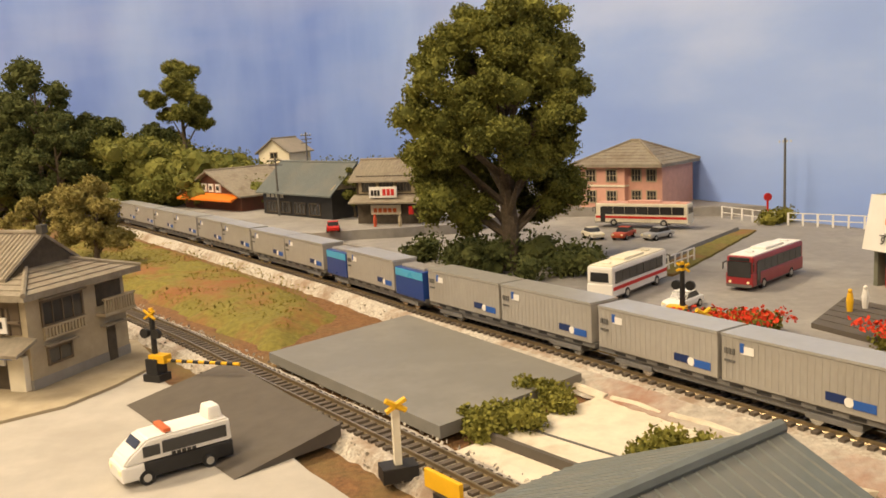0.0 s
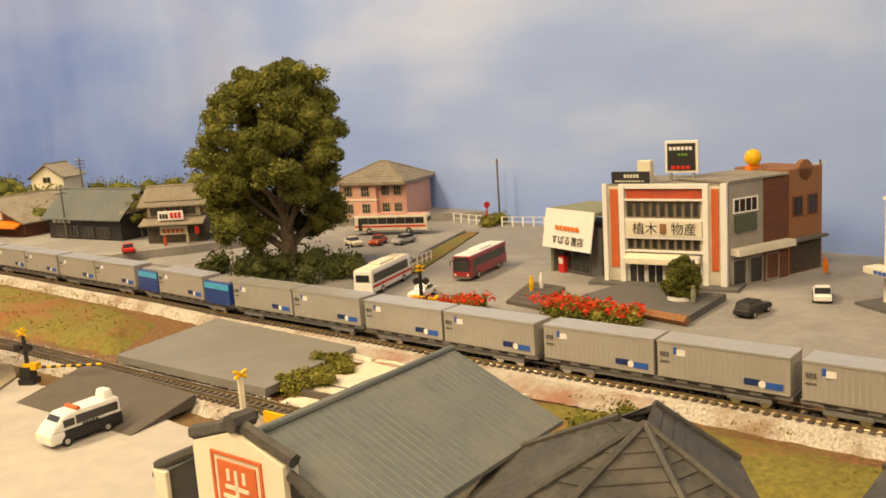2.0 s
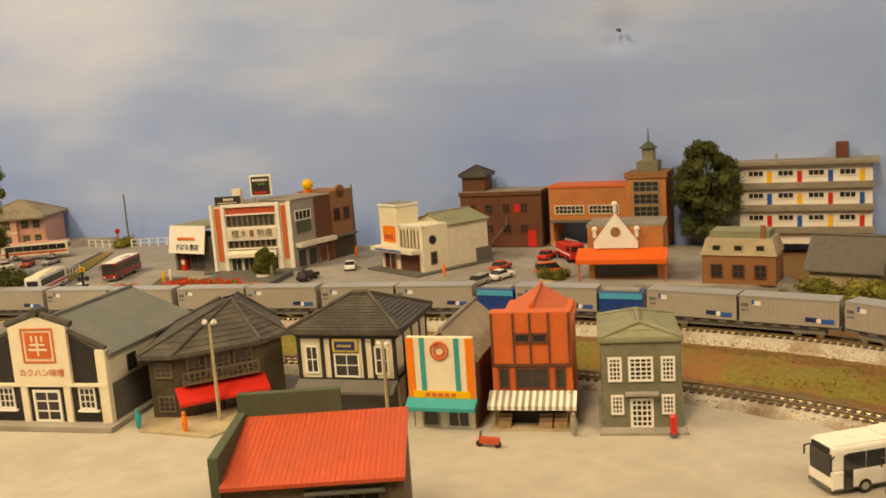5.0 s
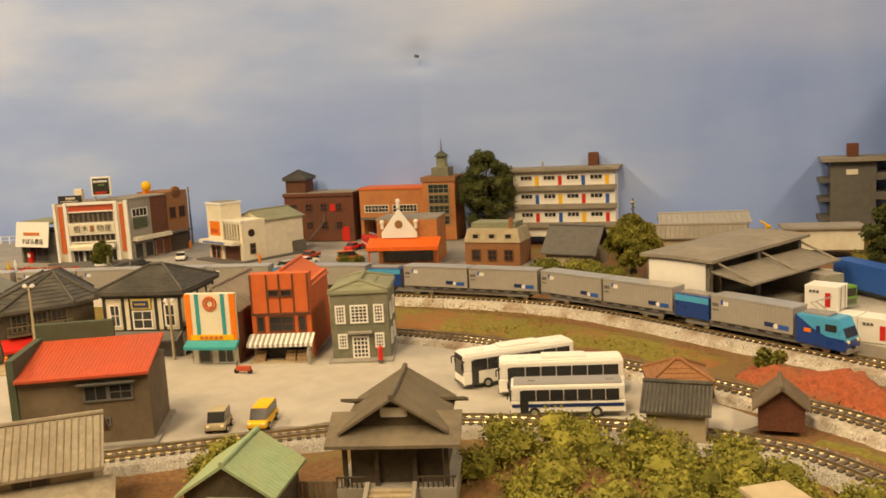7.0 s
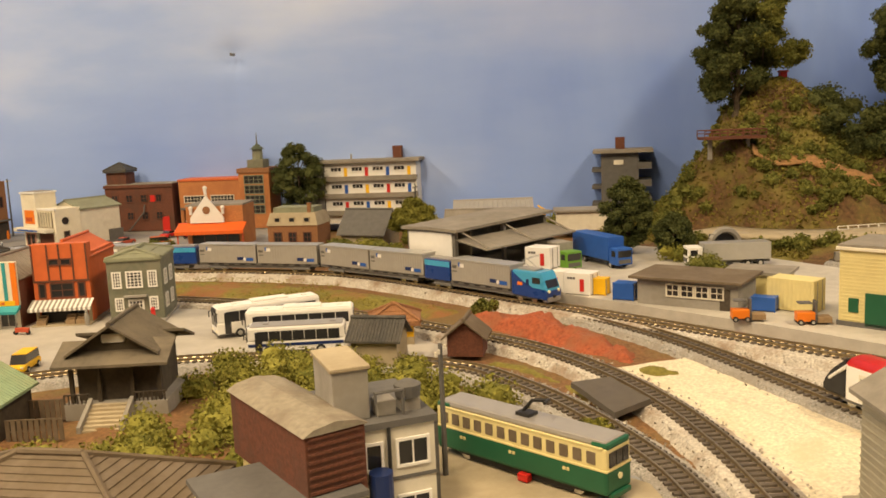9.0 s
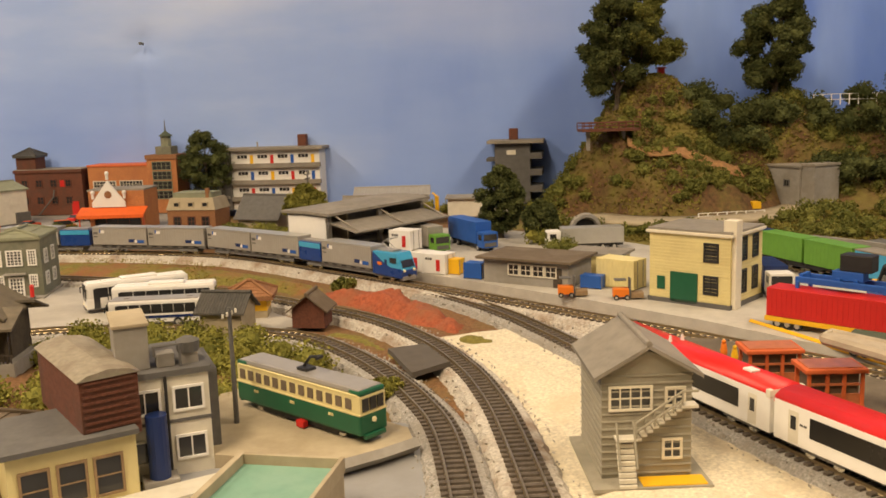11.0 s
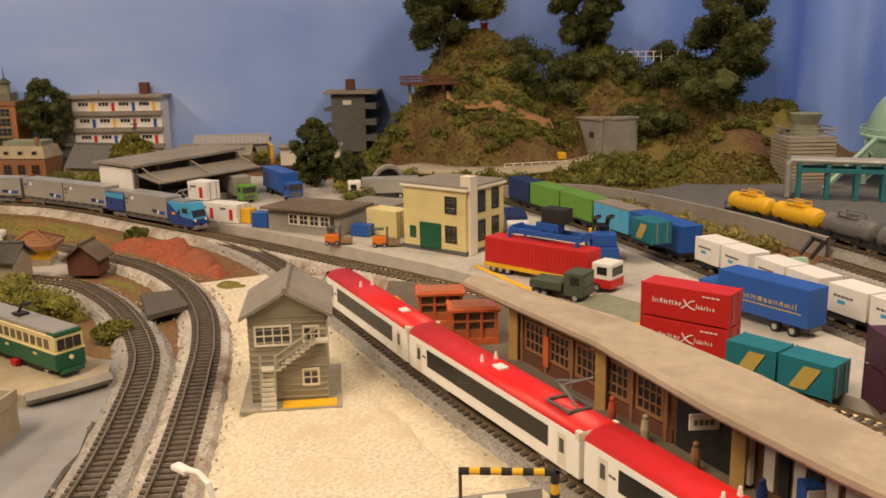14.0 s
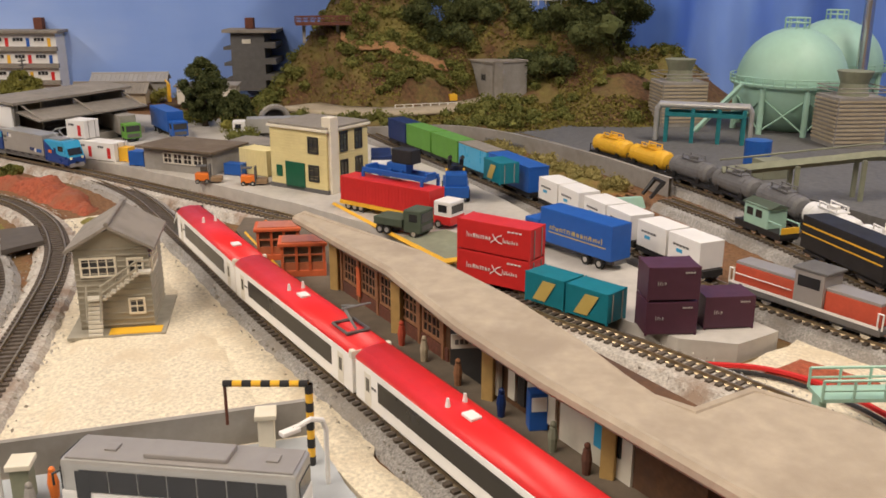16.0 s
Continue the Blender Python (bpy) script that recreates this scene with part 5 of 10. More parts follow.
b, w = site("cinema", (44.2, 39.4), (44.4, 32.6), 1.0, "cream cinema with square tower and grey roof", "cinema")
D = 9
part("slab", bx(-1.0, w + 0.7, -1.6, D, -0.4, 0.2), M["darkgrey"], b)
part("wall", bx(0, w, 0, 3.4, 0, 4.9, 0.03), M["cream"], b)
part("hall", gable_wall(w - 0.6, 4.6, 5.5, 3.4, D, 0.5), M["offwhite"], b)
gable_roof(b, w - 0.6, D - 3.4, 4.7, 5.6, M["greygreenroof"], 0.2, "y", 0.15, 0, y0=3.5, x0=0.5, label="grey-green flat pitched roof")
part("tower", bx(-0.1, 3.1, -0.2, 2.6, 0, 6.9, 0.04), M["cream"], b)
part("tower_cap", bx(-0.2, 3.2, -0.3, 2.7, 6.75, 6.95), M["white"], b)
part("tower_roof", bx(0.1, 2.9, 0.0, 2.4, 6.9, 7.0), M["greyroof"], b)
part("parapet", bx(3.1, w + 0.1, -0.1, 0.2, 4.75, 5.0), M["white"], b)
part("poster", bx(0.5, 2.6, -0.26, -0.18, 3.0, 4.7, 0.02), M["orange"], b, "orange film poster")
bars(b, 0.8, -0.28, 3.3, 1.5, 0.5, 3, M["redroof"])
for k in range(6):
    part("fin", bx(3.2 + k * 0.57, 3.35 + k * 0.57, -0.25, 0, 2.7, 4.6), M["cream"], b)
window(b, 3.3, 2.7, 2.9, 1.7, 6, 1, "brownwall")
part("canopy", bx(-0.8, w - 0.4, -1.2, 0, 2.1, 2.55, 0.05), M["offwhite"], b)
bars(b, 0.2, -1.22, 2.2, 4.5, 0.22, 12, M["blue"])
part("lobby", bx(2.9, w - 0.6, -0.05, 0.05, 0.2, 1.9), M["brickdark"], b)
part("ticket_front", bx(0.3, 2.6, -0.25, -0.15, 0.2, 2.0), M["pink"], b)
for k in range(2):
    window(b, 0.7 + k * 1.0, 0.3, 0.6, 1.4, 1, 1, "brickdark", y=-0.25)
cyl_w = part("round_window", cyl(B(), (w - 0.02, 1.3, 3.4), (w + 0.08, 1.3, 3.4), 0.45, 18), M["glass"], b)
window(b, 1.0, 0.9, 0.7, 1.2, 1, 2, "brownwall", side=1, at=w)
part("side_door", bx(w - 0.1, w + 0.12, 7.2, 9.2, 0.2, 1.6), M["darkgrey"], b)

b, w = site("fire_lookout_building", (57.2, 42.0), (62.2, 33.7), 1.1, "dark brown brick building with lookout turret", "building")
D = 5
part("wall", bx(0, w, 0, D, 0, 6.2), M["brickdark"], b)
part("cornice", bx(-0.15, w + 0.1, -0.15, D, 6.0, 6.4), M["brickdark"], b)
part("roof", bx(0, w, 0.1, D, 6.4, 6.5), M["greyroof"], b)
part("turret", bx(0.2, 3.0, 0.4, 3.2, 6.2, 8.4), M["brickdark"], b)
hip_roof(b, -0.1, 3.3, 0.1, 3.5, 8.4, 9.4, 0.0, M["darkroof"], 5)
for k in range(4):
    for z in (1.6, 4.0):
        window(b, 0.9 + k * 2.1, z, 0.9, 1.0, 2, 2, "brickdark")
part("red_door", bx(w - 1.7, w - 0.7, -0.08, 0.05, 0, 1.9), M["red"], b, "red door")
part("red_panel", bx(w - 3.2, w - 2.4, -0.08, 0.05, 4.0, 4.9), M["red"], b, "small red panel")
ladder = B()
tube(ladder, [(3.2, -0.5, 0), (5.6, -0.5, 2.6), (5.6, -0.1, 3.6)], 0.09)
part("outside_stair", ladder, M["darkgrey"], b)

b, w = site("fire_station", (62.8, 33.0), (67.0, 25.2), 1.1, "orange brick fire station with wide vehicle bay", "fire station")
D = 5.5
part("wall", bx(0, w, 0, D, 2.9, 6.6), M["orangewall"], b)
part("roof", bx(-0.1, w, -0.1, D, 6.6, 6.9, 0.05), M["redorange"], b, "orange roof edge")
part("bay_back", bx(0, w, D - 0.3, D, 0, 2.9), M["darkgrey"], b)
for x in (0.0, w - 0.4):
    part("pier", bx(x, x + 0.4, 0, D, 0, 2.9), M["orangewall"], b)
part("lintel", bx(0, w, -0.1, 0.2, 2.7, 3.0), M["darkgrey"], b)
for x in (0.7, 4.6):
    window(b, x, 3.7, 3.3, 0.9, 7, 2, "offwhite")
tw, tww = site("clock_tower", (67.0, 25.2), (69.0, 21.4), 1.1, "orange brick tower with a green lantern top", "tower")
part("shaft", bx(0, tww, -0.3, 3.8, 0, 8.0, 0.04), M["orangewall"], tw)
part("cornice", bx(-0.15, tww + 0.15, -0.45, 3.95, 7.5, 8.1), M["brick"], tw)
for k in range(4):
    window(tw, 0.8, 2.0 + k * 1.35, tww - 1.6, 1.1, 4, 2, "greygreenroof", y=-0.3)
part("lantern_base", bx(1.0, tww - 1.0, 0.6, 2.9, 8.1, 9.2, 0.05), M["greengrey"], tw)
part("lantern", cyl(B(), (tww / 2, 1.75, 9.2), (tww / 2, 1.75, 10.6), 0.75, 8), M["greygreenroof"], tw)
part("lantern_roof", cyl(B(), (tww / 2, 1.75, 10.6), (tww / 2, 1.75, 11.3), 1.05, 8, 0.15), M["greenwall"], tw)
part("spire", cyl(B(), (tww / 2, 1.75, 11.2), (tww / 2, 1.75, 12.8), 0.12, 6, 0.03), M["darkgrey"], tw)

b, w = site("orange_restaurant", (52.0, 17.2), (55.8, 11.6), 1.0, "restaurant with white gable front and orange awning", "restaurant")
D = 5
part("wall", bx(0, w, 0, D, 0, 4.8), M["orangewall"], b)
part("roof", bx(-0.1, w + 0.1, 0, D, 4.8, 5.0), M["greyroof"], b)
part("gable", gable_wall(4.0, 0.6, 3.2, -0.45, -0.2, 0.6), M["white"], b, "white decorated gable").matrix_basis = pose(0, 0, 2.9 * CM)
part("gable_window", cyl(B(), (2.6, -0.5, 4.4), (2.6, -0.42, 4.4), 0.45, 14), M["brick"], b)
fin = B()
for x, z in ((0.7, 3.9), (4.5, 3.9), (2.6, 6.2)):
    cyl(fin, (x, -0.32, z), (x, -0.32, z + 0.6), 0.18, 8)
    bmesh.ops.create_uvsphere(fin, u_segments=8, v_segments=6, radius=0.27, matrix=Matrix.Translation((x, -0.32, z + 0.75)))
part("finial", fin, M["white"], b)
aw = B()
profile(aw, [(-0.1, 2.9), (-1.9, 2.1), (-1.9, 1.7), (-1.8, 1.7), (-1.8, 2.0), (-0.1, 2.75)], -0.9, w + 0.4)
M["awning"] = mat("vermilion_awning", (0.72, 0.12, 0.02), 0.6, 0.08, 0.6, 0.05)
part("awning", aw, M["awning"], b, "vermilion awning")
for x in (-0.7, w + 0.2):
    part("post", bx(x, x + 0.14, -1.7, -1.55, 0, 1.9), M["redroof"], b)
window(b, 0.6, 0.2, w - 1.2, 1.8, 4, 1, "brickdark")

b, w = site("brick_villa", (55.9, 7.6), (58.3, 2.0), 1.0, "tan brick villa with dormer windows", "house")
part("wall", bx(0, w, 0, 4, 0, 2.5), M["brick"], b)
part("mansard", bx(-0.1, w + 0.1, -0.1, 4.1, 2.5, 3.9, 0, 0.4), M["tanwall"], b)
part("roof", bx(0.6, w - 0.6, 0.6, 3.4, 3.9, 4.5), M["greygreenroof"], b)
for k in range(3):
    window(b, 0.8 + k * 1.8, 0.6, 0.9, 1.1, 2, 2, "brickdark")
    window(b, 0.9 + k * 1.8, 2.8, 0.7, 0.6, 1, 1, "tanwall", y=0.05)
part("rail", bx(w - 1.3, w - 0.9, 0.5, 0.9, 3.9, 5.0), M["brick"], b)

b, w = site("grey_roofed_house", (60.0, 0.0), (61.2, -5.2), 1.0, "low dark house with a grey gable roof", "house")
part("wall", bx(0, w, 0, 4, 0, 1.8), M["tanwall"], b)
gable_roof(b, w, 4, 1.8, 4.0, M["darkgrey"], 0.4, "x", 0.12, 0)

b, w = site("apartment_block", (73.6, 15.6), (79.4, 4.4), 1.2, "white three-storey flats with coloured doors", "apartment block")
D = 5
part("wall", bx(0, w, 0, D, 0, 8.2), M["white"], b)
for k in range(3):
    z = 1.7 + k * 2.3
    part("balcony", bx(-0.3, w + 0.2, -0.55, 0, z - 0.5, z + 0.1), M["greyroof"], b, "grey-brown balcony parapet")
    for j in range(4):
        x = 0.9 + j * 2.9
        window(b, x, z + 0.75, 1.5, 0.6, 3, 1, "white")
        part("door", bx(x + 1.85, x + 2.3, -0.06, 0.03, z + 0.1, z + 1.25), M[("red", "blue", "yellow")[(j + k) % 3]], b, ("red", "blue", "yellow")[(j + k) % 3] + " flat door")
part("stair_end", bx(-1.8, 0, -0.6, D, 0, 8.0), M["darkgrey"], b)
for k in range(3):
    part("stair_slab", bx(-2.6, -0.2, -1.0, 1.2, 1.6 + 2.3 * k, 2.0 + 2.3 * k), M["greywall"], b)
part("roof", bx(-2.6, w + 0.6, -0.7, D + 0.3, 8.2, 8.6, 0.05), M["greyroof"], b)
part("chimney", bx(w - 3.4, w - 2.2, 1.5, 2.7, 8.6, 10.2, 0.08), M["brickdark"], b, "brown brick chimney")
part("vent", cyl(B(), (3.6, 1, 8.6), (3.6, 1, 9.3), 0.12, 8), M["greywall"], b)

b, w = site("stair_tower_flats", (90.0, -16.4), (93.0, -22.6), 1.5, "dark grey block of flats seen end-on", "apartment block")
D = 5
part("wall", bx(0.8, w - 1.4, 0, D, 0, 8.0), M["darkgrey"], b)
for k in range(3):
    part("balcony", bx(w - 1.4, w + 0.2, -0.4, D, 1.5 + k * 2.2, 2.3 + k * 2.2), M["darkgrey"], b)
    part("step_slab", bx(-0.4, 0.8, 0.5, D, 1.2 + k * 2.2, 1.6 + k * 2.2), M["darkgrey"], b)
part("roof", bx(-0.2, w + 0.4, -0.7, D + 0.3, 8.0, 8.4), M["greyroof"], b)
part("chimney", bx(2.6, 3.8, 1.5, 2.7, 8.4, 9.9, 0.08), M["brickdark"], b)
part("plate", bx(2.4, 3.6, -0.1, 0.02, 6.5, 7.1), M["offwhite"], b)

# ---- goods shed and yard buildings ----
b, w = site("goods_shed", (48.6, -19.3), (48.0, -25.0), 1.0, "grey goods shed with white end wall", "shed")
D = 13
part("dock", bx(-0.3, w + 2.6, -0.4, D, 0, 0.75, 0.04), M["greywall"], b, "raised concrete dock")
part("wall", bx(0, 0.2, 0, D, 0.75, 4.2), M["greywall"], b)
part("end_wall", bx(0, w, 0, 0.25, 0.75, 4.3), M["greywall"], b)
part("end_panel", bx(0.25, w - 0.3, -0.08, 0.02, 0.9, 4.1), M["white"], b, "white painted panel")
part("small_door", bx(w - 1.2, w - 0.6, -0.1, 0.02, 0.8, 1.9), M["darkgrey"], b)
part("rear_wall", bx(0, w, D - 0.25, D, 0.75, 4.3), M["greywall"], b)
part("inner_wall", bx(0.2, w - 1.8, 4.0, 4.2, 0.75, 4.2), M["tanwall"], b)
for y in (0.0, 6.5, D - 0.4):
    part("post", bx(w - 0.3, w, y, y + 0.4, 0.75, 4.2), M["greywall"], b)
rf = B()
v = [rf.verts.new(p) for p in ((-0.4, -0.4, 4.5), (w / 2, -0.4, 4.6), (w + 0.5, -0.4, 4.5), (w + 0.5, D + 0.5, 4.75), (w / 2, D + 0.5, 4.95), (-0.4, D + 0.5, 4.75))]
v2 = [rf.verts.new(u.co - Vector((0, 0, 0.25))) for u in v]
for q in ((0, 1, 4, 5), (1, 2, 3, 4)):
    rf.faces.new([v[i] for i in q]), rf.faces.new([v2[i] for i in q[::-1]])
for i in range(6):
    j = (i + 1) % 6
    rf.faces.new((v[j], v[i], v2[i], v2[j]))
bmesh.ops.recalc_face_normals(rf, faces=rf.faces)
part("roof", rf, M["greyroof"], b)
cn_ = B()
v = [cn_.verts.new(p) for p in ((w, 0.2, 3.6), (w + 3.4, 0.2, 3.0), (w + 3.4, D, 3.0), (w, D, 3.6), (w, 0.2, 3.45), (w + 3.4, 0.2, 2.85), (w + 3.4, D, 2.85), (w, D, 3.45))]
for q in ((0, 1, 2, 3), (7, 6, 5, 4), (0, 4, 5, 1), (1, 5, 6, 2), (2, 6, 7, 3), (3, 7, 4, 0)):
    cn_.faces.new([v[i] for i in q])
part("loading_canopy", cn_, M["greyroof"], b)
for y in (0.6, 6.5, D - 0.5):
    part("strut", tube(B(), [(w + 3.2, y, 3.05), (w + 0.2, y, 4.2)], 0.09), M["greyroof"], b)

b, w = site("yard_office", (46.6, -42.4), (46.9, -49.6), 1.0, "long low brown yard office", "office")
part("wall", bx(0, w, 0, 4.4, 0, 1.9), M["greywall"], b)
part("roof", bx(-0.5, w + 0.4, -0.5, 4.8, 1.9, 2.1, 0.04), M["brownwall"], b)
for k in range(4):
    window(b, 2.2 + k * 1.05, 0.75, 0.9, 0.85, 2, 2, "offwhite")
part("door", bx(w - 1.2, w - 0.5, -0.06, 0.02, 0, 1.5), M["darkwood"], b)
b, w = site("pale_shed", (52.5, -46.8), (52.8, -51.0), 1.0, "pale yellow shed with a grey roof", "shed")
part("wall", bx(0, w, 0, 3, 0, 1.6), M["yellowwall"], b)
part("roof", bx(-0.3, w + 0.3, -0.3, 3.3, 1.6, 1.8), M["greyroof"], b)

b, w = site("yellow_station_house", (46.3, -56.2), (45.5, -62.0), 1.0, "pale yellow clapboard office with green door", "office")
D = 5.0
part("plinth", bx(-0.1, w + 0.1, -0.1, D + 0.1, 0, 0.3), M["darkgrey"], b)
part("wall", bx(0, w, 0, D, 0.3, 4.9), M["yellowwall"], b)
for k in range(20):
    part("clapboard", bx(-0.035, w + 0.035, -0.035, D + 0.035, 0.4 + 0.22 * k, 0.44 + 0.22 * k, 0, 0.015), M["yellowwall"], b)
part("cornice", bx(-0.2, w + 0.2, -0.2, D + 0.2, 4.8, 5.0, 0.03), M["cream"], b)
part("roof", bx(-0.1, w + 0.1, -0.1, D + 0.1, 5.0, 5.15), M["greyroof"], b)
part("chimney", bx(w - 0.6, w + 0.3, 0.2, 1.1, 0, 5.9, 0.04), M["cream"], b)
part("door", bx(1.6, 3.6, -0.1, 0.02, 0.1, 2.2, 0.02), M["tramgreen"], b, "green double door")
for z in (0.9, 3.1):
    window(b, w - 1.8, z, 0.95, 1.2, 2, 2, "black")
    for y in (1.6, 3.4):
        window(b, y, z, 0.8, 1.5, 2, 2, "black", side=1, at=w)
part("window_small", bx(0.6, 1.2, -0.07, 0.02, 0.9, 1.8), M["tramgreen"], b)
part("side_sign", bx(w + 0.05, w + 0.15, 0.5, 0.9, 2.6, 4.2), M["white"], b)

# signal box on the sand
b, w = site("signal_box", (18.3, -65.3), (20.35, -68.1), 0.3, "weathered grey wooden signal box with outside stair", "signal box")
D = 4.2
part("base", bx(-0.5, w + 0.6, -1.0, D + 0.3, 0, 0.14), M["boxgrey"], b)
part("base_grating", bx(1.4, w + 0.4, -0.9, -0.05, 0.14, 0.18), M["yellow"], b, "yellow striped grating")
part("wall", gable_wall(w, 4.5, 5.2, 0, D), M["boxgrey"], b)
for k in range(14):
    part("board", bx(-0.04, w + 0.04, -0.05, D + 0.04, 0.3 + 0.3 * k, 0.36 + 0.3 * k, 0, 0.02), M["boxgrey"], b)
gable_roof(b, w, D, 4.5, 5.5, M["greyroof"], 0.35, "y", 0.16, 0.0)
window(b, 0.3, 2.9, 1.6, 0.9, 4, 2, "cream")
window(b, w - 1.0, 3.0, 0.7, 0.7, 2, 2, "cream")
window(b, w - 1.1, 0.9, 0.7, 0.75, 2, 2, "cream")
window(b, 0.5, 2.9, 1.8, 0.9, 4, 2, "cream", side=1, at=w)
def step(*q):
    part("step", bx(*q), M["offwhite"], b)


for k in range(9):
    step(0.5, 1.15, -1.0 + 0.09 * k, -0.85 + 0.09 * k, 0.2 * k + 0.1, 0.2 * k + 0.24)
for k in range(8):
    step(1.2 + 0.22 * k, 1.42 + 0.22 * k, -0.5, -0.05, 1.9 + 0.16 * k - 0.1, 1.9 + 0.16 * k)
step(0.45, 1.25, -0.55, -0.02, 1.8, 1.9)
step(w - 0.55, w + 0.1, -0.55, -0.02, 3.05, 3.15)
rl = B()
tube(rl, [(1.2, -0.5, 2.5), (w - 0.5, -0.5, 3.7), (w + 0.1, -0.5, 3.7)], 0.05)
tube(rl, [(1.2, -0.5, 2.15), (w - 0.5, -0.5, 3.35)], 0.05)
for k in range(6):
    x = 1.2 + k * (w - 1.7) / 5
    cyl(rl, (x, -0.5, 1.9 + k * 0.24), (x, -0.5, 2.5 + k * 0.24), 0.04, 5)
tube(rl, [(0.5, -1.0, 0.9), (0.5, -0.3, 2.5)], 0.05)
tube(rl, [(1.15, -1.0, 0.9), (1.15, -0.3, 2.5)], 0.05)
part("handrail", rl, M["boxgrey"], b)

# concrete blockhouse on the hill road, tram-side shop and depot
b, w = site("blockhouse", (97.0, -50.0), (92.0, -58.0), 1.8, "small grey concrete house beside the hill road", "hut")
part("wall", bx(0, w * 0.66, 0, 4, 0, 4.8), M["greywall"], b)
part("wing", bx(w * 0.66, w * 0.86, 0.3, 4, 0, 5.0), M["greywall"], b)
part("roof", bx(-0.25, w * 0.66 + 0.1, -0.25, 4.2, 4.75, 5.0, 0.03), M["greyroof"], b)
part("wing_cap", bx(w * 0.66 - 0.1, w * 0.86 + 0.1, 0.2, 4.1, 4.98, 5.25, 0.03), M["greyroof"], b)
window(b, 1.0, 3.3, 0.8, 0.7, 2, 1, "darkgrey")
window(b, 3.9, 2.6, 0.8, 0.7, 2, 1, "darkgrey")

b, w = site("corner_shop_house", (8.6, -49.2), (11.5, -51.0), 0.3, "grey two-storey shop with flat roof and tank", "shop")
D = 4.6
part("wall", bx(0, w, 0, D, 0, 4.3), M["offwhite"], b)
part("floor_band", bx(-0.03, w + 0.03, -0.04, D, 2.25, 2.38), M["darkgrey"], b)
part("roof_edge", bx(-0.1, w + 0.1, -0.1, D + 0.1, 4.2, 4.45), M["darkgrey"], b)
part("penthouse", bx(-0.05, 1.25, 0.5, 3.4, 4.45, 6.3, 0.06), M["greywall"], b, "weathered stair house")
part("penthouse_cap", bx(-0.12, 1.32, 0.42, 3.48, 6.25, 6.4, 0.04), M["tanwall"], b)
part("water_tank", cyl(B(), (w - 0.6, 1.0, 4.9), (w - 0.6, 1.0, 5.35), 0.45, 14, 0.5), M["darkgrey"], b)
part("tank_lid", cyl(B(), (w - 0.6, 1.0, 5.35), (w - 0.6, 1.0, 5.5), 0.5, 14, 0.2), M["darkgrey"], b)
part("tank_stand", bx(w - 0.95, w - 0.25, 0.65, 1.35, 4.45, 4.9), M["greywall"], b)
part("roof_duct", bx(1.5, w - 1.2, 0.5, 1.3, 4.45, 5.0, 0.05), M["greywall"], b)
part("roof_pipe", tube(B(), [(1.4, 0.3, 5.0), (1.4, 0.3, 5.4), (2.4, 0.3, 5.4), (2.4, 0.3, 4.5)], 0.06, 6), M["darkgrey"], b)
for x in (0.3, 2.0):
    for z in (0.7, 2.75):
        window(b, x, z, 1.15, 0.95, 2, 1, "white")
part("tank_base", bx(0.5, 1.9, -1.1, -0.05, 0, 0.3, 0.04), M["greywall"], b)
part("pipe", cyl(B(), (w / 2, -0.08, 0), (w / 2, -0.08, 4.25), 0.07, 6), M["black"], b)
part("blue_tank", cyl(B(), (1.2, -0.6, 0.3), (1.2, -0.6, 2.9), 0.42, 16), M["navy"], b, "dark blue tank")
part("side_roof", profile(B(), [(1.0, 4.0), (1.0, 0.2), (D, 0.2), (D, 4.0)], w, w + 0.5), M["darkgrey"], b)
b, w = site("yellow_shop", (4.0, -48.7), (8.2, -50.5), 0.3, "low yellow wooden shop with boarded front", "shop")
part("wall", bx(0, w, 0, 4, 0, 2.6), M["tramcream"], b)
part("roof", bx(-0.2, w + 0.1, -0.3, 4.2, 2.6, 2.8), M["darkgrey"], b)
for k in range(3):
    window(b, 0.4 + k * 1.3, 0.4, 1.0, 1.5, 1, 2, "wood")
part("plinth", bx(-0.3, w + 5.2, -1.4, 0, 0, 0.14), M["offwhite"], b)

# freight van body used as a store
b, w = site("old_van_body", (8.7, -43.4), (6.6, -49.6), 2.7, "old brown boxcar body with a tan roof", "van body")
part("body", bx(0, w, 0, 2.2, 0, 2.5, 0.04), M["brickdark"], b)
rib = B()
for k in range(9):
    box(rib, -0.06, 0.0, 0.1, 2.1, 0.2 + k * 0.26, 0.3 + k * 0.26)
    box(rib, w, w + 0.06, 0.1, 2.1, 0.2 + k * 0.26, 0.3 + k * 0.26)
part("end_ribs", rib, M["brickdark"], b)
rr = B()
profile(rr, [(-0.1, 2.45), (0.3, 2.65), (1.1, 2.78), (1.9, 2.65), (2.3, 2.45)], -0.1, w + 0.1)
part("roof", rr, M["tanroof"], b)
part("stand", bx(0.3, w - 0.3, 0.2, 2.0, -2.4, 0), M["tramcream"], b, "yellow boarded shop below")

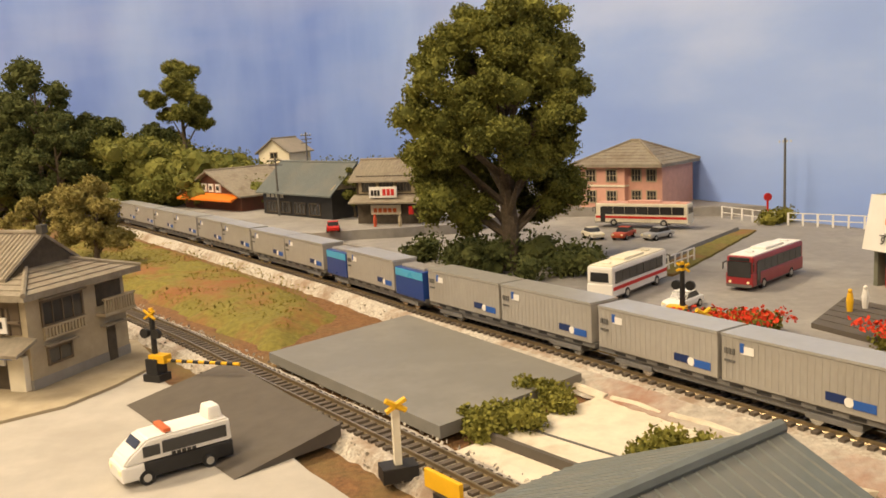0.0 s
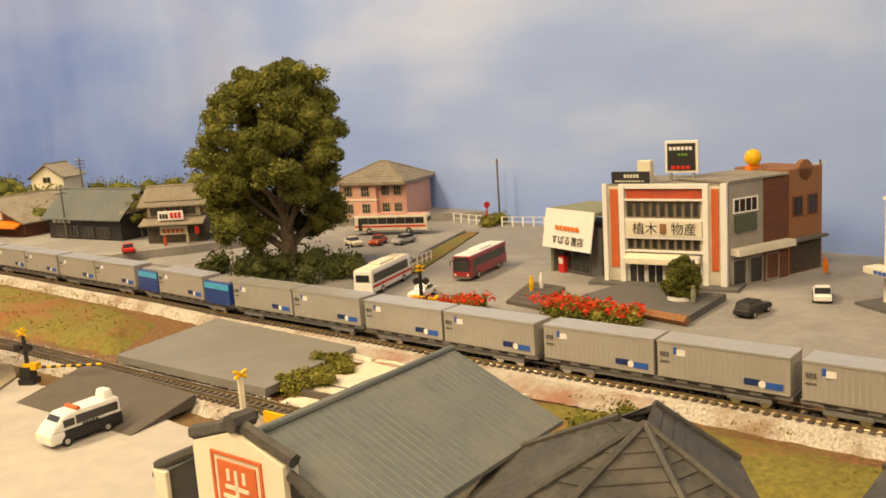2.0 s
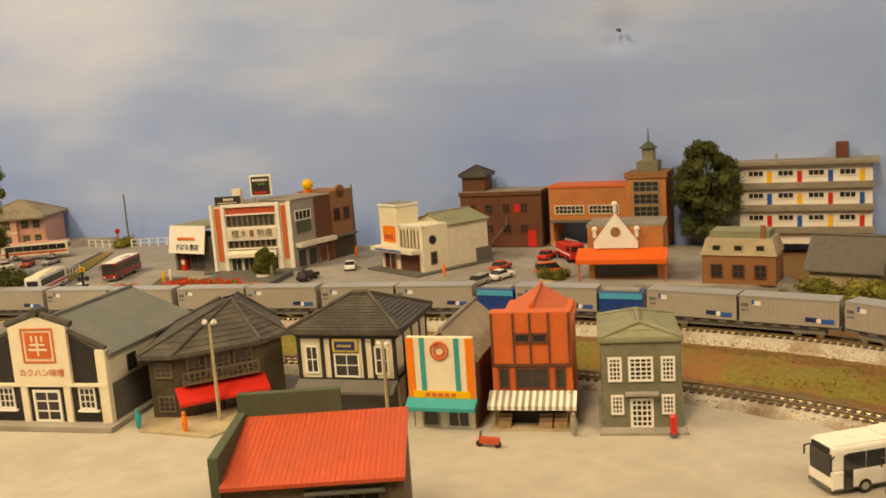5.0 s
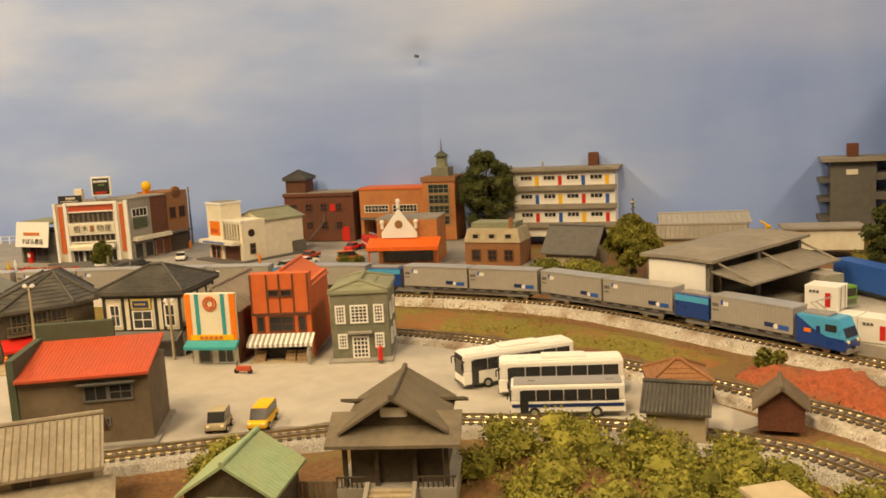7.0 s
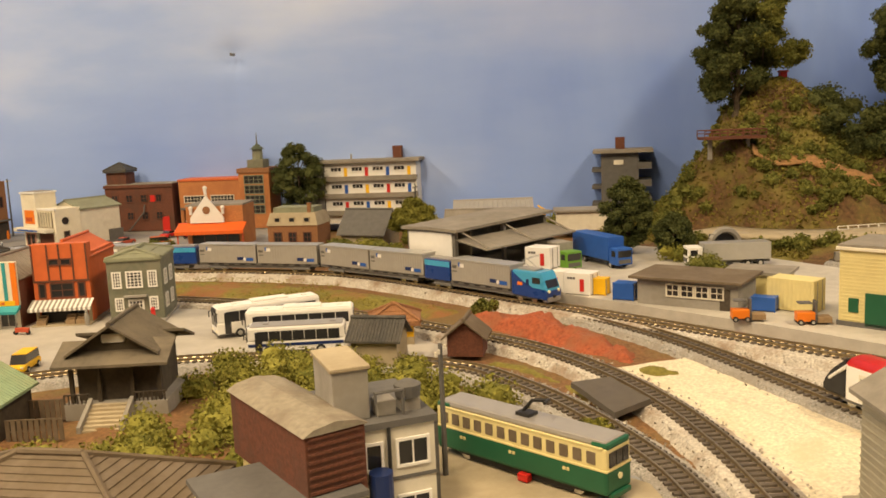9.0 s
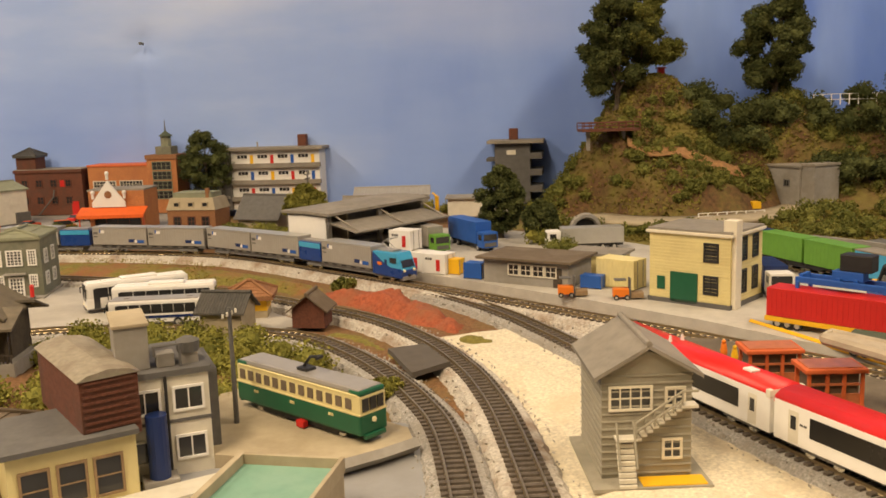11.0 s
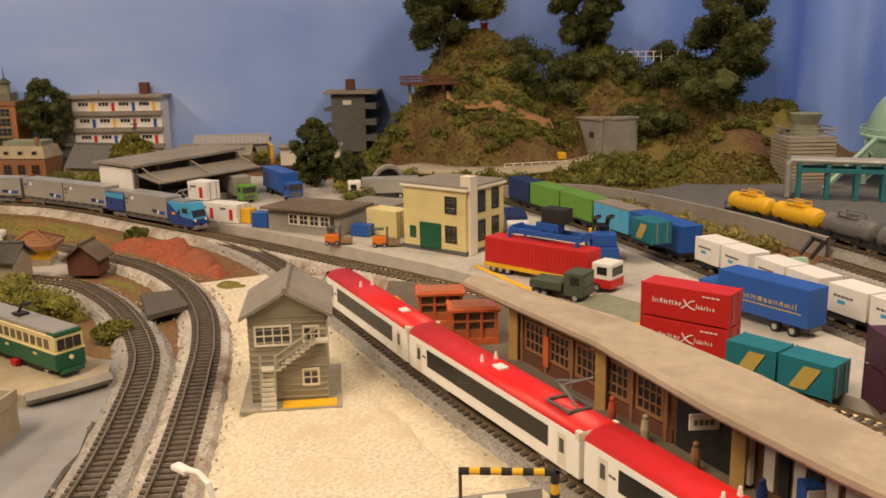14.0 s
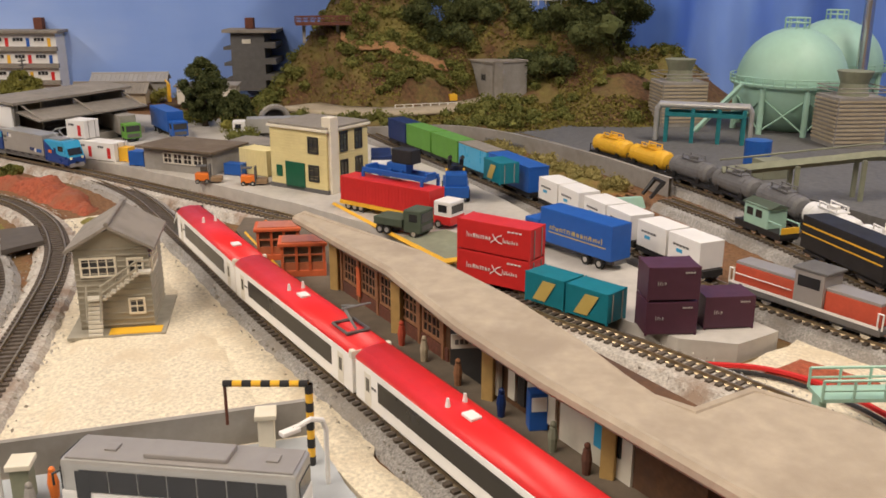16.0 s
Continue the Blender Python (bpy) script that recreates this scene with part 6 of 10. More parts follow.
# large brown roof close to the camera, mint flat roof, weathered house at the platform end
b, w = site("brown_roofed_house", (-1.2, -36.6), (3.0, -45.0), 0.3, "house with a broad brown ribbed roof", "house")
part("wall", bx(0, w, 0, 6, 0, 1.5), M["tanwall"], b)
hip_roof(b, -0.7, w + 0.7, -0.7, 6.7, 1.5, 3.3, 2.6, M["brownwall"], 12)
b, w = site("mint_flat_shop", (3.4, -57.25), (5.0, -60.95), 0.3, "cream walled shop with a mint green flat roof", "shop")
D = 7.0
M["mint_felt"] = mat("mint_flat_roof", (0.17, 0.33, 0.25), 0.75, 0.08, 0.8, 0.1, second=(0.21, 0.36, 0.28), second_size=3)
part("wall", bx(0, w, 0, D, 0, 1.4), M["tanwall"], b)
for q in ((-0.06, 0.2, -0.06, D + 0.06), (w - 0.1, w + 0.06, -0.06, D + 0.06), (0.2, w - 0.1, D - 0.14, D + 0.06), (0.2, w - 0.1, -0.06, 0.12)):
    part("parapet", bx(*q, 1.4, 2.0, 0.03), M["tanwall"], b)
part("roof", bx(0.2, w - 0.1, 0.12, D - 0.14, 1.4, 1.6), M["mint_felt"], b, "mint green flat roof")

# brown plaster house at the crossing
b, w = site("crossing_house", (-22.6, 50.0), (-13.9, 47.3), 0.3, "brown plaster town house with tiled roofs", "house")
D = 6.6
turn_ = math.atan2(-2.7, 8.7)
local = lambda x, y: ((x + 22.6) * math.cos(turn_) + (y - 50.0) * math.sin(turn_), -(x + 22.6) * math.sin(turn_) + (y - 50.0) * math.cos(turn_))
kerb_line = [local(*p) for p in ((-24, 44.5), (-17.5, 42.6), (-13.3, 43.2), (-11.4, 45.0), (-10.3, 47.9), (-9.8, 50.4), (-10.6, 53.0), (-12.6, 56.2), (-24, 60))]
part("pavement_slab", prism(B(), kerb_line, 0, 0.14), M["tanwall"], b, "curved pale pavement")
part("wall", bx(0, w, 0, D, 0.1, 4.8, 0.02), M["tanwall"], b)
part("base_band", bx(-0.02, w + 0.03, -0.03, D + 0.02, 0.12, 0.62), M["greywall"], b, "grey base band")
hip_roof(b, -0.6, w + 0.7, -0.7, D + 0.6, 4.7, 5.9, 3.4, M["tanroof"], 8)
part("gable", profile(B(), [(0.7, 5.1), (5.5, 5.1), (3.1, 6.9)], 0.4, w - 1.5), M["darkwood"], b, "dark gable end")
gable_roof(b, w - 2.2, 4.4, 5.55, 7.05, M["tanroof"], 0.45, "x", 0.16, 0.28, name="upper_roof", y0=0.9, x0=0.3)
part("ridge_tile", bx(w - 1.75, w - 1.35, 2.9, 3.3, 7.0, 7.45, 0.06), M["darkroof"], b)
# side facing the crossing
window(b, 0.9, 2.95, 2.6, 1.15, 4, 1, "brownwall", side=1, at=w)
part("window_hood", bx(w, w + 0.35, 0.8, 3.6, 4.22, 4.32, 0.02), M["tanroof"], b)
for k in range(13):
    part("slat", bx(w, w + 0.14, 0.92 + k * 0.21, 1.02 + k * 0.21, 2.35, 2.9), M["tanwall"], b)
part("slat_rail", bx(w, w + 0.18, 0.85, 3.62, 2.82, 2.92), M["tanwall"], b)
part("slat_rail", bx(w, w + 0.18, 0.85, 3.62, 2.3, 2.38), M["tanwall"], b)
window(b, 1.0, 1.1, 1.5, 0.75, 2, 1, "brownwall", side=1, at=w)
part("window_hood", bx(w, w + 0.35, 0.85, 2.75, 1.98, 2.08, 0.02), M["tanroof"], b)
part("side_door", bx(w - 0.02, w + 0.06, 5.0, 5.6, 0.14, 1.9), M["darkwood"], b, "dark side door")
part("door_hood", bx(w, w + 0.4, 4.6, 6.1, 2.0, 2.1, 0.02), M["tanroof"], b)
# flat dark panel standing in for the shaded recess behind the balcony
part("balcony_recess", bx(w - 0.02, w + 0.05, 4.5, 6.3, 3.1, 4.2), M["darkwood"], b)
part("balcony", bx(w, w + 0.6, 4.4, D + 0.1, 2.6, 2.75), M["tanwall"], b)
for k in range(12):
    part("balcony_slat", bx(w + 0.5, w + 0.58, 4.45 + k * 0.19, 4.54 + k * 0.19, 2.75, 3.4), M["tanwall"], b)
part("balcony_rail", bx(w + 0.46, w + 0.62, 4.4, D + 0.1, 3.4, 3.5), M["tanwall"], b)
# shop front
part("lattice_panel", bx(4.6, w - 0.35, -0.06, 0.02, 2.75, 4.35), M["brownwall"], b, "brown lattice window front")
for k in range(11):
    part("lattice_bar", bx(4.7 + k * 0.34, 4.8 + k * 0.34, -0.2, -0.05, 2.75, 4.0), M["brownwall"], b)
part("lattice_rail", bx(4.5, w - 0.3, -0.22, -0.04, 3.3, 3.42), M["brownwall"], b)
part("shop_sign", bx(w - 1.7, w - 0.95, -0.28, -0.22, 2.85, 3.6), M["white"], b, "white square sign")
bars(b, w - 1.5, -0.3, 3.1, 0.36, 0.3, 2, M["black"])
lr = B()
profile(lr, [(-1.3, 2.15), (0, 2.65), (0, 2.5), (-1.3, 2.0)], 0.5, w + 0.5)
part("lower_roof", lr, M["tanroof"], b)
part("blue_fascia", bx(3.0, w - 0.2, -0.95, -0.85, 1.85, 2.05), M["blue"], b, "blue fascia board")
part("name_sign", bx(w - 3.0, w - 1.1, -0.5, -0.4, 1.4, 1.85), M["white"], b)
bars(b, w - 2.7, -0.52, 1.52, 1.3, 0.2, 4, M["black"])
part("pier", bx(w - 1.1, w - 0.15, -0.35, 0, 0.14, 1.8, 0.03), M["cream"], b)
part("shop_door", bx(w - 3.0, w - 1.2, -0.1, 0.02, 0.14, 1.4), M["darkwood"], b, "dark sliding door")

# ---- back-left of the town ----
sheet("pavement_6", [(-60, 135), (-30, 108), (-20, 97), (-9, 88), (5, 90), (12, 100), (34, 93), (30, 105), (10, 140), (-40, 190)], -0.2, 1.9, M["town_road"], "raised rear street of the town", "street", seed=9)
b, w = site("pink_school", (16.6, 99.5), (20.6, 96.6), 1.9, "pink two-storey hall with a hipped tile roof", "hall")
part("wall", bx(0, w, 0, 7, 0, 4.3), M["pink"], b)
part("wing", bx(w - 0.5, w + 3.6, 0.8, 8, 0, 4.3), M["pink"], b)
for z in (2.1, 4.0):
    part("band", bx(-0.1, w + 0.1, -0.1, 7, z, z + 0.18), M["cream"], b)
hip_roof(b, -0.7, w + 4.2, -0.6, 8.5, 4.3, 6.4, 1.0, M["tanroof"], 8)
for k in range(2):
    for z in (0.5, 2.6):
        window(b, 0.7 + k * 2.3, z, 1.1, 1.2, 3, 2, "tanwall")
        window(b, w + 0.4 + k * 1.6, z, 1.0, 1.2, 3, 2, "tanwall", y=0.8)
part("annex", bx(-3.6, 0, 1, 6, 0, 2.4), M["pink"], b)
window(b, -2.8, 0.6, 1.6, 1.2, 3, 2, "tanwall", y=1.0)

b, w = site("tea_house", (-5.4, 93.5), (0.8, 91.5), 1.9, "brown two-storey teahouse with signboards", "shop")
part("wall", bx(0, w, 0, 5, 0, 4.6), M["darkwood"], b)
part("upper_front", bx(0.3, w - 0.3, -0.1, 0.05, 2.9, 4.4), M["tanwall"], b)
gable_roof(b, w, 5, 4.5, 6.0, M["tanroof"], 0.6, "x", 0.14, 0.3)
lr = B()
profile(lr, [(-1.4, 2.2), (0, 2.8), (0, 2.65), (-1.4, 2.05)], -0.3, w + 0.3)
part("lower_roof", lr, M["tanroof"], b)
for k in range(3):
    window(b, 0.7 + k * 1.8, 3.1, 1.4, 1.1, 4, 1, "darkwood", y=-0.1)
part("sign", bx(1.8, 4.6, -1.0, -0.8, 2.6, 3.6), M["white"], b)
bars(b, 3.2, -1.02, 2.8, 1.3, 0.6, 3, M["red"])
bars(b, 2.0, -1.02, 2.8, 1.0, 0.5, 3, M["black"])
part("curtain", bx(1.5, 4.6, -0.2, -0.1, 0.9, 1.8), M["cream"], b, "cream shop curtain")
bars(b, 1.8, -0.22, 1.1, 2.5, 0.4, 5, M["redorange"])
part("lantern", cyl(B(), (w - 0.6, -0.8, 1.0), (w - 0.6, -0.8, 1.8), 0.25, 10), M["red"], b, "red paper lantern")

b, w = site("dark_shop_house", (-18.0, 107.0), (-8.6, 97.6), 1.9, "dark shop house with a broad grey roof", "house")
part("wall", bx(0, w, 0, 6, 0, 3.0), M["black"], b)
gable_roof(b, w, 6, 3.0, 5.6, M["slate"], 0.6, "x", 0.15, 0.35)
part("gable_end", gable_wall(6, 0.1, 2.2, -0.1, 0.05), M["tanwall"], b).matrix_basis = pose(w * CM, 0, 3.0 * CM, 0, 0, 90)
bars(b, 1.0, -0.12, 1.9, 3.6, 0.5, 4, M["offwhite"])
for k in range(4):
    window(b, 0.8 + k * 2.8, 0.3, 2.0, 1.2, 3, 1, "darkwood")

b, w = site("red_fronted_inn", (-34.0, 121.5), (-21.4, 110.0), 1.9, "brown gabled inn with white square signs", "inn")
part("wall", gable_wall(w - 4, 2.0, 4.4, 0, 10, 4), M["brickdark"], b)
gable_roof(b, w - 4, 10.5, 2.1, 4.7, M["tanroof"], 0.7, "y", 0.2, 0.0, x0=4)
for k in range(4):
    part("sign", bx(7.0 + k * 1.6, 8.1 + k * 1.6, -0.15, 0.0, 2.1, 3.1), M["white"], b)
    bars(b, 7.2 + k * 1.6, -0.17, 2.35, 0.7, 0.5, 2, M["black"], "sign_mark")
lr = B()
profile(lr, [(-1.4, 1.4), (0, 2.0), (0, 1.8), (-1.4, 1.2)], 4.5, w)
part("awning", lr, M["orange"], b, "orange awning")

b, w = site("white_storehouse", (-24.5, 131.5), (-16.5, 128.0), 4.0, "white plaster storehouse with grey gable roof", "storehouse")
part("wall", gable_wall(5.2, 4.0, 5.6, 0, 5), M["cream"], b)
gable_roof(b, 5.2, 5, 4.0, 5.7, M["greyroof"], 0.4, "y", 0.15, 0.4)
window(b, 2.0, 3.0, 1.2, 0.8, 2, 1, "tanwall")
part("lean_to", bx(0.4, 3.6, -1.6, 0, 0, 2.2), M["tanwall"], b)

# low stores behind the goods shed
b, w = site("long_store", (78.5, -2.5), (84.0, -10.5), 0.7, "long low store with a pale sheet roof", "shed")
part("wall", bx(0, w, 0, 4, 0, 2.6), M["greywall"], b)
gable_roof(b, w, 4, 2.6, 3.4, M["container"], 0.3, "x", 0.12, 0.6)
b, w = site("tan_store", (72.5, -5.5), (77.0, -13.5), 1.0, "low tan store with a faded sheet roof", "shed")
part("wall", bx(0, w, 0, 3, 0, 1.7), M["tanwall"], b)
gable_roof(b, w, 3, 1.7, 2.7, M["greyroof"], 0.3, "x", 0.12, 0.5)
b, w = site("stone_store", (79.0, -17.0), (83.0, -23.5), 1.0, "pale flat-roofed store near the dark flats", "shed")
part("wall", bx(0, w, 0, 3.5, 0, 2.2), M["offwhite"], b)
part("roof", bx(-0.3, w + 0.3, -0.3, 3.8, 2.2, 2.45, 0.04), M["greywall"], b)
jc = thing("jib_crane", 80.4, -14.4, 1.0, 60, "thin yellow crane standing among the stores", "crane")
part("mast", bx(-0.2, 0.2, -0.2, 0.2, 0, 2.4), M["yellow"], jc)
part("jib", tube(B(), [(-0.5, 0, 2.3), (1.3, 0, 2.7)], 0.12, 5), M["yellow"], jc)
for q in ((58.2, 25.6, -118), (60.6, 20.8, -118)):
    t = thing("fire_engine", q[0], q[1], 1.05, q[2], "red fire engine parked before the fire station", "fire engine", "fire engines")
    part("cab", bx(1.0, 2.5, -0.75, 0.75, 0.35, 1.9, 0.1), M["red"], t)
    part("body", bx(-2.5, 0.95, -0.75, 0.75, 0.35, 1.6, 0.05), M["red"], t)
    part("ladder", tube(B(), [(-2.4, 0.3, 1.8), (2.0, 0.3, 2.05)], 0.1, 5), M["silver"], t, "silver roof ladder")
    part("windscreen", bx(2.42, 2.53, -0.62, 0.62, 1.15, 1.7), M["glass"], t)
    for s in (-1, 1):
        part("side_window", bx(1.3, 2.2, s * 0.75 - 0.02, s * 0.75 + 0.02, 1.15, 1.7), M["glass"], t)
        part("white_band", bx(-2.45, 2.4, s * 0.76 - 0.01, s * 0.76 + 0.02, 0.75, 0.9), M["white"], t)
        for x in (-1.5, 1.6):
            part("wheel", cyl(B(), (x, s * 0.55, 0.35), (x, s * 0.78, 0.35), 0.35, 14), M["tyre"], t)


# ---- road vehicles ----
def wheels(parent, xs, half, r, tyre="tyre", rim="silver", z=None):
    for x in xs:
        for s in (-1, 1):
            wv = part("wheel", cyl(B(), (0, -0.13, 0), (0, 0.13, 0), r, 14), M[tyre], parent)
            wv.matrix_basis = pose(x * CM, s * half * CM, (r if z is None else z) * CM)
            part("rim", cyl(B(), (0, -0.15, 0), (0, 0.15, 0), r * 0.55, 10), M[rim], wv)


def axis(name, rear, front, z, label, category, group=""):
    dx, dy = front[0] - rear[0], front[1] - rear[1]
    t = thing(name, (front[0] + rear[0]) / 2, (front[1] + rear[1]) / 2, z, math.degrees(math.atan2(dy, dx)), label, category, group)
    return t, math.hypot(dx, dy)


def bus(rear, front, z, label, low, top, roof, stripe=None, length=None, flip=1, pod=True, height=2.05):
    t, L = axis("bus", rear, front, z, label, "bus", "buses")
    L = length or L
    h, wd = L / 2, 0.82
    part("body", bx(-h, h, -wd, wd, 0.28, height * 0.52, 0.08), M[low], t)
    part("upper_body", bx(-h + 0.02, h - 0.05, -wd + 0.01, wd - 0.01, height * 0.5, height, 0.14), M[top], t)
    part("roof", bx(-h + 0.15, h - 0.2, -wd + 0.1, wd - 0.1, height - 0.02, height + 0.06, 0.03), M[roof], t)
    if pod:
        part("air_conditioner", bx(-h * 0.4, h * 0.3, -0.5, 0.5, height + 0.04, height + 0.22, 0.06), M[roof], t)
    n = 7
    for s in (-1, 1):
        for k in range(n):
            x = -h + 0.35 + k * (L - 1.0) / n
            part("window", bx(x, x + (L - 1.0) / n - 0.05, s * wd - 0.02, s * wd + 0.02, height * 0.53, height * 0.86), M["glass"], t)
        if stripe:
            part("stripe", bx(-h + 0.1, h - 0.1, s * (wd + 0.005) - 0.015, s * (wd + 0.005) + 0.015, height * 0.34, height * 0.44), M[stripe], t, stripe + " side stripe")
        part("door", bx(h - 1.0, h - 0.55, s * wd - 0.025, s * wd + 0.025, 0.35, height * 0.84), M["glass"], t) if s == flip else None
    part("windscreen", bx(h - 0.1, h + 0.02, -wd + 0.1, wd - 0.1, height * 0.4, height * 0.86, 0.03), M["glass"], t)
    part("rear_window", bx(-h - 0.015, -h + 0.05, -wd + 0.25, wd - 0.25, height * 0.58, height * 0.84), M["glass"], t)
    part("route_box", bx(h - 0.16, h + 0.025, -wd + 0.22, wd - 0.22, height * 0.88, height * 0.97, 0.02), M["black"], t, "black route display")
    for s in (-1, 1):
        part("mirror", tube(B(), [(h - 0.1, s * wd, height * 0.84), (h + 0.14, s * (wd + 0.1), height * 0.8), (h + 0.14, s * (wd + 0.1), height * 0.62)], 0.04, 5), M["black"], t)
        part("skirt_line", bx(-h + 0.1, h - 0.1, s * wd - 0.012, s * wd + 0.012, 0.3, 0.36), M["darkgrey"], t)
    for x in (-h * 0.75, h * 0.62):
        part("roof_vent", bx(x - 0.2, x + 0.2, -0.22, 0.22, height + 0.05, height + 0.13, 0.03), M[roof], t)
    part("bumper", bx(h - 0.08, h + 0.04, -wd + 0.05, wd - 0.05, 0.25, 0.42), M["darkgrey"], t)
    for s in (-1, 1):
        part("headlight", cyl(B(), (h, s * 0.55, 0.55), (h + 0.03, s * 0.55, 0.55), 0.09, 8), M["lamp_on"], t)
    wheels(t, (-h * 0.5, h * 0.58), wd - 0.12, 0.32)
    return t


M["busred"] = mat("deep_red_coachwork", (0.3, 0.02, 0.025), 0.35, 0.06, 0.6, 0.0, coat=0.3)
bus((27.6, 67.2), (20.4, 58.9), 1.0, "deep red city bus with a white roof", "busred", "busred", "white", None, 7.2)
bus((12.4, 57.4), (18.6, 66.0), 1.0, "white country bus with a thin red stripe", "white", "white", "cream", "red", 7.2)
bus((24.9, 86.6), (17.2, 91.0), 1.2, "cream bus with pink roof edge and blue tail", "cream", "cream", "pink", "red", 8.6)
bus((33.4, -23.0), (26.4, -19.6), 0.3, "white touring coach with dark windows", "white", "white", "white", None, 7.6, pod=True, height=2.2)
bus((32.0, -28.0), (27.0, -22.4), 0.3, "white coach parked between two buses", "white", "white", "white", None, 7.4, height=2.15)
bus((28.7, -30.2), (24.7, -25.4), 0.3, "old white bus with navy blue band", "white", "white", "roofgrey", "navy", 6.3, pod=False, height=1.9)
bus((9.75, -84.4), (7.3, -77.0), 0.3, "grey-roofed silver and white bus beside the platform", "white", "silver", "roofgrey", None, 7.8, height=2.3)
bus((-17, 17), (-9, 16.0), 0.3, "white small bus parked on the square", "white", "white", "white", None, 5.5)


def car(x, y, z, turn, colour, label, kind="saloon", L=2.9):
    t = thing("car", x, y, z, turn, label, "car", "parked cars")
    h, wd = L / 2, 0.56
    bm = B()
    hi = 0.62
    profile(bm, [(-h, 0.22), (h, 0.22), (h, 0.5), (h - 0.12, 0.6), (h * 0.38, hi), (-h * 0.75, hi), (-h, 0.56)], -wd, wd)
    bmesh.ops.rotate(bm, verts=bm.verts, cent=(0, 0, 0), matrix=Matrix.Rotation(-math.pi / 2, 3, "Z"))
    bmesh.ops.bevel(bm, geom=list(bm.edges), offset=0.05, segments=1, affect="EDGES")
    part("body", bm, M[colour], t)
    cb = B()
    if kind == "van":
        prof = [(-h + 0.05, hi - 0.02), (h * 0.75, hi - 0.02), (h * 0.45, 1.15), (-h + 0.12, 1.15)]
    elif kind == "wagon":
        prof = [(-h + 0.1, hi - 0.02), (h * 0.4, hi - 0.02), (h * 0.1, 0.98), (-h + 0.3, 0.98)]
    else:
        prof = [(-h * 0.72, hi - 0.02), (h * 0.4, hi - 0.02), (h * 0.1, 0.94), (-h * 0.42, 0.94)]
    profile(cb, prof, -wd + 0.08, wd - 0.08)
    bmesh.ops.rotate(cb, verts=cb.verts, cent=(0, 0, 0), matrix=Matrix.Rotation(-math.pi / 2, 3, "Z"))
    part("cabin", cb, M["glass"], t, "dark glazed cabin")
    a, c = prof[3][0], prof[2][0]
    part("roof", bx(a + 0.02, c - 0.02, -wd + 0.1, wd - 0.1, prof[2][1] - 0.03, prof[2][1] + 0.04, 0.03), M[colour], t)
    wheels(t, (-h * 0.58, h * 0.6), wd - 0.08, 0.22)
    for s in (-1, 1):
        part("headlight", bx(h - 0.04, h + 0.03, s * 0.4 - 0.09, s * 0.4 + 0.09, 0.42, 0.54), M["lamp_on"], t)
    return t


for q in ((15.9, 83.4, -75, "cream", "small cream car in the car park", "saloon", 2.6), (18.4, 82.8, -120, "redroof", "dark red car in the car park", "saloon", 2.9),
          (21.0, 81.8, -140, "silver", "silver saloon in the car park", "saloon", 3.0), (17.6, 56.6, -130, "white", "white car waiting at the crossing", "saloon", 2.8),
          (26.6, 70.5, 40, "darkgrey", "dark car beside the red bus", "saloon", 2.9), (35.8, 41.2, 30, "black", "black estate car outside the store", "wagon", 3.0),
          (41.7, 42.4, 55, "white", "white sports car on the town street", "saloon", 2.9), (43.9, 23.8, -165, "silver", "silver estate car near the cinema", "wagon", 3.2),
          (47.3, 24.2, 10, "white", "white sedan beside the cinema", "saloon", 3.0), (50.3, 27.6, 20, "redroof", "dark red car behind the cinema", "saloon", 3.0),
          (57.2, 28.0, 20, "red", "red car outside the fire station", "saloon", 2.8), (51.6, 22.0, -30, "redorange", "red microbus in the restaurant yard", "van", 2.7),
          (45.2, 16.0, -160, "yellow", "yellow car behind the white fence", "saloon", 2.8), (-7.0, 88.5, 100, "red", "red car by the teahouse", "saloon", 2.8)):
    zc = 1.9 if q[1] > 87 and q[0] < 0 else 1.0
    car(q[0], q[1], zc, q[2], q[3], q[4], q[5], q[6])
car(4.0, 21.5, 0.3, 60, "white", "white car behind the miso store", "van", 2.8)
car(13.0, -13.8, 0.3, -135, "tanwall", "small tan car near the front track", "van", 1.8)
ye = car(15.0, -15.2, 0.3, -140, "yellow", "yellow machine truck beside the front track", "van", 2.6)

# police van
t, L = axis("police_van", (-2.35, 39.3), (-5.75, 36.5), 0.3, "white and black police van with red roof lamp", "van")
h, wd = 1.95, 0.72
bm = B()
profile(bm, [(-h, 0.75), (h - 0.05, 0.75), (h - 0.2, 1.0), (h * 0.52, 1.55), (-h + 0.05, 1.6)], -wd + 0.03, wd - 0.03)
bmesh.ops.rotate(bm, verts=bm.verts, cent=(0, 0, 0), matrix=Matrix.Rotation(-math.pi / 2, 3, "Z"))
bmesh.ops.bevel(bm, geom=list(bm.edges), offset=0.07, segments=2, affect="EDGES")
part("upper_body", bm, M["white"], t)
part("lower_body", bx(-h, h * 0.62, -wd, wd, 0.22, 0.78, 0.06), M["black"], t, "black lower body")
part("nose", bx(h * 0.6, h + 0.02, -wd, wd, 0.22, 0.78, 0.1), M["white"], t)
part("windscreen", profile(B(), [(-0.55, 0), (0.55, 0), (0.48, 0.62), (-0.48, 0.62)], -0.02, 0.02), M["glass"], t).matrix_basis = pose((h * 0.76 + 0.1) * CM, 0, 1.0 * CM, 0, -38, 0)
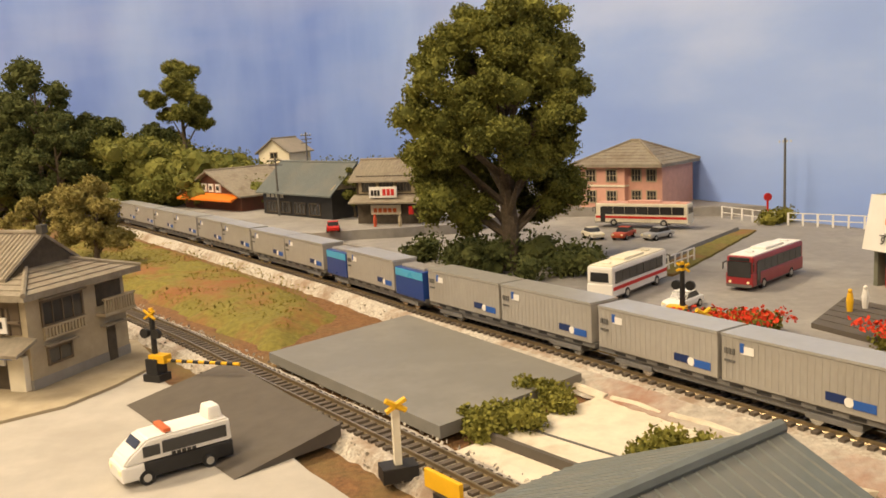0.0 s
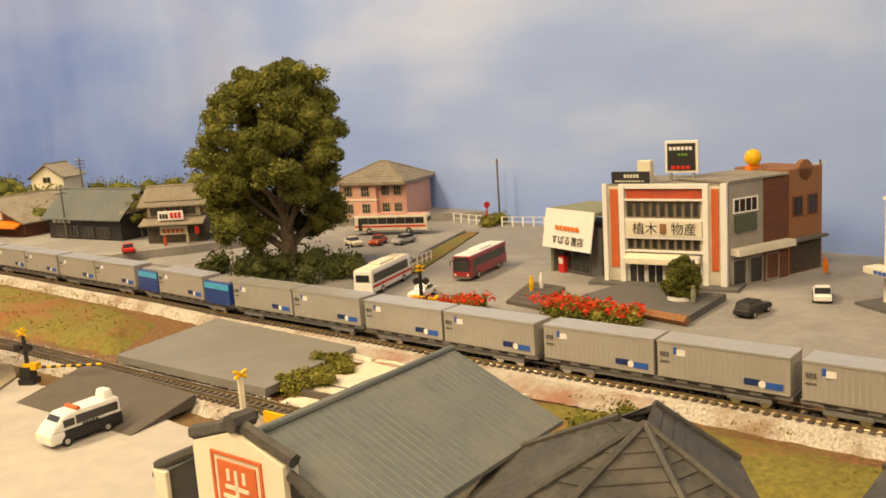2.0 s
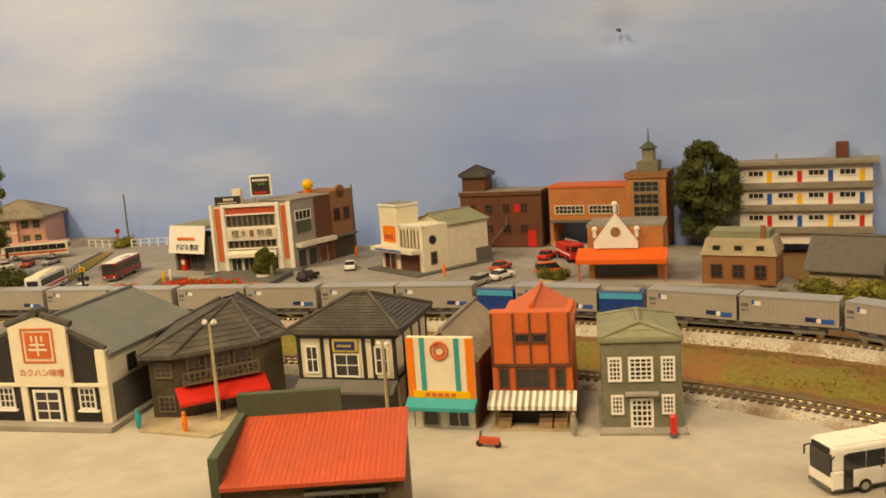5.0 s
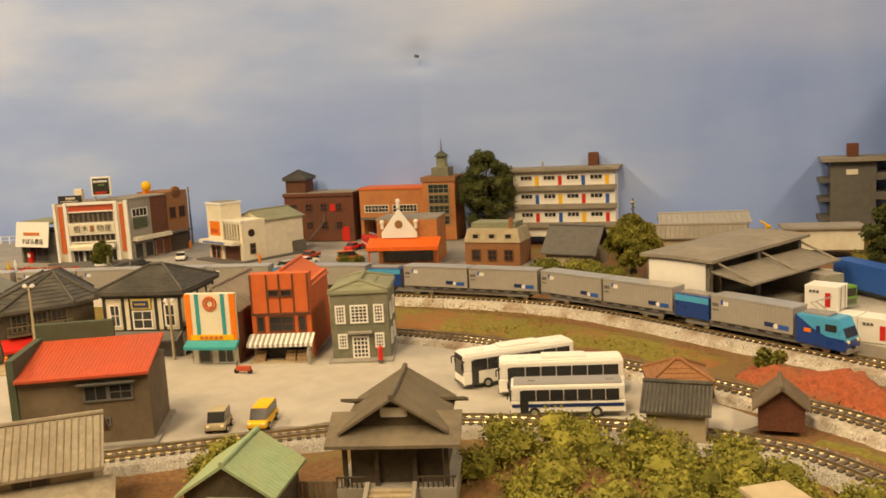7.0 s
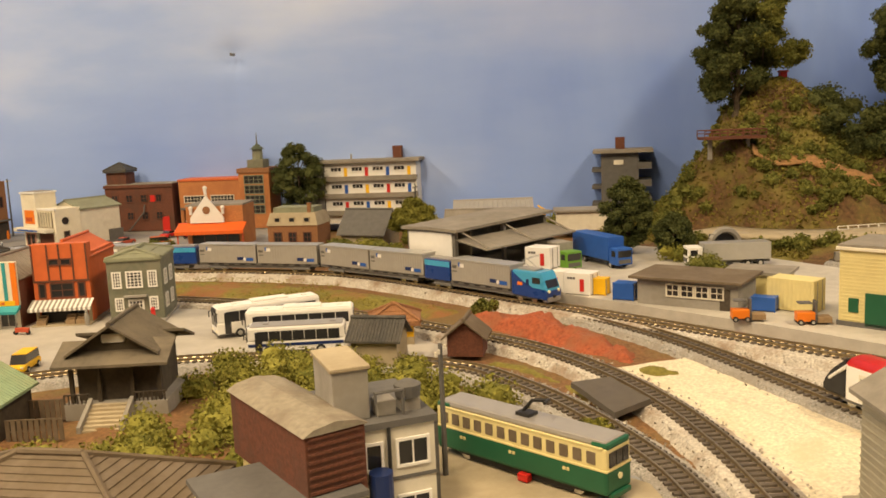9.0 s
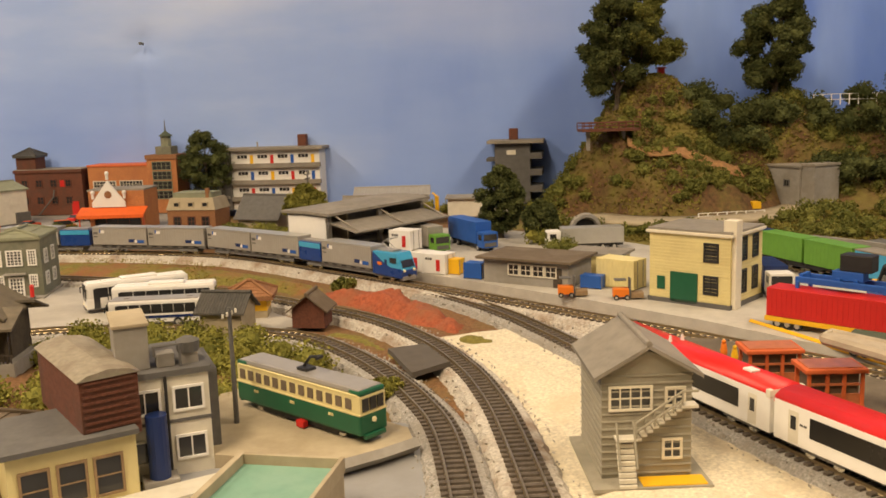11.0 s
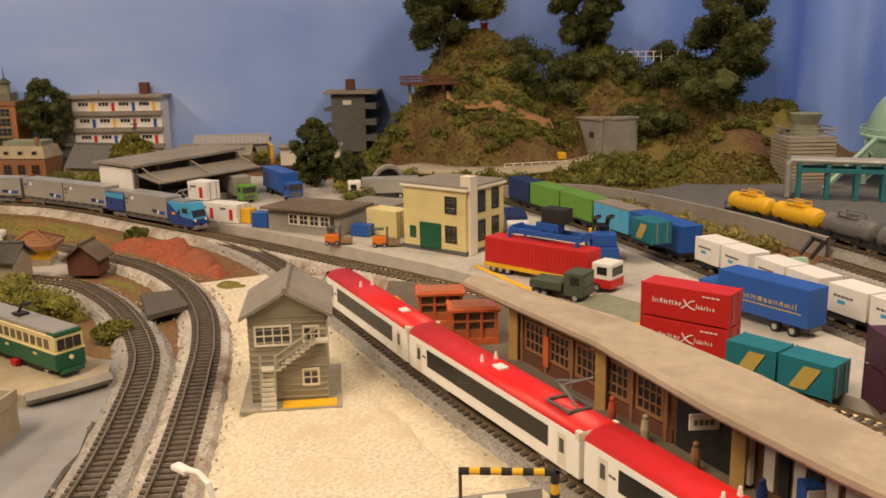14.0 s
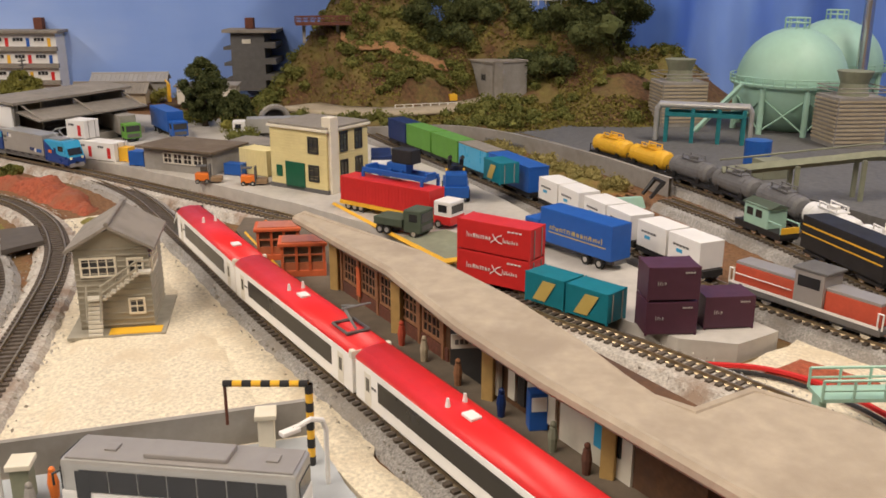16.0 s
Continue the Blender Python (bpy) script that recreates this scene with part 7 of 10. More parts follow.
for s in (-1, 1):
    part("side_window", bx(-h + 0.2, h * 0.28, s * (wd - 0.02) - 0.02, s * (wd - 0.02) + 0.02, 0.95, 1.38, 0.015), M["glass"], t)
    part("door_window", bx(h * 0.32, h * 0.62, s * (wd - 0.02) - 0.02, s * (wd - 0.02) + 0.02, 0.95, 1.32, 0.015), M["glass"], t)
    bars(t, -0.6, s * (wd + 0.01), 0.82, 0.9, 0.1, 5, M["black"])
    part("headlight", bx(h - 0.02, h + 0.04, s * 0.5 - 0.14, s * 0.5 + 0.14, 0.5, 0.66), M["lamp_on"], t)
part("light_bar", bx(0.15, 0.4, -0.55, 0.55, 1.58, 1.72, 0.04), M["redorange"], t, "red light bar")
part("sign_board", bx(-h + 0.15, -h + 0.75, -0.45, 0.45, 1.55, 2.05, 0.12, 0.08), M["white"], t, "raised white roof board")
wheels(t, (-1.05, 1.15), wd - 0.08, 0.26)


def lorry(rear, front, z, label, cab, load, load_mat, length=None, bodyh=2.0):
    t, L = axis("lorry", rear, front, z, label, "lorry", "lorries")
    L = length or L
    h, wd = L / 2, 0.82
    part("chassis", bx(-h, h - 0.3, -0.5, 0.5, 0.35, 0.6), M["darkgrey"], t)
    part("cab", bx(h - 1.3, h, -wd, wd, 0.35, 1.85, 0.1), M[cab], t)
    part("windscreen", bx(h - 0.06, h + 0.02, -wd + 0.12, wd - 0.12, 1.05, 1.65, 0.02), M["glass"], t)
    part("grille", bx(h - 0.02, h + 0.03, -wd + 0.2, wd - 0.2, 0.5, 0.85), M["darkgrey"], t)
    for s in (-1, 1):
        part("door_window", bx(h - 0.85, h - 0.25, s * wd - 0.02, s * wd + 0.02, 1.1, 1.6), M["glass"], t)
    if load == "box":
        part("cargo_box", bx(-h, h - 1.4, -wd - 0.02, wd + 0.02, 0.62, 0.62 + bodyh, 0.05), M[load_mat], t)
    wheels(t, (-h * 0.75, -h * 0.45, h * 0.7), wd - 0.15, 0.3)
    return t


tk = lorry((37.6, -86.8), (40.6, -80.8), 1.0, "blue container lorry with yellow lines", "blue", "box", "blue", 7.2, 2.1)
for s in (-1, 1):
    word_marks(tk, -2.9, s * 0.85, 1.5, 4.3, 0.34, M["gold"], 6)
    part("line", bx(-3.2, 1.4, s * 0.85 - 0.012, s * 0.85 + 0.012, 1.3, 1.36), M["gold"], tk)
lorry((59.6, -24.5), (55.4, -33.0), 1.0, "green cab lorry with grey box at the dock", "green", "box", "greywall", 7.6, 1.9)
lorry((63.4, -28.0), (58.4, -36.4), 1.0, "blue box lorry waiting in the yard", "blue", "box", "blue", 7.6, 2.1)
lorry((66.0, -45.5), (62.0, -40.0), 1.0, "silver tank lorry beside the tunnel bushes", "white", "box", "silver", 7.2, 1.5)
lorry((54.6, -61.5), (50.0, -64.2), 1.0, "white cab lorry with a navy body", "white", "box", "navy", 5.2, 1.5)
ml = lorry((38.9, -70.3), (38.6, -74.2), 1.0, "olive green army style lorry", "greenwall", "box", "greenwall", 3.6, 0.5)

# container lorry with red box and yellow trailer
t, L = axis("container_lorry", (43.2, -65.4), (41.4, -74.8), 1.0, "red container on a yellow trailer lorry", "lorry", "lorries")
h = 4.9
part("trailer", bx(-h - 0.1, h - 1.6, -0.86, 0.86, 0.4, 0.7, 0.04), M["yellow"], t, "yellow trailer frame")
part("container", bx(-h, h - 1.7, -0.85, 0.85, 0.72, 2.45, 0.04), M["red"], t, "long red container")
cr = B()
for k in range(26):
    x = -h + 0.2 + k * 0.3
    for s in (-1, 1):
        box(cr, x, x + 0.14, s * 0.85 - 0.02, s * 0.85 + 0.03, 0.85, 2.35)
part("corrugation", cr, M["red"], t)
part("cab", bx(h - 1.4, h, -0.8, 0.8, 0.4, 1.9, 0.12), M["white"], t)
part("cab_base", bx(h - 1.4, h + 0.02, -0.81, 0.81, 0.3, 0.9, 0.05), M["red"], t)
part("windscreen", bx(h - 0.05, h + 0.02, -0.65, 0.65, 1.1, 1.65), M["glass"], t)
for s in (-1, 1):
    part("door_window", bx(h - 1.0, h - 0.3, s * 0.8 - 0.02, s * 0.8 + 0.02, 1.15, 1.65), M["glass"], t)
wheels(t, (-4.2, -3.6, -3.0, 1.9, 3.9), 0.68, 0.3)

# reach stacker
t, L = axis("reach_stacker", (50.6, -70.4), (47.0, -72.2), 1.0, "blue and yellow container handling crane", "crane")
part("chassis", bx(-2.4, 1.8, -0.95, 0.95, 0.45, 1.3, 0.08), M["blue"], t)
part("engine_cover", bx(0.2, 1.6, -0.8, 0.8, 1.3, 2.2, 0.08), M["blue"], t)
part("cab", bx(-1.2, -0.1, -0.5, 0.5, 1.3, 2.5, 0.08), M["glass"], t, "dark glazed cab")
part("mast", bx(-2.2, -1.5, -0.75, 0.75, 0.4, 1.9, 0.06), M["yellow"], t, "yellow lifting frame")
for s in (-0.45, 0.45):
    part("boom", tube(B(), [(-1.8, s, 1.6), (-0.6, s, 3.0), (1.6, s, 3.5)], 0.16, 6), M["black"], t, "black lifting boom")
wheels(t, (-1.7, 0.9), 0.9, 0.5, rim="yellow")
sp = thing("spreader", 43.2, -69.6, 3.75, -102, "blue container spreader frame above the red container", "spreader")
part("frame", bx(-2.9, 2.9, -0.8, -0.55, 0, 0.35, 0.03), M["blue"], sp)
part("frame", bx(-2.9, 2.9, 0.55, 0.8, 0, 0.35, 0.03), M["blue"], sp)
for x in (-2.8, -0.6, 0.4, 2.6):
    part("cross_beam", bx(x, x + 0.25, -0.55, 0.55, 0, 0.5, 0.03), M["blue"], sp)
part("head", bx(-0.9, 0.9, -0.4, 0.4, 0.35, 0.9, 0.05), M["blue"], sp)
part("winch", bx(-0.5, 1.3, -0.35, 0.75, 0.9, 1.9, 0.08), M["black"], sp, "black lifting gear")
for x in (-2.7, 2.7):
    for s in (-0.9, 0.9):
        part("arm", bx(x - 0.1, x + 0.1, s - 0.08, s + 0.08, -1.6, 0.1), M["blue"], sp)


# ---- containers ----
def container(x, y, z, turn, L, colour, label, ribs=0.3, h=1.73, wd=0.81, stripe=None, marks=None, group="containers"):
    t = thing("container", x, y, z, turn, label, "container", group)
    part("body", bx(-L / 2, L / 2, -wd, wd, 0.06, h, 0.03), M[colour], t)
    if ribs:
        cr = B()
        n = int(L / ribs)
        for k in range(n):
            xx = -L / 2 + 0.12 + k * (L - 0.2) / n
            for s in (-1, 1):
                box(cr, xx, xx + ribs * 0.45, s * wd - 0.02, s * wd + 0.025, 0.16, h - 0.1)
        part("corrugation", cr, M[colour], t)
    for xx in (-L / 2 - 0.01, L / 2 - 0.09):
        for s in (-wd - 0.01, wd - 0.09):
            part("corner_post", bx(xx, xx + 0.1, s, s + 0.1, 0, h + 0.02), M[colour], t)
    dr = B()
    for s in (-0.4, 0.4):
        cyl(dr, (L / 2 + 0.03, s, 0.1), (L / 2 + 0.03, s, h - 0.08), 0.03, 5)
    part("door_bar", dr, M["greywall"], t)
    if stripe:
        for s in (-1, 1):
            bm = B()
            v = [bm.verts.new((xx, s * (wd + 0.04), zz)) for xx, zz in ((-0.7, 0.25), (0.1, 0.25), (0.75, h - 0.25), (-0.05, h - 0.25))]
            bm.faces.new(v)
            q = bmesh.ops.extrude_face_region(bm, geom=list(bm.faces))
            bmesh.ops.translate(bm, verts=[e for e in q["geom"] if isinstance(e, bmesh.types.BMVert)], vec=(0, s * 0.02, 0))
            part("stripe", bm, M[stripe], t, "slanting mustard stripe")
    if marks:
        for s in (-1, 1):
            ym = s * (wd + 0.035)
            if L > 3:
                word_marks(t, -L * 0.36, ym, h * 0.46, L * 0.33, 0.3, M[marks], 3)
                word_marks(t, L * 0.14, ym, h * 0.46, L * 0.2, 0.26, M[marks], 4)
                part("emblem", tube(B(), [(-0.12, ym, h * 0.4), (0.1, ym, h * 0.5), (0.3, ym, h * 0.62), (0.55, ym, h * 0.68)], 0.035, 5), M[marks], t)
                part("emblem", tube(B(), [(-0.02, ym, h * 0.68), (0.16, ym, h * 0.52), (0.4, ym, h * 0.44), (0.6, ym, h * 0.42)], 0.035, 5), M[marks], t)
            else:
                word_marks(t, -L * 0.32, ym, h * 0.48, L * 0.16, 0.2, M[marks], 5)
            bars(t, L * 0.2, s * (wd + 0.035), h * 0.82, L * 0.2, 0.07, 4, M[marks])
    return t


for k in range(2):
    container(32.6, -81.6, 1.0 + 1.76 * k, -99, 4.6, "red", "red shipping container with white lettering, stacked", 0, 1.73, 0.8, None, "white")
container(30.9, -85.3, 1.0, -109, 2.5, "seablue", "sea-green railway container with a mustard stripe", 0, 1.6, 0.8, "gold")
container(30.0, -87.8, 1.0, -109, 2.5, "seablue", "sea-green railway container with a mustard stripe", 0, 1.6, 0.8, "gold")
for q in ((29.8, -91.3, 1.0, -60), (29.8, -91.3, 2.72, -60), (31.8, -93.6, 1.0, -58)):
    container(q[0], q[1], q[2], q[3], 2.45, "purple", "maroon railway container with white markings", 0, 1.65, 0.85, None, "silver")
container(50.2, -74.4, 2.4, -130, 2.6, "seablue", "sea-green container held by the crane", 0, 1.6, 0.8, "gold")
for x, y, z in ((48.2, -32.0, 1.0), (48.2, -34.7, 1.0), (48.2, -37.0, 1.0), (48.4, -33.4, 2.75)):
    t = container(x, y, z, -88, 2.2, "white", "white railway container with a red panel", 0, 1.7, 0.85, None, None)
    for s in (-1, 1):
        part("red_panel", bx(0.25, 0.6, s * 0.87 - 0.02, s * 0.87 + 0.02, 0.3, 1.25), M["red"], t, "red panel")
        bars(t, -0.8, s * 0.87, 1.2, 0.7, 0.18, 3, M["darkgrey"])
container(49.5, -52.7, 1.0, -98, 3.2, "yellowwall", "yellow site container beside the office", 0.3, 2.2, 0.9)
container(47.6, -41.0, 1.0, -85, 1.6, "blue", "blue drum crate in the goods yard", 0, 1.3, 0.6)
container(48.2, -51.0, 1.0, -85, 1.6, "blue", "blue crate beside the yard office", 0, 1.0, 0.5)
container(48.4, -38.6, 1.0, -85, 1.0, "yellow", "yellow crate beside the white containers", 0, 1.3, 0.5)
container(48.8, -42.2, 1.0, -85, 1.0, "yellow", "yellow crate behind the blue one", 0, 1.1, 0.5)
for q in ((44.6, -50.6, "orange"), (45.6, -54.4, "orange")):
    t = thing("forklift", q[0], q[1], 1.0, -60, "small orange forklift with a pallet", "forklift", "forklifts")
    part("body", bx(-0.6, 0.5, -0.4, 0.4, 0.2, 0.8, 0.06), M["orange"], t)
    part("mast", bx(0.5, 0.62, -0.35, 0.35, 0.1, 1.5), M["darkgrey"], t)
    part("cage", bx(-0.5, 0.3, -0.35, 0.35, 1.35, 1.42), M["darkgrey"], t)
    part("pallet", bx(0.65, 1.5, -0.45, 0.45, 0.15, 0.5), M["wood"], t)
    wheels(t, (-0.4, 0.35), 0.38, 0.18)

# ---- rolling stock ----
def along(pts):
    line = smooth_line(pts, 0.5)
    s = np.concatenate([[0], np.cumsum(np.linalg.norm(np.diff(line, axis=0), axis=1))])
    at = lambda v: (float(np.interp(v, s, line[:, 0])), float(np.interp(v, s, line[:, 1])))
    return at, s, line


def on_track(at, s, spread=4.4):
    """The pose of a vehicle whose bogies stand `spread` before and behind s; its front looks to rising s."""
    a, c = at(s - spread), at(s + spread)
    return (a[0] + c[0]) / 2, (a[1] + c[1]) / 2, math.degrees(math.atan2(c[1] - a[1], c[0] - a[0]))


def bogies(t, xs, mat_="underframe"):
    for x in xs:
        g = part("bogie", bx(-1.0, 1.0, -0.62, 0.62, 0.22, 0.55, 0.05), M[mat_], t)
        g.matrix_basis = pose(x * CM, 0, 0)
        for wx in (-0.7, 0.7):
            for s in (-0.5, 0.5):
                wv = part("wheel", cyl(B(), (wx, s - 0.06, 0.3), (wx, s + 0.06, 0.3), 0.3, 14), M["chrome"], g)
        for s in (-1, 1):
            part("side_frame", bx(-1.05, 1.05, s * 0.66 - 0.05, s * 0.66 + 0.05, 0.25, 0.45, 0.03), M[mat_], g)


def grey_box(t, x0, x1):
    c = part("container", bx(x0, x1, -0.82, 0.82, 0.82, 2.62, 0.03), M["container"], t, "grey swap container")
    rb = B()
    n = 22
    for k in range(n):
        x = x0 + 0.1 + k * (x1 - x0 - 0.2) / n
        for s in (-1, 1):
            box(rb, x, x + 0.12, s * 0.82 - 0.01, s * 0.82 + 0.007, 0.95, 2.5)
    part("ribs", rb, M["container"], c)
    part("top_rail", bx(x0 - 0.01, x1 + 0.01, -0.85, 0.85, 2.56, 2.66), M["silver"], c)
    for s in (-1, 1):
        y = s * 0.845
        m0 = x1 - 2.1 if s < 0 else x0 + 0.3
        part("blue_panel", bx(m0 + 1.0, m0 + 1.8, y - 0.01, y + 0.01, 1.05, 1.35), M["blue"], c)
        part("blue_band", bx(m0, m0 + 0.75, y - 0.01, y + 0.01, 1.12, 1.42), M["navy"], c)
        part("moon_mark", cyl(B(), (m0 + 0.85, y - 0.012, 1.22), (m0 + 0.85, y + 0.012, 1.22), 0.17, 12), M["white"], c)
        m1 = x0 + 0.9 if s < 0 else x1 - 1.5
        part("label", bx(m1, m1 + 0.55, y - 0.01, y + 0.01, 2.0, 2.3), M["white"], c)
        part("label_mark", bx(m1 - 0.05, m1 + 0.12, y - 0.015, y + 0.015, 2.05, 2.4), M["blue"], c)
        bars(c, m1 - 0.75, y, 1.9, 0.5, 0.22, 3, M["darkgrey"])
        bars(c, m1 - 0.75, y, 1.6, 0.5, 0.08, 4, M["darkgrey"])


def flat(t, h=6.6):
    u = B()
    box(u, -h, h, -0.72, 0.72, 0.58, 0.8, 0.02)
    box(u, -h + 3, h - 3, -0.6, 0.6, 0.32, 0.6)
    part("underframe", u, M["underframe"], t)
    for k in range(10):
        for s in (-1, 1):
            part("slot", bx(-5.6 + k * 1.2, -5.0 + k * 1.2, s * 0.725 - 0.01, s * 0.725 + 0.01, 0.63, 0.74), M["black"], t)
    bogies(t, (-4.6, 4.6))
    for s in (-1, 1):
        part("coupler", bx(s * h - 0.25, s * h + 0.25, -0.12, 0.12, 0.45, 0.62), M["black"], t)


RAIL = 0.9
def wagon():
    t = thing("container_wagon", 0, 0, 0, 0, "flat wagon carrying two long grey containers", "freight wagon", "freight train")
    flat(t)
    grey_box(t, -6.5, -0.1)
    grey_box(t, 0.1, 6.5)
    return t


def power_car(cab):
    t = thing("power_car" if cab else "motor_wagon", 0, 0, 0, 0, "blue cab power car with one grey container" if cab else "blue motor wagon with one grey container", "locomotive" if cab else "freight wagon", "freight train")
    flat(t)
    grey_box(t, -3.3, 3.1)
    def blue_box(x0, x1):
        o = part("machine_room", bx(x0, x1, -0.82, 0.82, 0.7, 2.35, 0.05), M["deepblue"], t, "deep blue machine room")
        part("sky_band", bx(x0 + 0.03, x1 - 0.03, -0.835, 0.835, 1.85, 2.3, 0.02), M["skyblue"], o, "sky blue upper band")
        part("roof_plate", bx(x0 + 0.3, x1 - 0.3, -0.5, 0.5, 2.33, 2.5, 0.04), M["roofgrey"], o)
    blue_box(-6.55, -3.5)
    if not cab:
        blue_box(3.3, 6.55)
        return t
    lower = B()
    profile(lower, [(3.3, 0.5), (6.7, 0.35), (6.75, 0.95), (6.6, 1.1), (5.4, 1.15), (4.4, 1.6), (3.3, 2.3)], -0.84, 0.84)
    bmesh.ops.rotate(lower, verts=lower.verts, cent=(0, 0, 0), matrix=Matrix.Rotation(-math.pi / 2, 3, "Z"))
    part("lower_body", lower, M["deepblue"], t, "deep blue lower body")
    up = B()
    profile(up, [(3.32, 0.6), (6.68, 0.6), (6.7, 1.1), (6.45, 1.75), (6.15, 2.35), (3.32, 2.35)], -0.82, 0.82)
    bmesh.ops.rotate(up, verts=up.verts, cent=(0, 0, 0), matrix=Matrix.Rotation(-math.pi / 2, 3, "Z"))
    bmesh.ops.bevel(up, geom=[e for e in up.edges if e.calc_length() > 0.3], offset=0.06, segments=2, affect="EDGES")
    part("cab_body", up, M["skyblue"], t, "sky blue cab")
    part("windscreen", bx(-0.03, 0.03, -0.66, 0.66, 0, 0.62, 0.02), M["glass"], t).matrix_basis = pose(6.68 * CM, 0, 1.2 * CM, 0, -23, 0)
    for s in (-1, 1):
        part("side_window", bx(5.35, 6.1, s * 0.83 - 0.02, s * 0.83 + 0.02, 1.5, 1.95, 0.015), M["glass"], t)
        part("door_window", bx(4.75, 5.0, s * 0.83 - 0.03, s * 0.83 + 0.03, 1.3, 1.75), M["navy"], t)
        part("headlight", cyl(B(), (6.6, s * 0.55, 0.95), (6.8, s * 0.55, 0.95), 0.12, 10), M["lamp_on"], t)
        part("orange_mark", bx(3.9, 4.4, s * 0.86 - 0.01, s * 0.86 + 0.01, 1.25, 1.5), M["orange"], t)
    part("roof_plate", bx(3.6, 5.4, -0.5, 0.5, 2.33, 2.5, 0.05), M["roofgrey"], t)
    pg = B()
    tube(pg, [(4.9, -0.3, 2.5), (4.0, -0.3, 3.05), (4.9, -0.25, 3.4)], 0.035, 5)
    tube(pg, [(4.9, 0.3, 2.5), (4.0, 0.3, 3.05), (4.9, 0.25, 3.4)], 0.035, 5)
    tube(pg, [(4.9, -0.6, 3.4), (4.9, 0.6, 3.4)], 0.045, 5)
    part("pantograph", pg, M["silver"], t)
    part("skirt", bx(6.3, 6.75, -0.7, 0.7, 0.15, 0.5, 0.04), M["roofgrey"], t)
    return t


at, S, line = along(MAIN)
front = float(S[np.argmin(np.abs(line[:, 1] + 36.5) + 100 * (line[:, 0] < 30))])
proto = {"w": wagon(), "m": power_car(False), "p": power_car(True)}
order = "pwwmwwwwmwwwwm"
used = set()
for k, o in enumerate(order):
    x, y, a = on_track(at, front - 6.7 - 13.55 * k)
    m = pose(x * CM, y * CM, RAIL * CM, 0, 0, a)
    if o in used:
        copy_thing(proto[o], m)
    else:
        proto[o].matrix_basis = m
        used.add(o)


# red and white express on the station track
def express(head):
    t = thing("express_car", 0, 0, 0, 0, "red and white express car with dark window band", "railway carriage", "express train")
    h = 6.75
    end = h - (1.6 if head else 0)
    part("body", bx(-h, end, -0.9, 0.9, 0.45, 2.1, 0.06), M["white"], t)
    sh = B()
    profile(sh, [(-0.9, 1.95), (-0.86, 2.2), (-0.55, 2.42), (0, 2.48), (0.55, 2.42), (0.86, 2.2), (0.9, 1.95)], -h, end)
    part("roof", sh, M["express_red"], t, "bright red roof", True)
    for s in (-1, 1):
        part("window_band", bx(-h + 1.9, end - 1.9, s * 0.905 - 0.015, s * 0.905 + 0.015, 1.0, 1.82), M["tinted"], t, "dark window band")
        for x in (-h + 0.9, end - 1.2):
            part("door_window", bx(x, x + 0.28, s * 0.905 - 0.015, s * 0.905 + 0.015, 1.1, 1.65), M["glass"], t)
            part("door", bx(x - 0.12, x + 0.4, s * 0.9 - 0.01, s * 0.9 + 0.01, 0.55, 1.85), M["offwhite"], t)
        bars(t, end - 1.75, s * 0.91, 1.35, 0.4, 0.08, 2, M["darkgrey"])
    part("gangway", bx(-h - 0.2, -h, -0.6, 0.6, 0.5, 2.2), M["offwhite"], t)
    part("roof_end", bx(-h - 0.02, -h + 0.25, -0.92, 0.92, 1.95, 2.3, 0.05), M["offwhite"], t)
    if head:
        nb = B()
        profile(nb, [(end, 0.45), (h, 0.45), (h + 0.02, 0.9), (h - 0.5, 1.6), (end + 0.2, 2.3), (end, 2.42)], -0.84, 0.84)
        bmesh.ops.rotate(nb, verts=nb.verts, cent=(0, 0, 0), matrix=Matrix.Rotation(-math.pi / 2, 3, "Z"))
        bmesh.ops.bevel(nb, geom=[e for e in nb.edges if e.calc_length() > 0.3], offset=0.12, segments=3, affect="EDGES")
        part("nose", nb, M["black"], t, "black sloping nose")
        for s in (-1, 1):
            part("nose_stripe", tube(B(), [(end - 0.1, s * 0.86, 2.1), (h - 0.5, s * 0.8, 1.2), (h, s * 0.5, 0.8)], 0.09, 6), M["white"], t)
    for x in ((-5.0,) if head else (-0.6,)):
        part("roof_unit", bx(x, x + 0.6, -0.12, 0.34, 2.45, 2.57, 0.04), M["white"], t)
    for x in (0.8,):
        for s in (-0.35, 0.35):
            part("antenna", cyl(B(), (x, s, 2.4), (x, s, 2.75), 0.11, 8, 0.05), M["white"], t)
    part("underframe", bx(-h + 0.2, end - 0.2, -0.6, 0.6, 0.25, 0.5), M["black"], t)
    bogies(t, (-4.7, 4.4))
    return t


atc, SC, lc = along(TRACK_C)
nose = float(SC[np.argmin(np.abs(lc[:, 1] + 59.3))])
head, mid_car = express(True), express(False)
for k in range(4):
    x, y, a = on_track(atc, nose + 6.9 + 13.75 * k)
    m = pose(x * CM, y * CM, 0.7 * CM, 0, 0, a + 180)
    if k == 0:
        head.matrix_basis = m
    elif k == 1:
        mid_car.matrix_basis = m
    else:
        copy_thing(mid_car, m)
x, y, a = on_track(atc, nose + 6.9 + 13.75)
pg = thing("roof_pantograph", x, y, 0.7 + 2.48, a, "folded grey pantograph on the red roof", "pantograph")
fm = B()
tube(fm, [(4.2, -0.5, 0.06), (5.6, -0.5, 0.06), (5.6, 0.5, 0.06), (4.2, 0.5, 0.06), (4.2, -0.5, 0.06)], 0.06, 6)
part("base", fm, M["darkgrey"], pg)
arm = B()
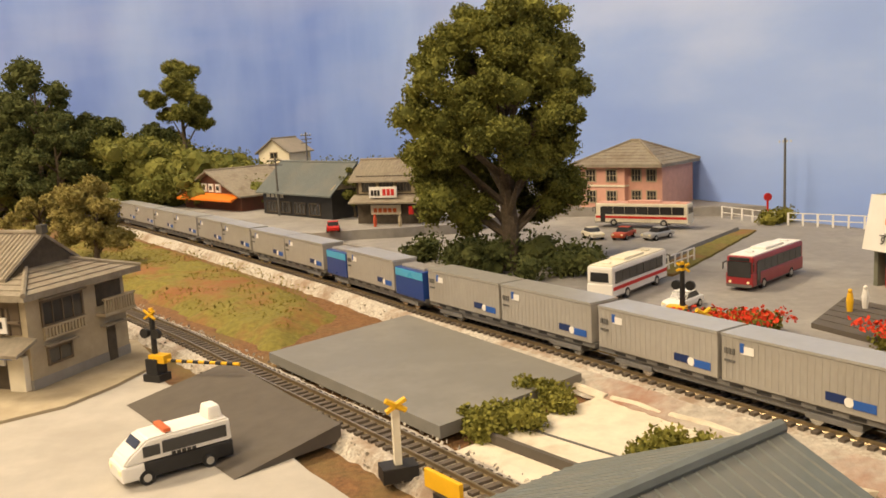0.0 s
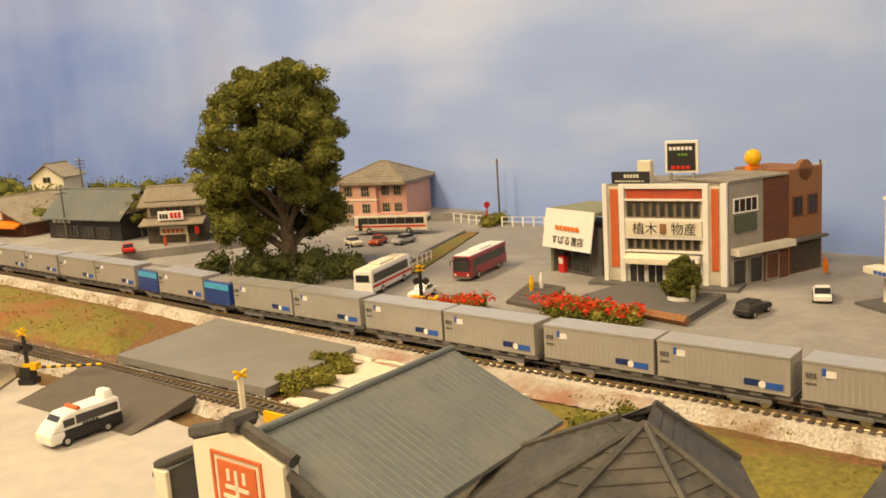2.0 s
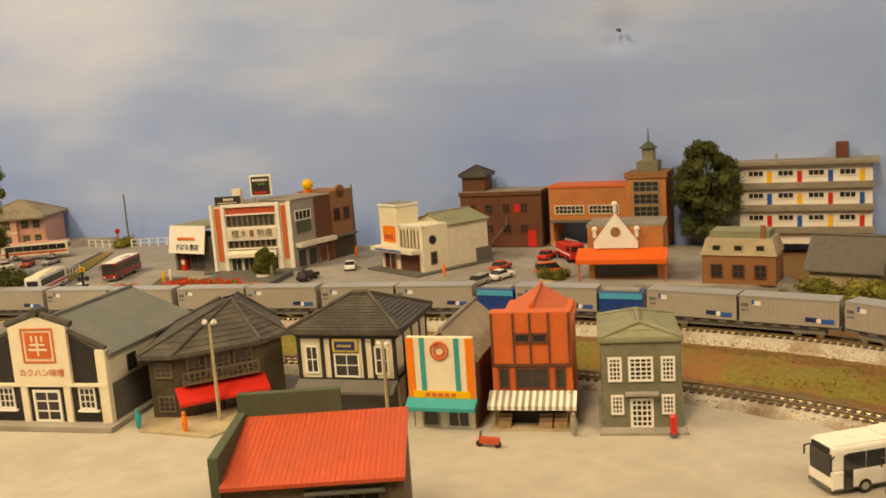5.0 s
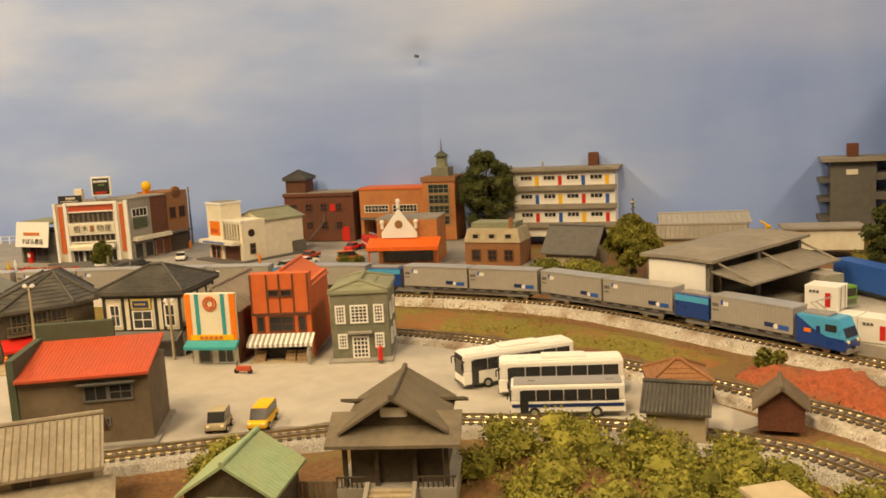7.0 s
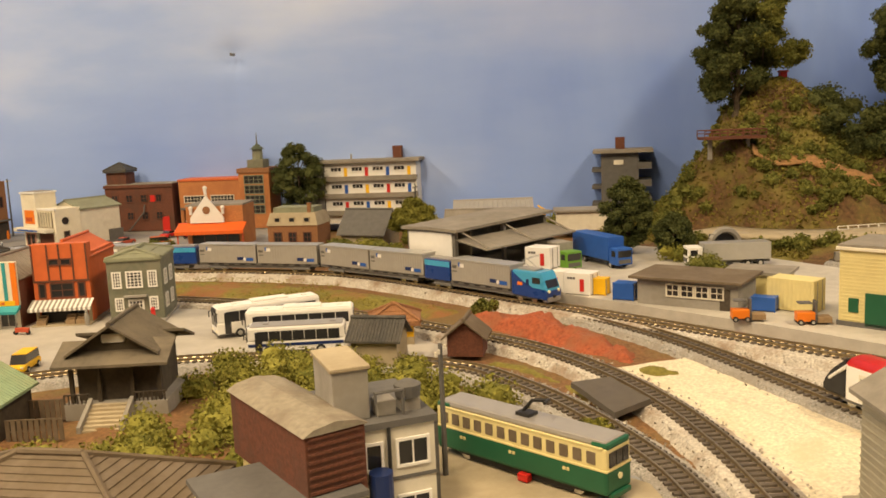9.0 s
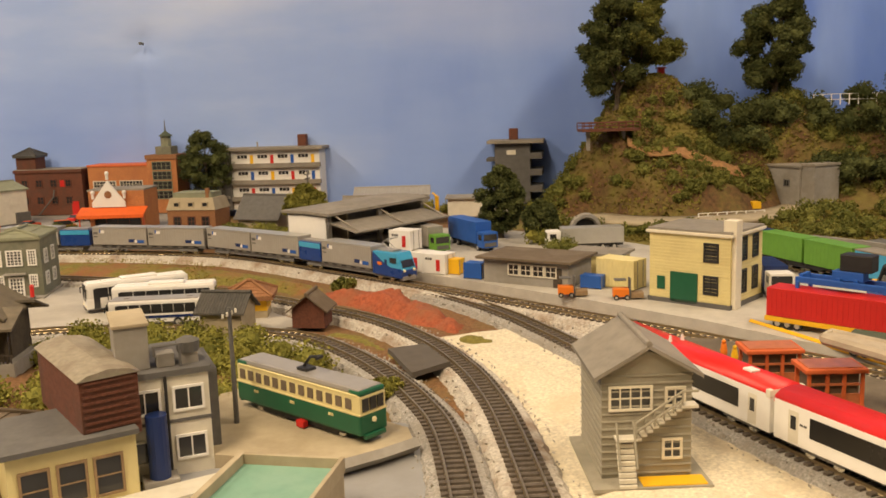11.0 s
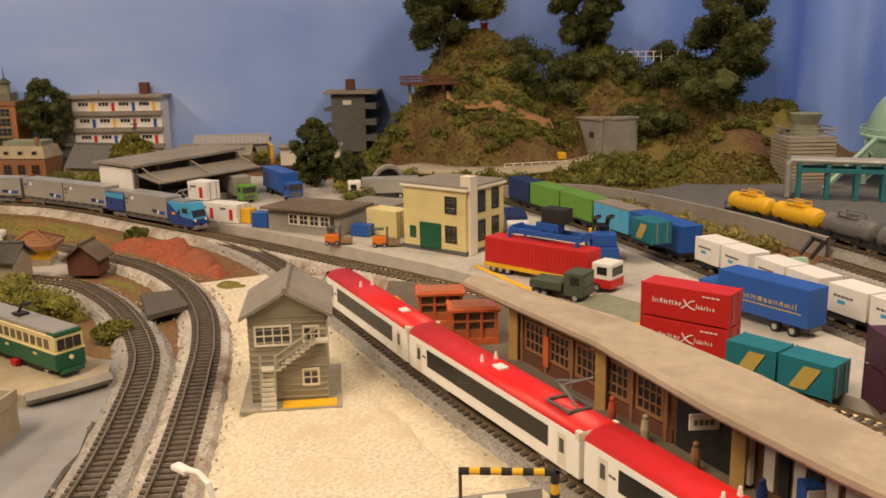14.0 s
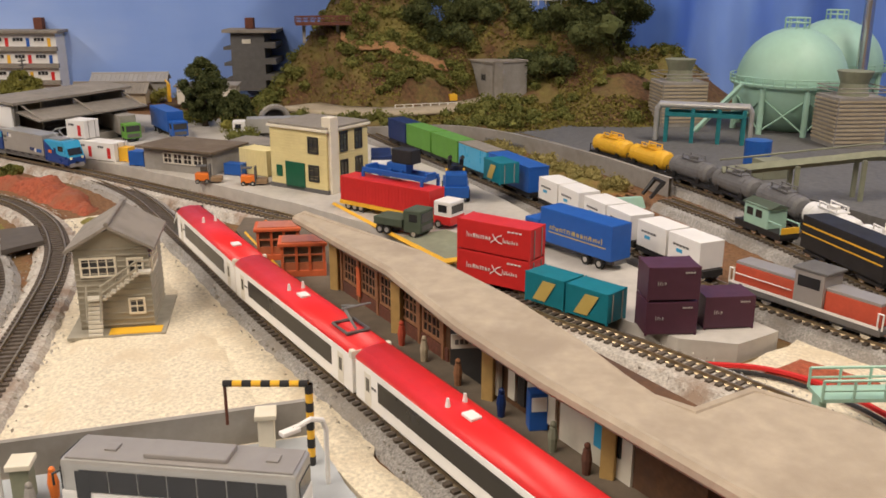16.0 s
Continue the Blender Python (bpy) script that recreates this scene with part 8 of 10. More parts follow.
tube(arm, [(5.4, 0, 0.1), (4.2, 0, 0.75), (5.5, 0, 1.15)], 0.05, 6)
tube(arm, [(5.5, -0.65, 1.15), (5.5, 0.65, 1.15)], 0.05, 6)
part("arm", arm, M["underframe"], pg)

# green and cream tram at the depot
t, L = axis("tram", (17.0, -47.4), (16.0, -56.0), 0.95, "old green and cream tram on a siding", "tram")
h = 4.25
part("lower_body", bx(-h, h, -0.8, 0.8, 0.35, 1.3, 0.12), M["tramgreen"], t, "dark green lower body")
part("upper_body", bx(-h + 0.03, h - 0.03, -0.78, 0.78, 1.24, 2.12, 0.1), M["tramcream"], t, "cream upper body")
part("belt_line", bx(-h - 0.01, h + 0.01, -0.815, 0.815, 1.24, 1.32, 0.02), M["tramcream"], t)
part("roof", bx(-h + 0.1, h - 0.1, -0.7, 0.7, 2.06, 2.36, 0.14), M["roofgrey"], t)
for e in (-1, 1):
    part("roof_end", bx(min(e * (h - 0.75), e * h), max(e * (h - 0.75), e * h), -0.74, 0.74, 2.05, 2.3, 0.12), M["tramgreen"], t, "green rounded roof end")
for s in (-1, 1):
    for k in range(13):
        x = -h + 0.3 + k * 0.61
        part("window", bx(x, x + 0.38, s * 0.79 - 0.02, s * 0.79 + 0.02, 1.45, 1.92, 0.01), M["brownwall"], t)
    part("gutter", bx(-h + 0.2, h - 0.2, s * 0.76 - 0.05, s * 0.76 + 0.05, 2.06, 2.14, 0.02), M["tramcream"], t)
    for k in range(3):
        bars(t, -2.9 + k * 2.6, s * 0.81, 0.95, 0.35, 0.12, 2, M["tramcream"])
for e in (-1, 1):
    for k in range(3):
        part("front_window", bx(min(e * (h - 0.03), e * (h + 0.02)), max(e * (h - 0.03), e * (h + 0.02)), -0.62 + k * 0.43, -0.26 + k * 0.43, 1.4, 1.95), M["glass"], t)
    part("headlight", cyl(B(), (e * (h - 0.02), 0, 0.95), (e * (h + 0.06), 0, 0.95), 0.12, 10), M["lamp_on"], t)
    part("fender", bx(min(e * (h - 0.1), e * (h + 0.12)), max(e * (h - 0.1), e * (h + 0.12)), -0.6, 0.6, 0.2, 0.4, 0.04), M["tramgreen"], t)
part("trolley_base", bx(-0.35, 0.35, -0.3, 0.3, 2.34, 2.5, 0.04), M["black"], t)
part("trolley", tube(B(), [(-0.2, 0, 2.45), (0.3, 0, 3.0), (1.1, 0, 3.15), (1.2, -0.4, 3.15)], 0.07), M["black"], t)
part("truck", bx(-2.6, 2.6, -0.6, 0.6, 0.05, 0.4), M["black"], t)
bogies(t, (-2.1, 2.1), "black")
part("tool_box", bx(0.2, 0.7, -0.95, -0.65, 0.0, 0.3, 0.04), M["red"], t, "small red box under the side")
dp = thing("tram_platform", 0, 0, 0.25, 0, "tan concrete tram platform with a grey kerb", "platform", "", "structure")
part("slab", prism(B(), [(19.4, -45.5), (13.0, -44.5), (11.5, -51), (13.3, -55.9), (17.0, -57.2), (18.0, -56.2)], 0, 0.65), M["tanwall"], dp)
part("kerb", tube(B(), [(13.2, -56.1, 0.5), (15.2, -56.9, 0.5), (17.0, -57.4, 0.5)], 0.3, 4), M["greywall"], dp)

# freight sidings
atf, SF, lf = along(TRACK_F)
def at_y(S_, l_, y):
    return float(S_[np.argmin(np.abs(l_[:, 1] - y))])


def siding_wagon(at_, s, L, label, z):
    x, y, a = on_track(at_, s, L * 0.33)
    t = thing("freight_wagon", x, y, z, a, label, "freight wagon", "siding wagons")
    part("underframe", bx(-L / 2, L / 2, -0.7, 0.7, 0.45, 0.65), M["black"], t)
    bogies(t, (-L * 0.33, L * 0.33), "black")
    return t


s0 = at_y(SF, lf, -78.0)
for k in range(3):
    t = siding_wagon(atf, s0 + 3.0 + 6.3 * k, 6.0, "flat wagon with two white containers", 1.0)
    for q in (-1.45, 1.45):
        c = part("container", bx(q - 1.35, q + 1.35, -0.85, 0.85, 0.66, 2.25, 0.04), M["white"], t, "white container")
        for s in (-1, 1):
            bars(c, q - 0.9, s * 0.86, 1.6, 1.4, 0.12, 5, M["darkgrey"])
            part("label", bx(q - 0.6, q - 0.1, s * 0.86 - 0.012, s * 0.86 + 0.012, 1.25, 1.45), M["skyblue"], c)
for k, (col, ll, lab) in enumerate((("blue", 6.6, "blue boxcar on the siding"), ("skyblue", 5.0, "bright blue container wagon on the siding"), ("green", 5.0, "green slatted wagon on the siding"), ("green", 5.0, "green slatted wagon on the siding"), ("navy", 4.0, "navy wagon at the siding end"))):
    s_at = s0 - 1.0 - (3.6, 9.7, 15.0, 20.3, 25.0)[k]
    if s_at < 2:
        continue
    t = siding_wagon(atf, s_at, ll, lab, 1.0)
    part("body", bx(-ll / 2, ll / 2, -0.85, 0.85, 0.66, 2.5, 0.04), M[col], t)
    part("roof", bx(-ll / 2 - 0.03, ll / 2 + 0.03, -0.88, 0.88, 2.48, 2.6, 0.04), M["greyroof" if col == "skyblue" else col], t)
    rb = B()
    for j in range(12):
        xx = -ll / 2 + 0.15 + j * (ll - 0.3) / 12
        for s in (-1, 1):
            box(rb, xx, xx + 0.12, s * 0.85 - 0.01, s * 0.85 + 0.04, 0.75, 2.4)
    part("ribs", rb, M[col], t)
x, y, a = on_track(atf, at_y(SF, lf, -97.2), 2.6)
t = thing("diesel_shunter", x, y, 1.0, a, "red and grey diesel shunting locomotive with handrails", "locomotive")
part("frame", bx(-4.2, 4.2, -0.8, 0.8, 0.4, 0.7, 0.03), M["darkgrey"], t)
part("long_hood", bx(-4.0, -0.4, -0.6, 0.6, 0.7, 1.75, 0.06), M["redroof"], t, "red bonnet")
part("hood_top", bx(-4.0, -0.4, -0.58, 0.58, 1.74, 1.9, 0.04), M["roofgrey"], t)
part("short_hood", bx(1.2, 4.0, -0.6, 0.6, 0.7, 1.75, 0.06), M["redroof"], t, "red bonnet")
part("short_hood_top", bx(1.2, 4.0, -0.58, 0.58, 1.74, 1.9, 0.04), M["roofgrey"], t)
part("cab", bx(-0.4, 1.2, -0.8, 0.8, 0.7, 2.5, 0.06), M["roofgrey"], t)
part("cab_roof", bx(-0.55, 1.35, -0.85, 0.85, 2.48, 2.62, 0.05), M["darkgrey"], t)
for s in (-1, 1):
    part("white_band", bx(-4.1, 4.1, s * 0.81 - 0.01, s * 0.81 + 0.02, 0.72, 0.86), M["white"], t)
    part("cab_window", bx(-0.2, 1.0, s * 0.8 - 0.02, s * 0.8 + 0.02, 1.7, 2.25), M["glass"], t)
    rl = B()
    for e in (-4.2, 4.0):
        tube(rl, [(e, s * 0.75, 0.7), (e, s * 0.75, 1.5), (e + 0.25, s * 0.75, 1.5), (e + 0.25, s * 0.75, 0.7)], 0.04, 5)
    tube(rl, [(-4.0, s * 0.78, 1.3), (-0.5, s * 0.78, 1.3)], 0.03, 5)
    part("handrail", rl, M["white"], t)
bogies(t, (-2.7, 2.7), "black")

# tank wagons
att, ST, lt = along(TRACK_T)
s0 = at_y(ST, lt, -77.8)
for k in range(7):
    x, y, a = on_track(att, s0 + 5.6 * k, 1.9)
    col = "yellow" if k < 2 else "roofgrey" if k < 5 else "white"
    col = {"roofgrey": "underframe"}.get(col, col)
    t = thing("tank_wagon", x, y, 0.8, a, ("yellow" if k < 2 else "grey" if k < 5 else "white") + " tank wagon with a domed top walkway", "tank wagon", "tank wagons")
    tk = B()
    prof_ = [(-2.45, 0.3), (-2.36, 0.6), (-2.15, 0.8), (2.15, 0.8), (2.36, 0.6), (2.45, 0.3)]
    rings = [[tk.verts.new((x_, r_ * math.cos(2 * math.pi * a_ / 20), 1.35 + r_ * math.sin(2 * math.pi * a_ / 20))) for a_ in range(20)] for x_, r_ in prof_]
    for ra, rb_ in zip(rings, rings[1:]):
        for a_ in range(20):
            tk.faces.new((ra[a_], ra[(a_ + 1) % 20], rb_[(a_ + 1) % 20], rb_[a_]))
    tk.faces.new(rings[0]), tk.faces.new(rings[-1])
    bmesh.ops.recalc_face_normals(tk, faces=tk.faces)
    part("tank", tk, M[col], t, smooth=False)
    for x_ in (-1.5, 1.5):
        part("strap", cyl(B(), (x_ - 0.06, 0, 1.35), (x_ + 0.06, 0, 1.35), 0.83, 20), M[col], t)
        part("saddle", bx(x_ - 0.2, x_ + 0.2, -0.75, 0.75, 0.55, 0.95), M["black"], t)
    part("catwalk", bx(-1.0, 1.0, -0.5, 0.5, 2.12, 2.2), M[col], t)
    part("end_rail", tube(B(), [(-2.55, -0.7, 0.6), (-2.55, -0.7, 1.2), (-2.55, 0.7, 1.2), (-2.55, 0.7, 0.6)], 0.04, 5), M["black"], t)
    part("dome", cyl(B(), (0, 0, 2.05), (0, 0, 2.4), 0.4, 14), M[col], t)
    wk = B()
    for s in (-0.4, 0.4):
        tube(wk, [(-0.9, s, 2.15), (-0.9, s, 2.5), (0.9, s, 2.5), (0.9, s, 2.15)], 0.05, 5)
    tube(wk, [(-0.1, 0.85, 0.6), (-0.1, 0.85, 2.2)], 0.05, 5)
    tube(wk, [(0.2, 0.85, 0.6), (0.2, 0.85, 2.2)], 0.05, 5)
    part("walkway", wk, M[col], t)
    part("underframe", bx(-2.6, 2.6, -0.6, 0.6, 0.4, 0.62), M["black"], t)
    bogies(t, (-1.8, 1.8), "black")
atg, SG, lg = along(TRACK_G)
x, y, a = on_track(atg, at_y(SG, lg, -93.6), 1.2)
t = thing("brake_van", x, y, 0.8, a, "mint green brake van with black and yellow ends", "brake van")
part("underframe", bx(-2.3, 2.3, -0.75, 0.75, 0.4, 0.7), M["black"], t)
part("cabin", bx(-1.4, 1.0, -0.75, 0.75, 0.7, 2.1, 0.04), M["mint"], t)
rr = B()
profile(rr, [(-0.85, 2.05), (0, 2.35), (0.85, 2.05)], -1.6, 1.2)
part("roof", rr, M["greenwall"], t)
for s in (-1, 1):
    for xx in (-1.1, -0.2):
        part("window", bx(xx, xx + 0.6, s * 0.76 - 0.02, s * 0.76 + 0.02, 1.3, 1.8), M["glass"], t)
    part("rail", tube(B(), [(1.0, s * 0.7, 1.3), (2.25, s * 0.7, 1.3), (2.25, s * 0.7, 0.7)], 0.05, 5), M["mint"], t)
part("end_panel", bx(2.2, 2.3, -0.7, 0.7, 0.7, 1.1), M["yellow"], t)
bogies(t, (-1.2, 1.2), "black")
x, y, a = on_track(atg, at_y(SG, lg, -99.0), 2.4)
t = thing("black_boxcar", x, y, 0.8, a, "black boxcar with yellow lines", "boxcar")
part("body", bx(-3.6, 3.6, -0.85, 0.85, 0.6, 2.6, 0.04), M["black"], t)
for s in (-1, 1):
    part("yellow_line", bx(-3.5, 3.5, s * 0.86 - 0.01, s * 0.86 + 0.01, 2.0, 2.1), M["yellow"], t)
    part("yellow_line", bx(-3.5, 3.5, s * 0.86 - 0.01, s * 0.86 + 0.01, 1.5, 1.58), M["yellow"], t)
bogies(t, (-2.4, 2.4), "black")

# ---- station platform ----
pf = thing("station_platform", 0, 0, 0, 0, "island platform with a broad tan canopy", "platform", "", "structure")
part("platform", prism(B(), [(36.6, -61.0), (33.8, -62.5), (27.6, -70.2), (22.4, -77.6), (17.9, -84.6), (11.4, -96), (4.6, -107), (10, -112), (19, -98.5), (24.4, -89.6), (29.6, -80.6), (34.2, -72), (37.4, -64)], 0, 1.25), M["deck"], pf, "grey-brown platform deck")
part("platform_line", tube(B(), [(33.6, -63.4, 1.22), (27.8, -70.7, 1.22), (22.8, -77.9, 1.22), (18.4, -84.9, 1.22)], 0.12, 4), M["yellow"], pf, "yellow safety line")
can = [(28.4, -71.2), (22.7, -80.3), (18.1, -85.9), (15.0, -90.4), (13.1, -93.6), (8.6, -101.2), (11.6, -106), (13.8, -104), (16.4, -99.3), (17.0, -96.7), (14.7, -95.3), (15.2, -93.9), (16.2, -92.7), (18.2, -90.6), (21.3, -86.8), (25.5, -80.3), (28.9, -71.4)]
M["felt"] = mat("canopy_felt", (0.42, 0.35, 0.26), 0.85, 0.12, 0.8, 0.2, second=(0.33, 0.27, 0.2), second_size=5)
part("canopy", prism(B(), can, 4.1, 4.6), M["felt"], pf, "tan canopy roof")
edge = B()
tube(edge, [(x, y, 4.35) for x, y in can + can[:1]], 0.27, 8)
part("canopy_edge", edge, M["felt"], pf)
M["ochre"] = mat("ochre_post_paint", (0.42, 0.27, 0.09), 0.6, 0.12, 0.4, 0.05)
M["lime"] = mat("lime_fascia", (0.5, 0.52, 0.05), 0.5, 0.06, 0.6, 0.0)
M["magenta"] = mat("plum_fascia", (0.32, 0.03, 0.14), 0.5, 0.08, 0.6, 0.0)
for p in ((27.1, -74.5), (23.3, -80.3), (18.9, -86.8), (15.4, -92.6), (12.0, -98.4)):
    part("column", bx(p[0] - 0.25, p[0] + 0.25, p[1] - 0.25, p[1] + 0.25, 1.2, 4.12, 0.05), M["ochre"], pf, "ochre canopy column")
    part("bracket", bx(p[0] - 0.4, p[0] + 0.4, p[1] - 0.4, p[1] + 0.4, 3.9, 4.12, 0.05), M["ochre"], pf)
house, hw = site("waiting_room", (27.0, -74.5), (13.2, -95.9), 1.25, "brown wooden station house with many windows", "station house")
part("wall", bx(0, hw, 0.3, 2.0, 0, 2.88), M["brownboard"], house)
for k in range(5):
    window(house, 0.7 + k * 2.05, 0.75, 1.5, 1.45, 4, 3, "brick", y=0.3, bar=0.07)
for k in range(14):
    part("stud", bx(0.3 + k * 2.05, 0.5 + k * 2.05, 0.16, 0.32, 0, 2.5), M["brick"], house) if k * 2.05 < 11 else None
part("lower_panel", bx(0, 11, 0.22, 0.32, 0, 0.6), M["brickdark"], house)
part("lintel", bx(0, hw, 0.2, 0.32, 2.3, 2.5), M["brick"], house)
part("poster", bx(2.35, 2.75, 0.1, 0.16, 0.4, 1.9), M["redorange"], house, "tall red poster")
# black sheet over the wall imitates the shade of a recess
part("dark_doorway", bx(11.2, 14.2, 0.24, 0.3, 0, 2.2), M["black"], house, "black panel for the shade inside an open doorway")
part("notice_panel", bx(14.4, 15.1, 0.0, 0.2, 0.2, 2.3), M["offwhite"], house, "pale notice panel")
part("fascia", bx(15.3, 18.6, 0.05, 0.3, 1.95, 2.4), M["magenta"], house, "plum coloured shop fascia")
for k in range(5):
    part("shutter_pane", bx(15.5 + k * 0.62, 15.95 + k * 0.62, 0.2, 0.31, 0.3, 1.85), M["offwhite" if k % 2 == 0 else "glass"], house)
part("shop_wall", bx(18.7, 22.4, 0.2, 0.3, 0, 2.3), M["offwhite"], house, "white shop wall")
part("fascia", bx(18.7, 22.4, 0.02, 0.2, 2.0, 2.45), M["lime"], house, "lime green shop fascia")
part("poster", bx(20.6, 21.2, 0.14, 0.2, 0.7, 1.7), M["skyblue"], house, "blue and white poster")
part("poster", bx(21.5, 21.9, 0.14, 0.2, 0.8, 1.6), M["glass"], house)
vd = thing("vending_machine", 17.5, -89.3, 1.25, -57, "blue drinks vending machine on the platform", "vending machine")
part("cabinet", bx(-0.35, 0.35, -0.3, 0.3, 0, 1.5, 0.04), M["blue"], vd)
part("display", bx(-0.28, 0.28, -0.34, -0.29, 0.8, 1.35), M["white"], vd)
hs = thing("hanging_sign", 19.6, -85.4, 2.85, -57, "small white platform sign under the canopy", "sign")
part("panel", bx(-0.55, 0.55, -0.06, 0.06, 0, 0.6, 0.02), M["offwhite"], hs)
bars(hs, -0.4, -0.07, 0.2, 0.8, 0.2, 4, M["darkgrey"])
part("hanger", bx(-0.05, 0.05, -0.04, 0.04, 0.6, 1.22), M["darkgrey"], hs)
M["amber"] = mat("amber_kiosk_panel", (0.5, 0.16, 0.07), 0.35, 0.15, 0.4, 0.0, coat=0.2)
for q in ((30.4, -68.4), (28.6, -71.4)):
    k = thing("platform_kiosk", q[0], q[1], 1.25, -57, "red-orange framed kiosk with amber panels on the platform", "kiosk", "platform kiosks")
    part("base", bx(-1.25, 1.25, -0.8, 0.8, 0, 0.35, 0.03), M["redorange"], k)
    part("counter", bx(-1.15, 1.15, -0.7, 0.7, 0.35, 0.8), M["amber"], k, "amber lower panels")
    part("roof", bx(-1.35, 1.35, -0.9, 0.9, 1.75, 1.95, 0.05), M["redorange"], k)
    part("roof_panel", bx(-1.15, 1.15, -0.7, 0.7, 1.95, 2.0, 0.02), M["amber"], k)
    part("glazing", bx(-1.05, 1.05, -0.6, 0.6, 0.8, 1.75), M["brownwall"], k)
    for s in (-1, 1):
        for x in (-1.2, -0.42, 0.3, 1.08):
            part("post", bx(x, x + 0.14, s * 0.72 - 0.07, s * 0.72 + 0.07, 0.3, 1.76), M["redorange"], k)
        part("mid_rail", bx(-1.2, 1.2, s * 0.72 - 0.05, s * 0.72 + 0.05, 1.2, 1.3), M["amber"], k)
yl = thing("yard_edging", 0, 0, 1.0, 0, "yellow painted edge of the container yard", "edging", "", "structure")
part("line", tube(B(), [(43.2, -64.0, 0.02), (38.8, -70.6, 0.02), (34.4, -77.4, 0.02), (36.4, -78.8, 0.02)], 0.16, 4), M["yellow"], yl)
part("pad", prism(B(), [(37.5, -72.6), (34.6, -77.2), (36.5, -78.5), (38.6, -79), (40.4, -74.5)], 0, 0.1), M["greygreenroof"], yl)


# ---- trees and growth ----
def tree(x, y, z, height, spread, label, leaf="leaf", seed=1, clumps=60, per=170, size=0.16, start=0.3, trunk=0.45, shape="oval", limbs=7, bare=0.0):
    rng = np.random.RandomState(seed)
    t = thing("tree", x, y, z, 0, label, "tree", "trees")
    bm = B()
    lean = rng.uniform(-0.04, 0.04, 2) * height
    pts = [(lean[0] * k / 5 + rng.uniform(-0.1, 0.1), lean[1] * k / 5 + rng.uniform(-0.1, 0.1), height * 0.85 * k / 5) for k in range(6)]
    for k in range(5):
        cyl(bm, pts[k], pts[k + 1], trunk * (1 - 0.16 * k), 8, trunk * (1 - 0.16 * (k + 1)))
    cyl(bm, (0, 0, -0.3), (0, 0, 0.4), trunk * 1.5, 8, trunk)
    C, Rr = [], []
    lobes = []
    if shape == "lobed":
        n_lobe = max(9, clumps // 11)
        for k in range(n_lobe):
            u = (k + rng.rand()) / n_lobe
            w = spread * math.sin(math.pi * min(0.93, 0.2 + 0.74 * u)) ** 0.8
            a = k * 2.4 + rng.uniform(-0.5, 0.5)
            r = w * rng.uniform(0.5, 0.98)
            if u < bare:  # the foot of the crown is open on the track side
                a = math.radians(75 + 210 * rng.rand() - 105) if k % 3 else math.radians(168 + 20 * rng.rand())
            lobes.append((r * math.cos(a), r * math.sin(a), height * (start + (0.97 - start) * u), spread * (rng.uniform(0.2, 0.36) if n_lobe > 20 else rng.uniform(0.34, 0.52))))
        for k in range(clumps):
            q = lobes[k % n_lobe]
            d = rng.normal(size=3)
            d *= q[3] * rng.uniform(0.5, 1.0) / np.linalg.norm(d)
            C.append((q[0] + d[0], q[1] + d[1], q[2] + 0.75 * d[2]))
            Rr.append(q[3] * rng.uniform(0.36, 0.56))
        for q in lobes:
            C.append(q[:3])
            Rr.append(q[3] * 0.75)
    for k in range(0 if lobes else clumps):
        u = rng.rand()
        zz = height * (start + (1 - start) * u)
        if shape == "oval":
            w = spread * math.sin(math.pi * min(0.97, 0.12 + 0.86 * u)) ** 0.7
        elif shape == "cone":
            w = spread * (1 - u) ** 0.75 + 0.3
        else:
            w = spread * (0.35 + 0.65 * abs(math.sin(u * 9 + seed))) * (1 - 0.45 * u)
        a = rng.rand() * 2 * math.pi
        r = w * math.sqrt(rng.uniform(0.25, 1))
        C.append((r * math.cos(a) + lean[0] * u, r * math.sin(a) + lean[1] * u, zz))
        Rr.append(rng.uniform(0.16, 0.3) * spread * (0.8 if u > 0.85 else 1))
    for k in range(len(lobes) or limbs):
        c = lobes[k] if lobes else C[int(k * len(C) / limbs)]
        zb = max(height * 0.12, c[2] - height * 0.22)
        cyl(bm, (lean[0] * zb / height, lean[1] * zb / height, zb), (c[0] * 0.85, c[1] * 0.85, c[2]), trunk * 0.38, 6, trunk * 0.12)
    part("trunk", bm, M["trunk"], t)
    part("crown", foliage("crown", C, Rr, per, size, M[leaf], seed), None, t)
    return t


def bush(x, y, z, r, label="low clump of olive green shrubs", leaf="leaf", seed=1, n=7, per=150, size=0.13, squash=0.75, flat=1.0):
    rng = np.random.RandomState(seed)
    t = thing("bush", x, y, z, 0, label, "bush", "bushes")
    C = [(rng.uniform(-r, r) * flat, rng.uniform(-r, r), rng.uniform(0.15, 0.7) * r * squash) for _ in range(n)]
    part("leaves", foliage("leaves", C, [r * rng.uniform(0.4, 0.62) for _ in C], per, size, M[leaf], seed), None, t)
    return t


tree(8.6, 70.6, 1.0, 18.6, 7.0, "huge old camphor tree with dense olive crown", "leaf_great", 3, 420, 210, 0.14, 0.2, 0.75, "lobed", 12, 0.27)
bush(8.0, 71.0, 1.0, 3.2, "dark undergrowth round the great tree", "leaf_dark", 5, 9, 200, 0.2)
bush(11.8, 67.6, 1.0, 2.4, "dark shrubs at the foot of the great tree", "leaf_dark", 6, 8, 200, 0.18)
bush(3.6, 76.0, 1.0, 2.6, "green shrubs beside the great tree", "leaf_dark", 16, 8, 180, 0.18)
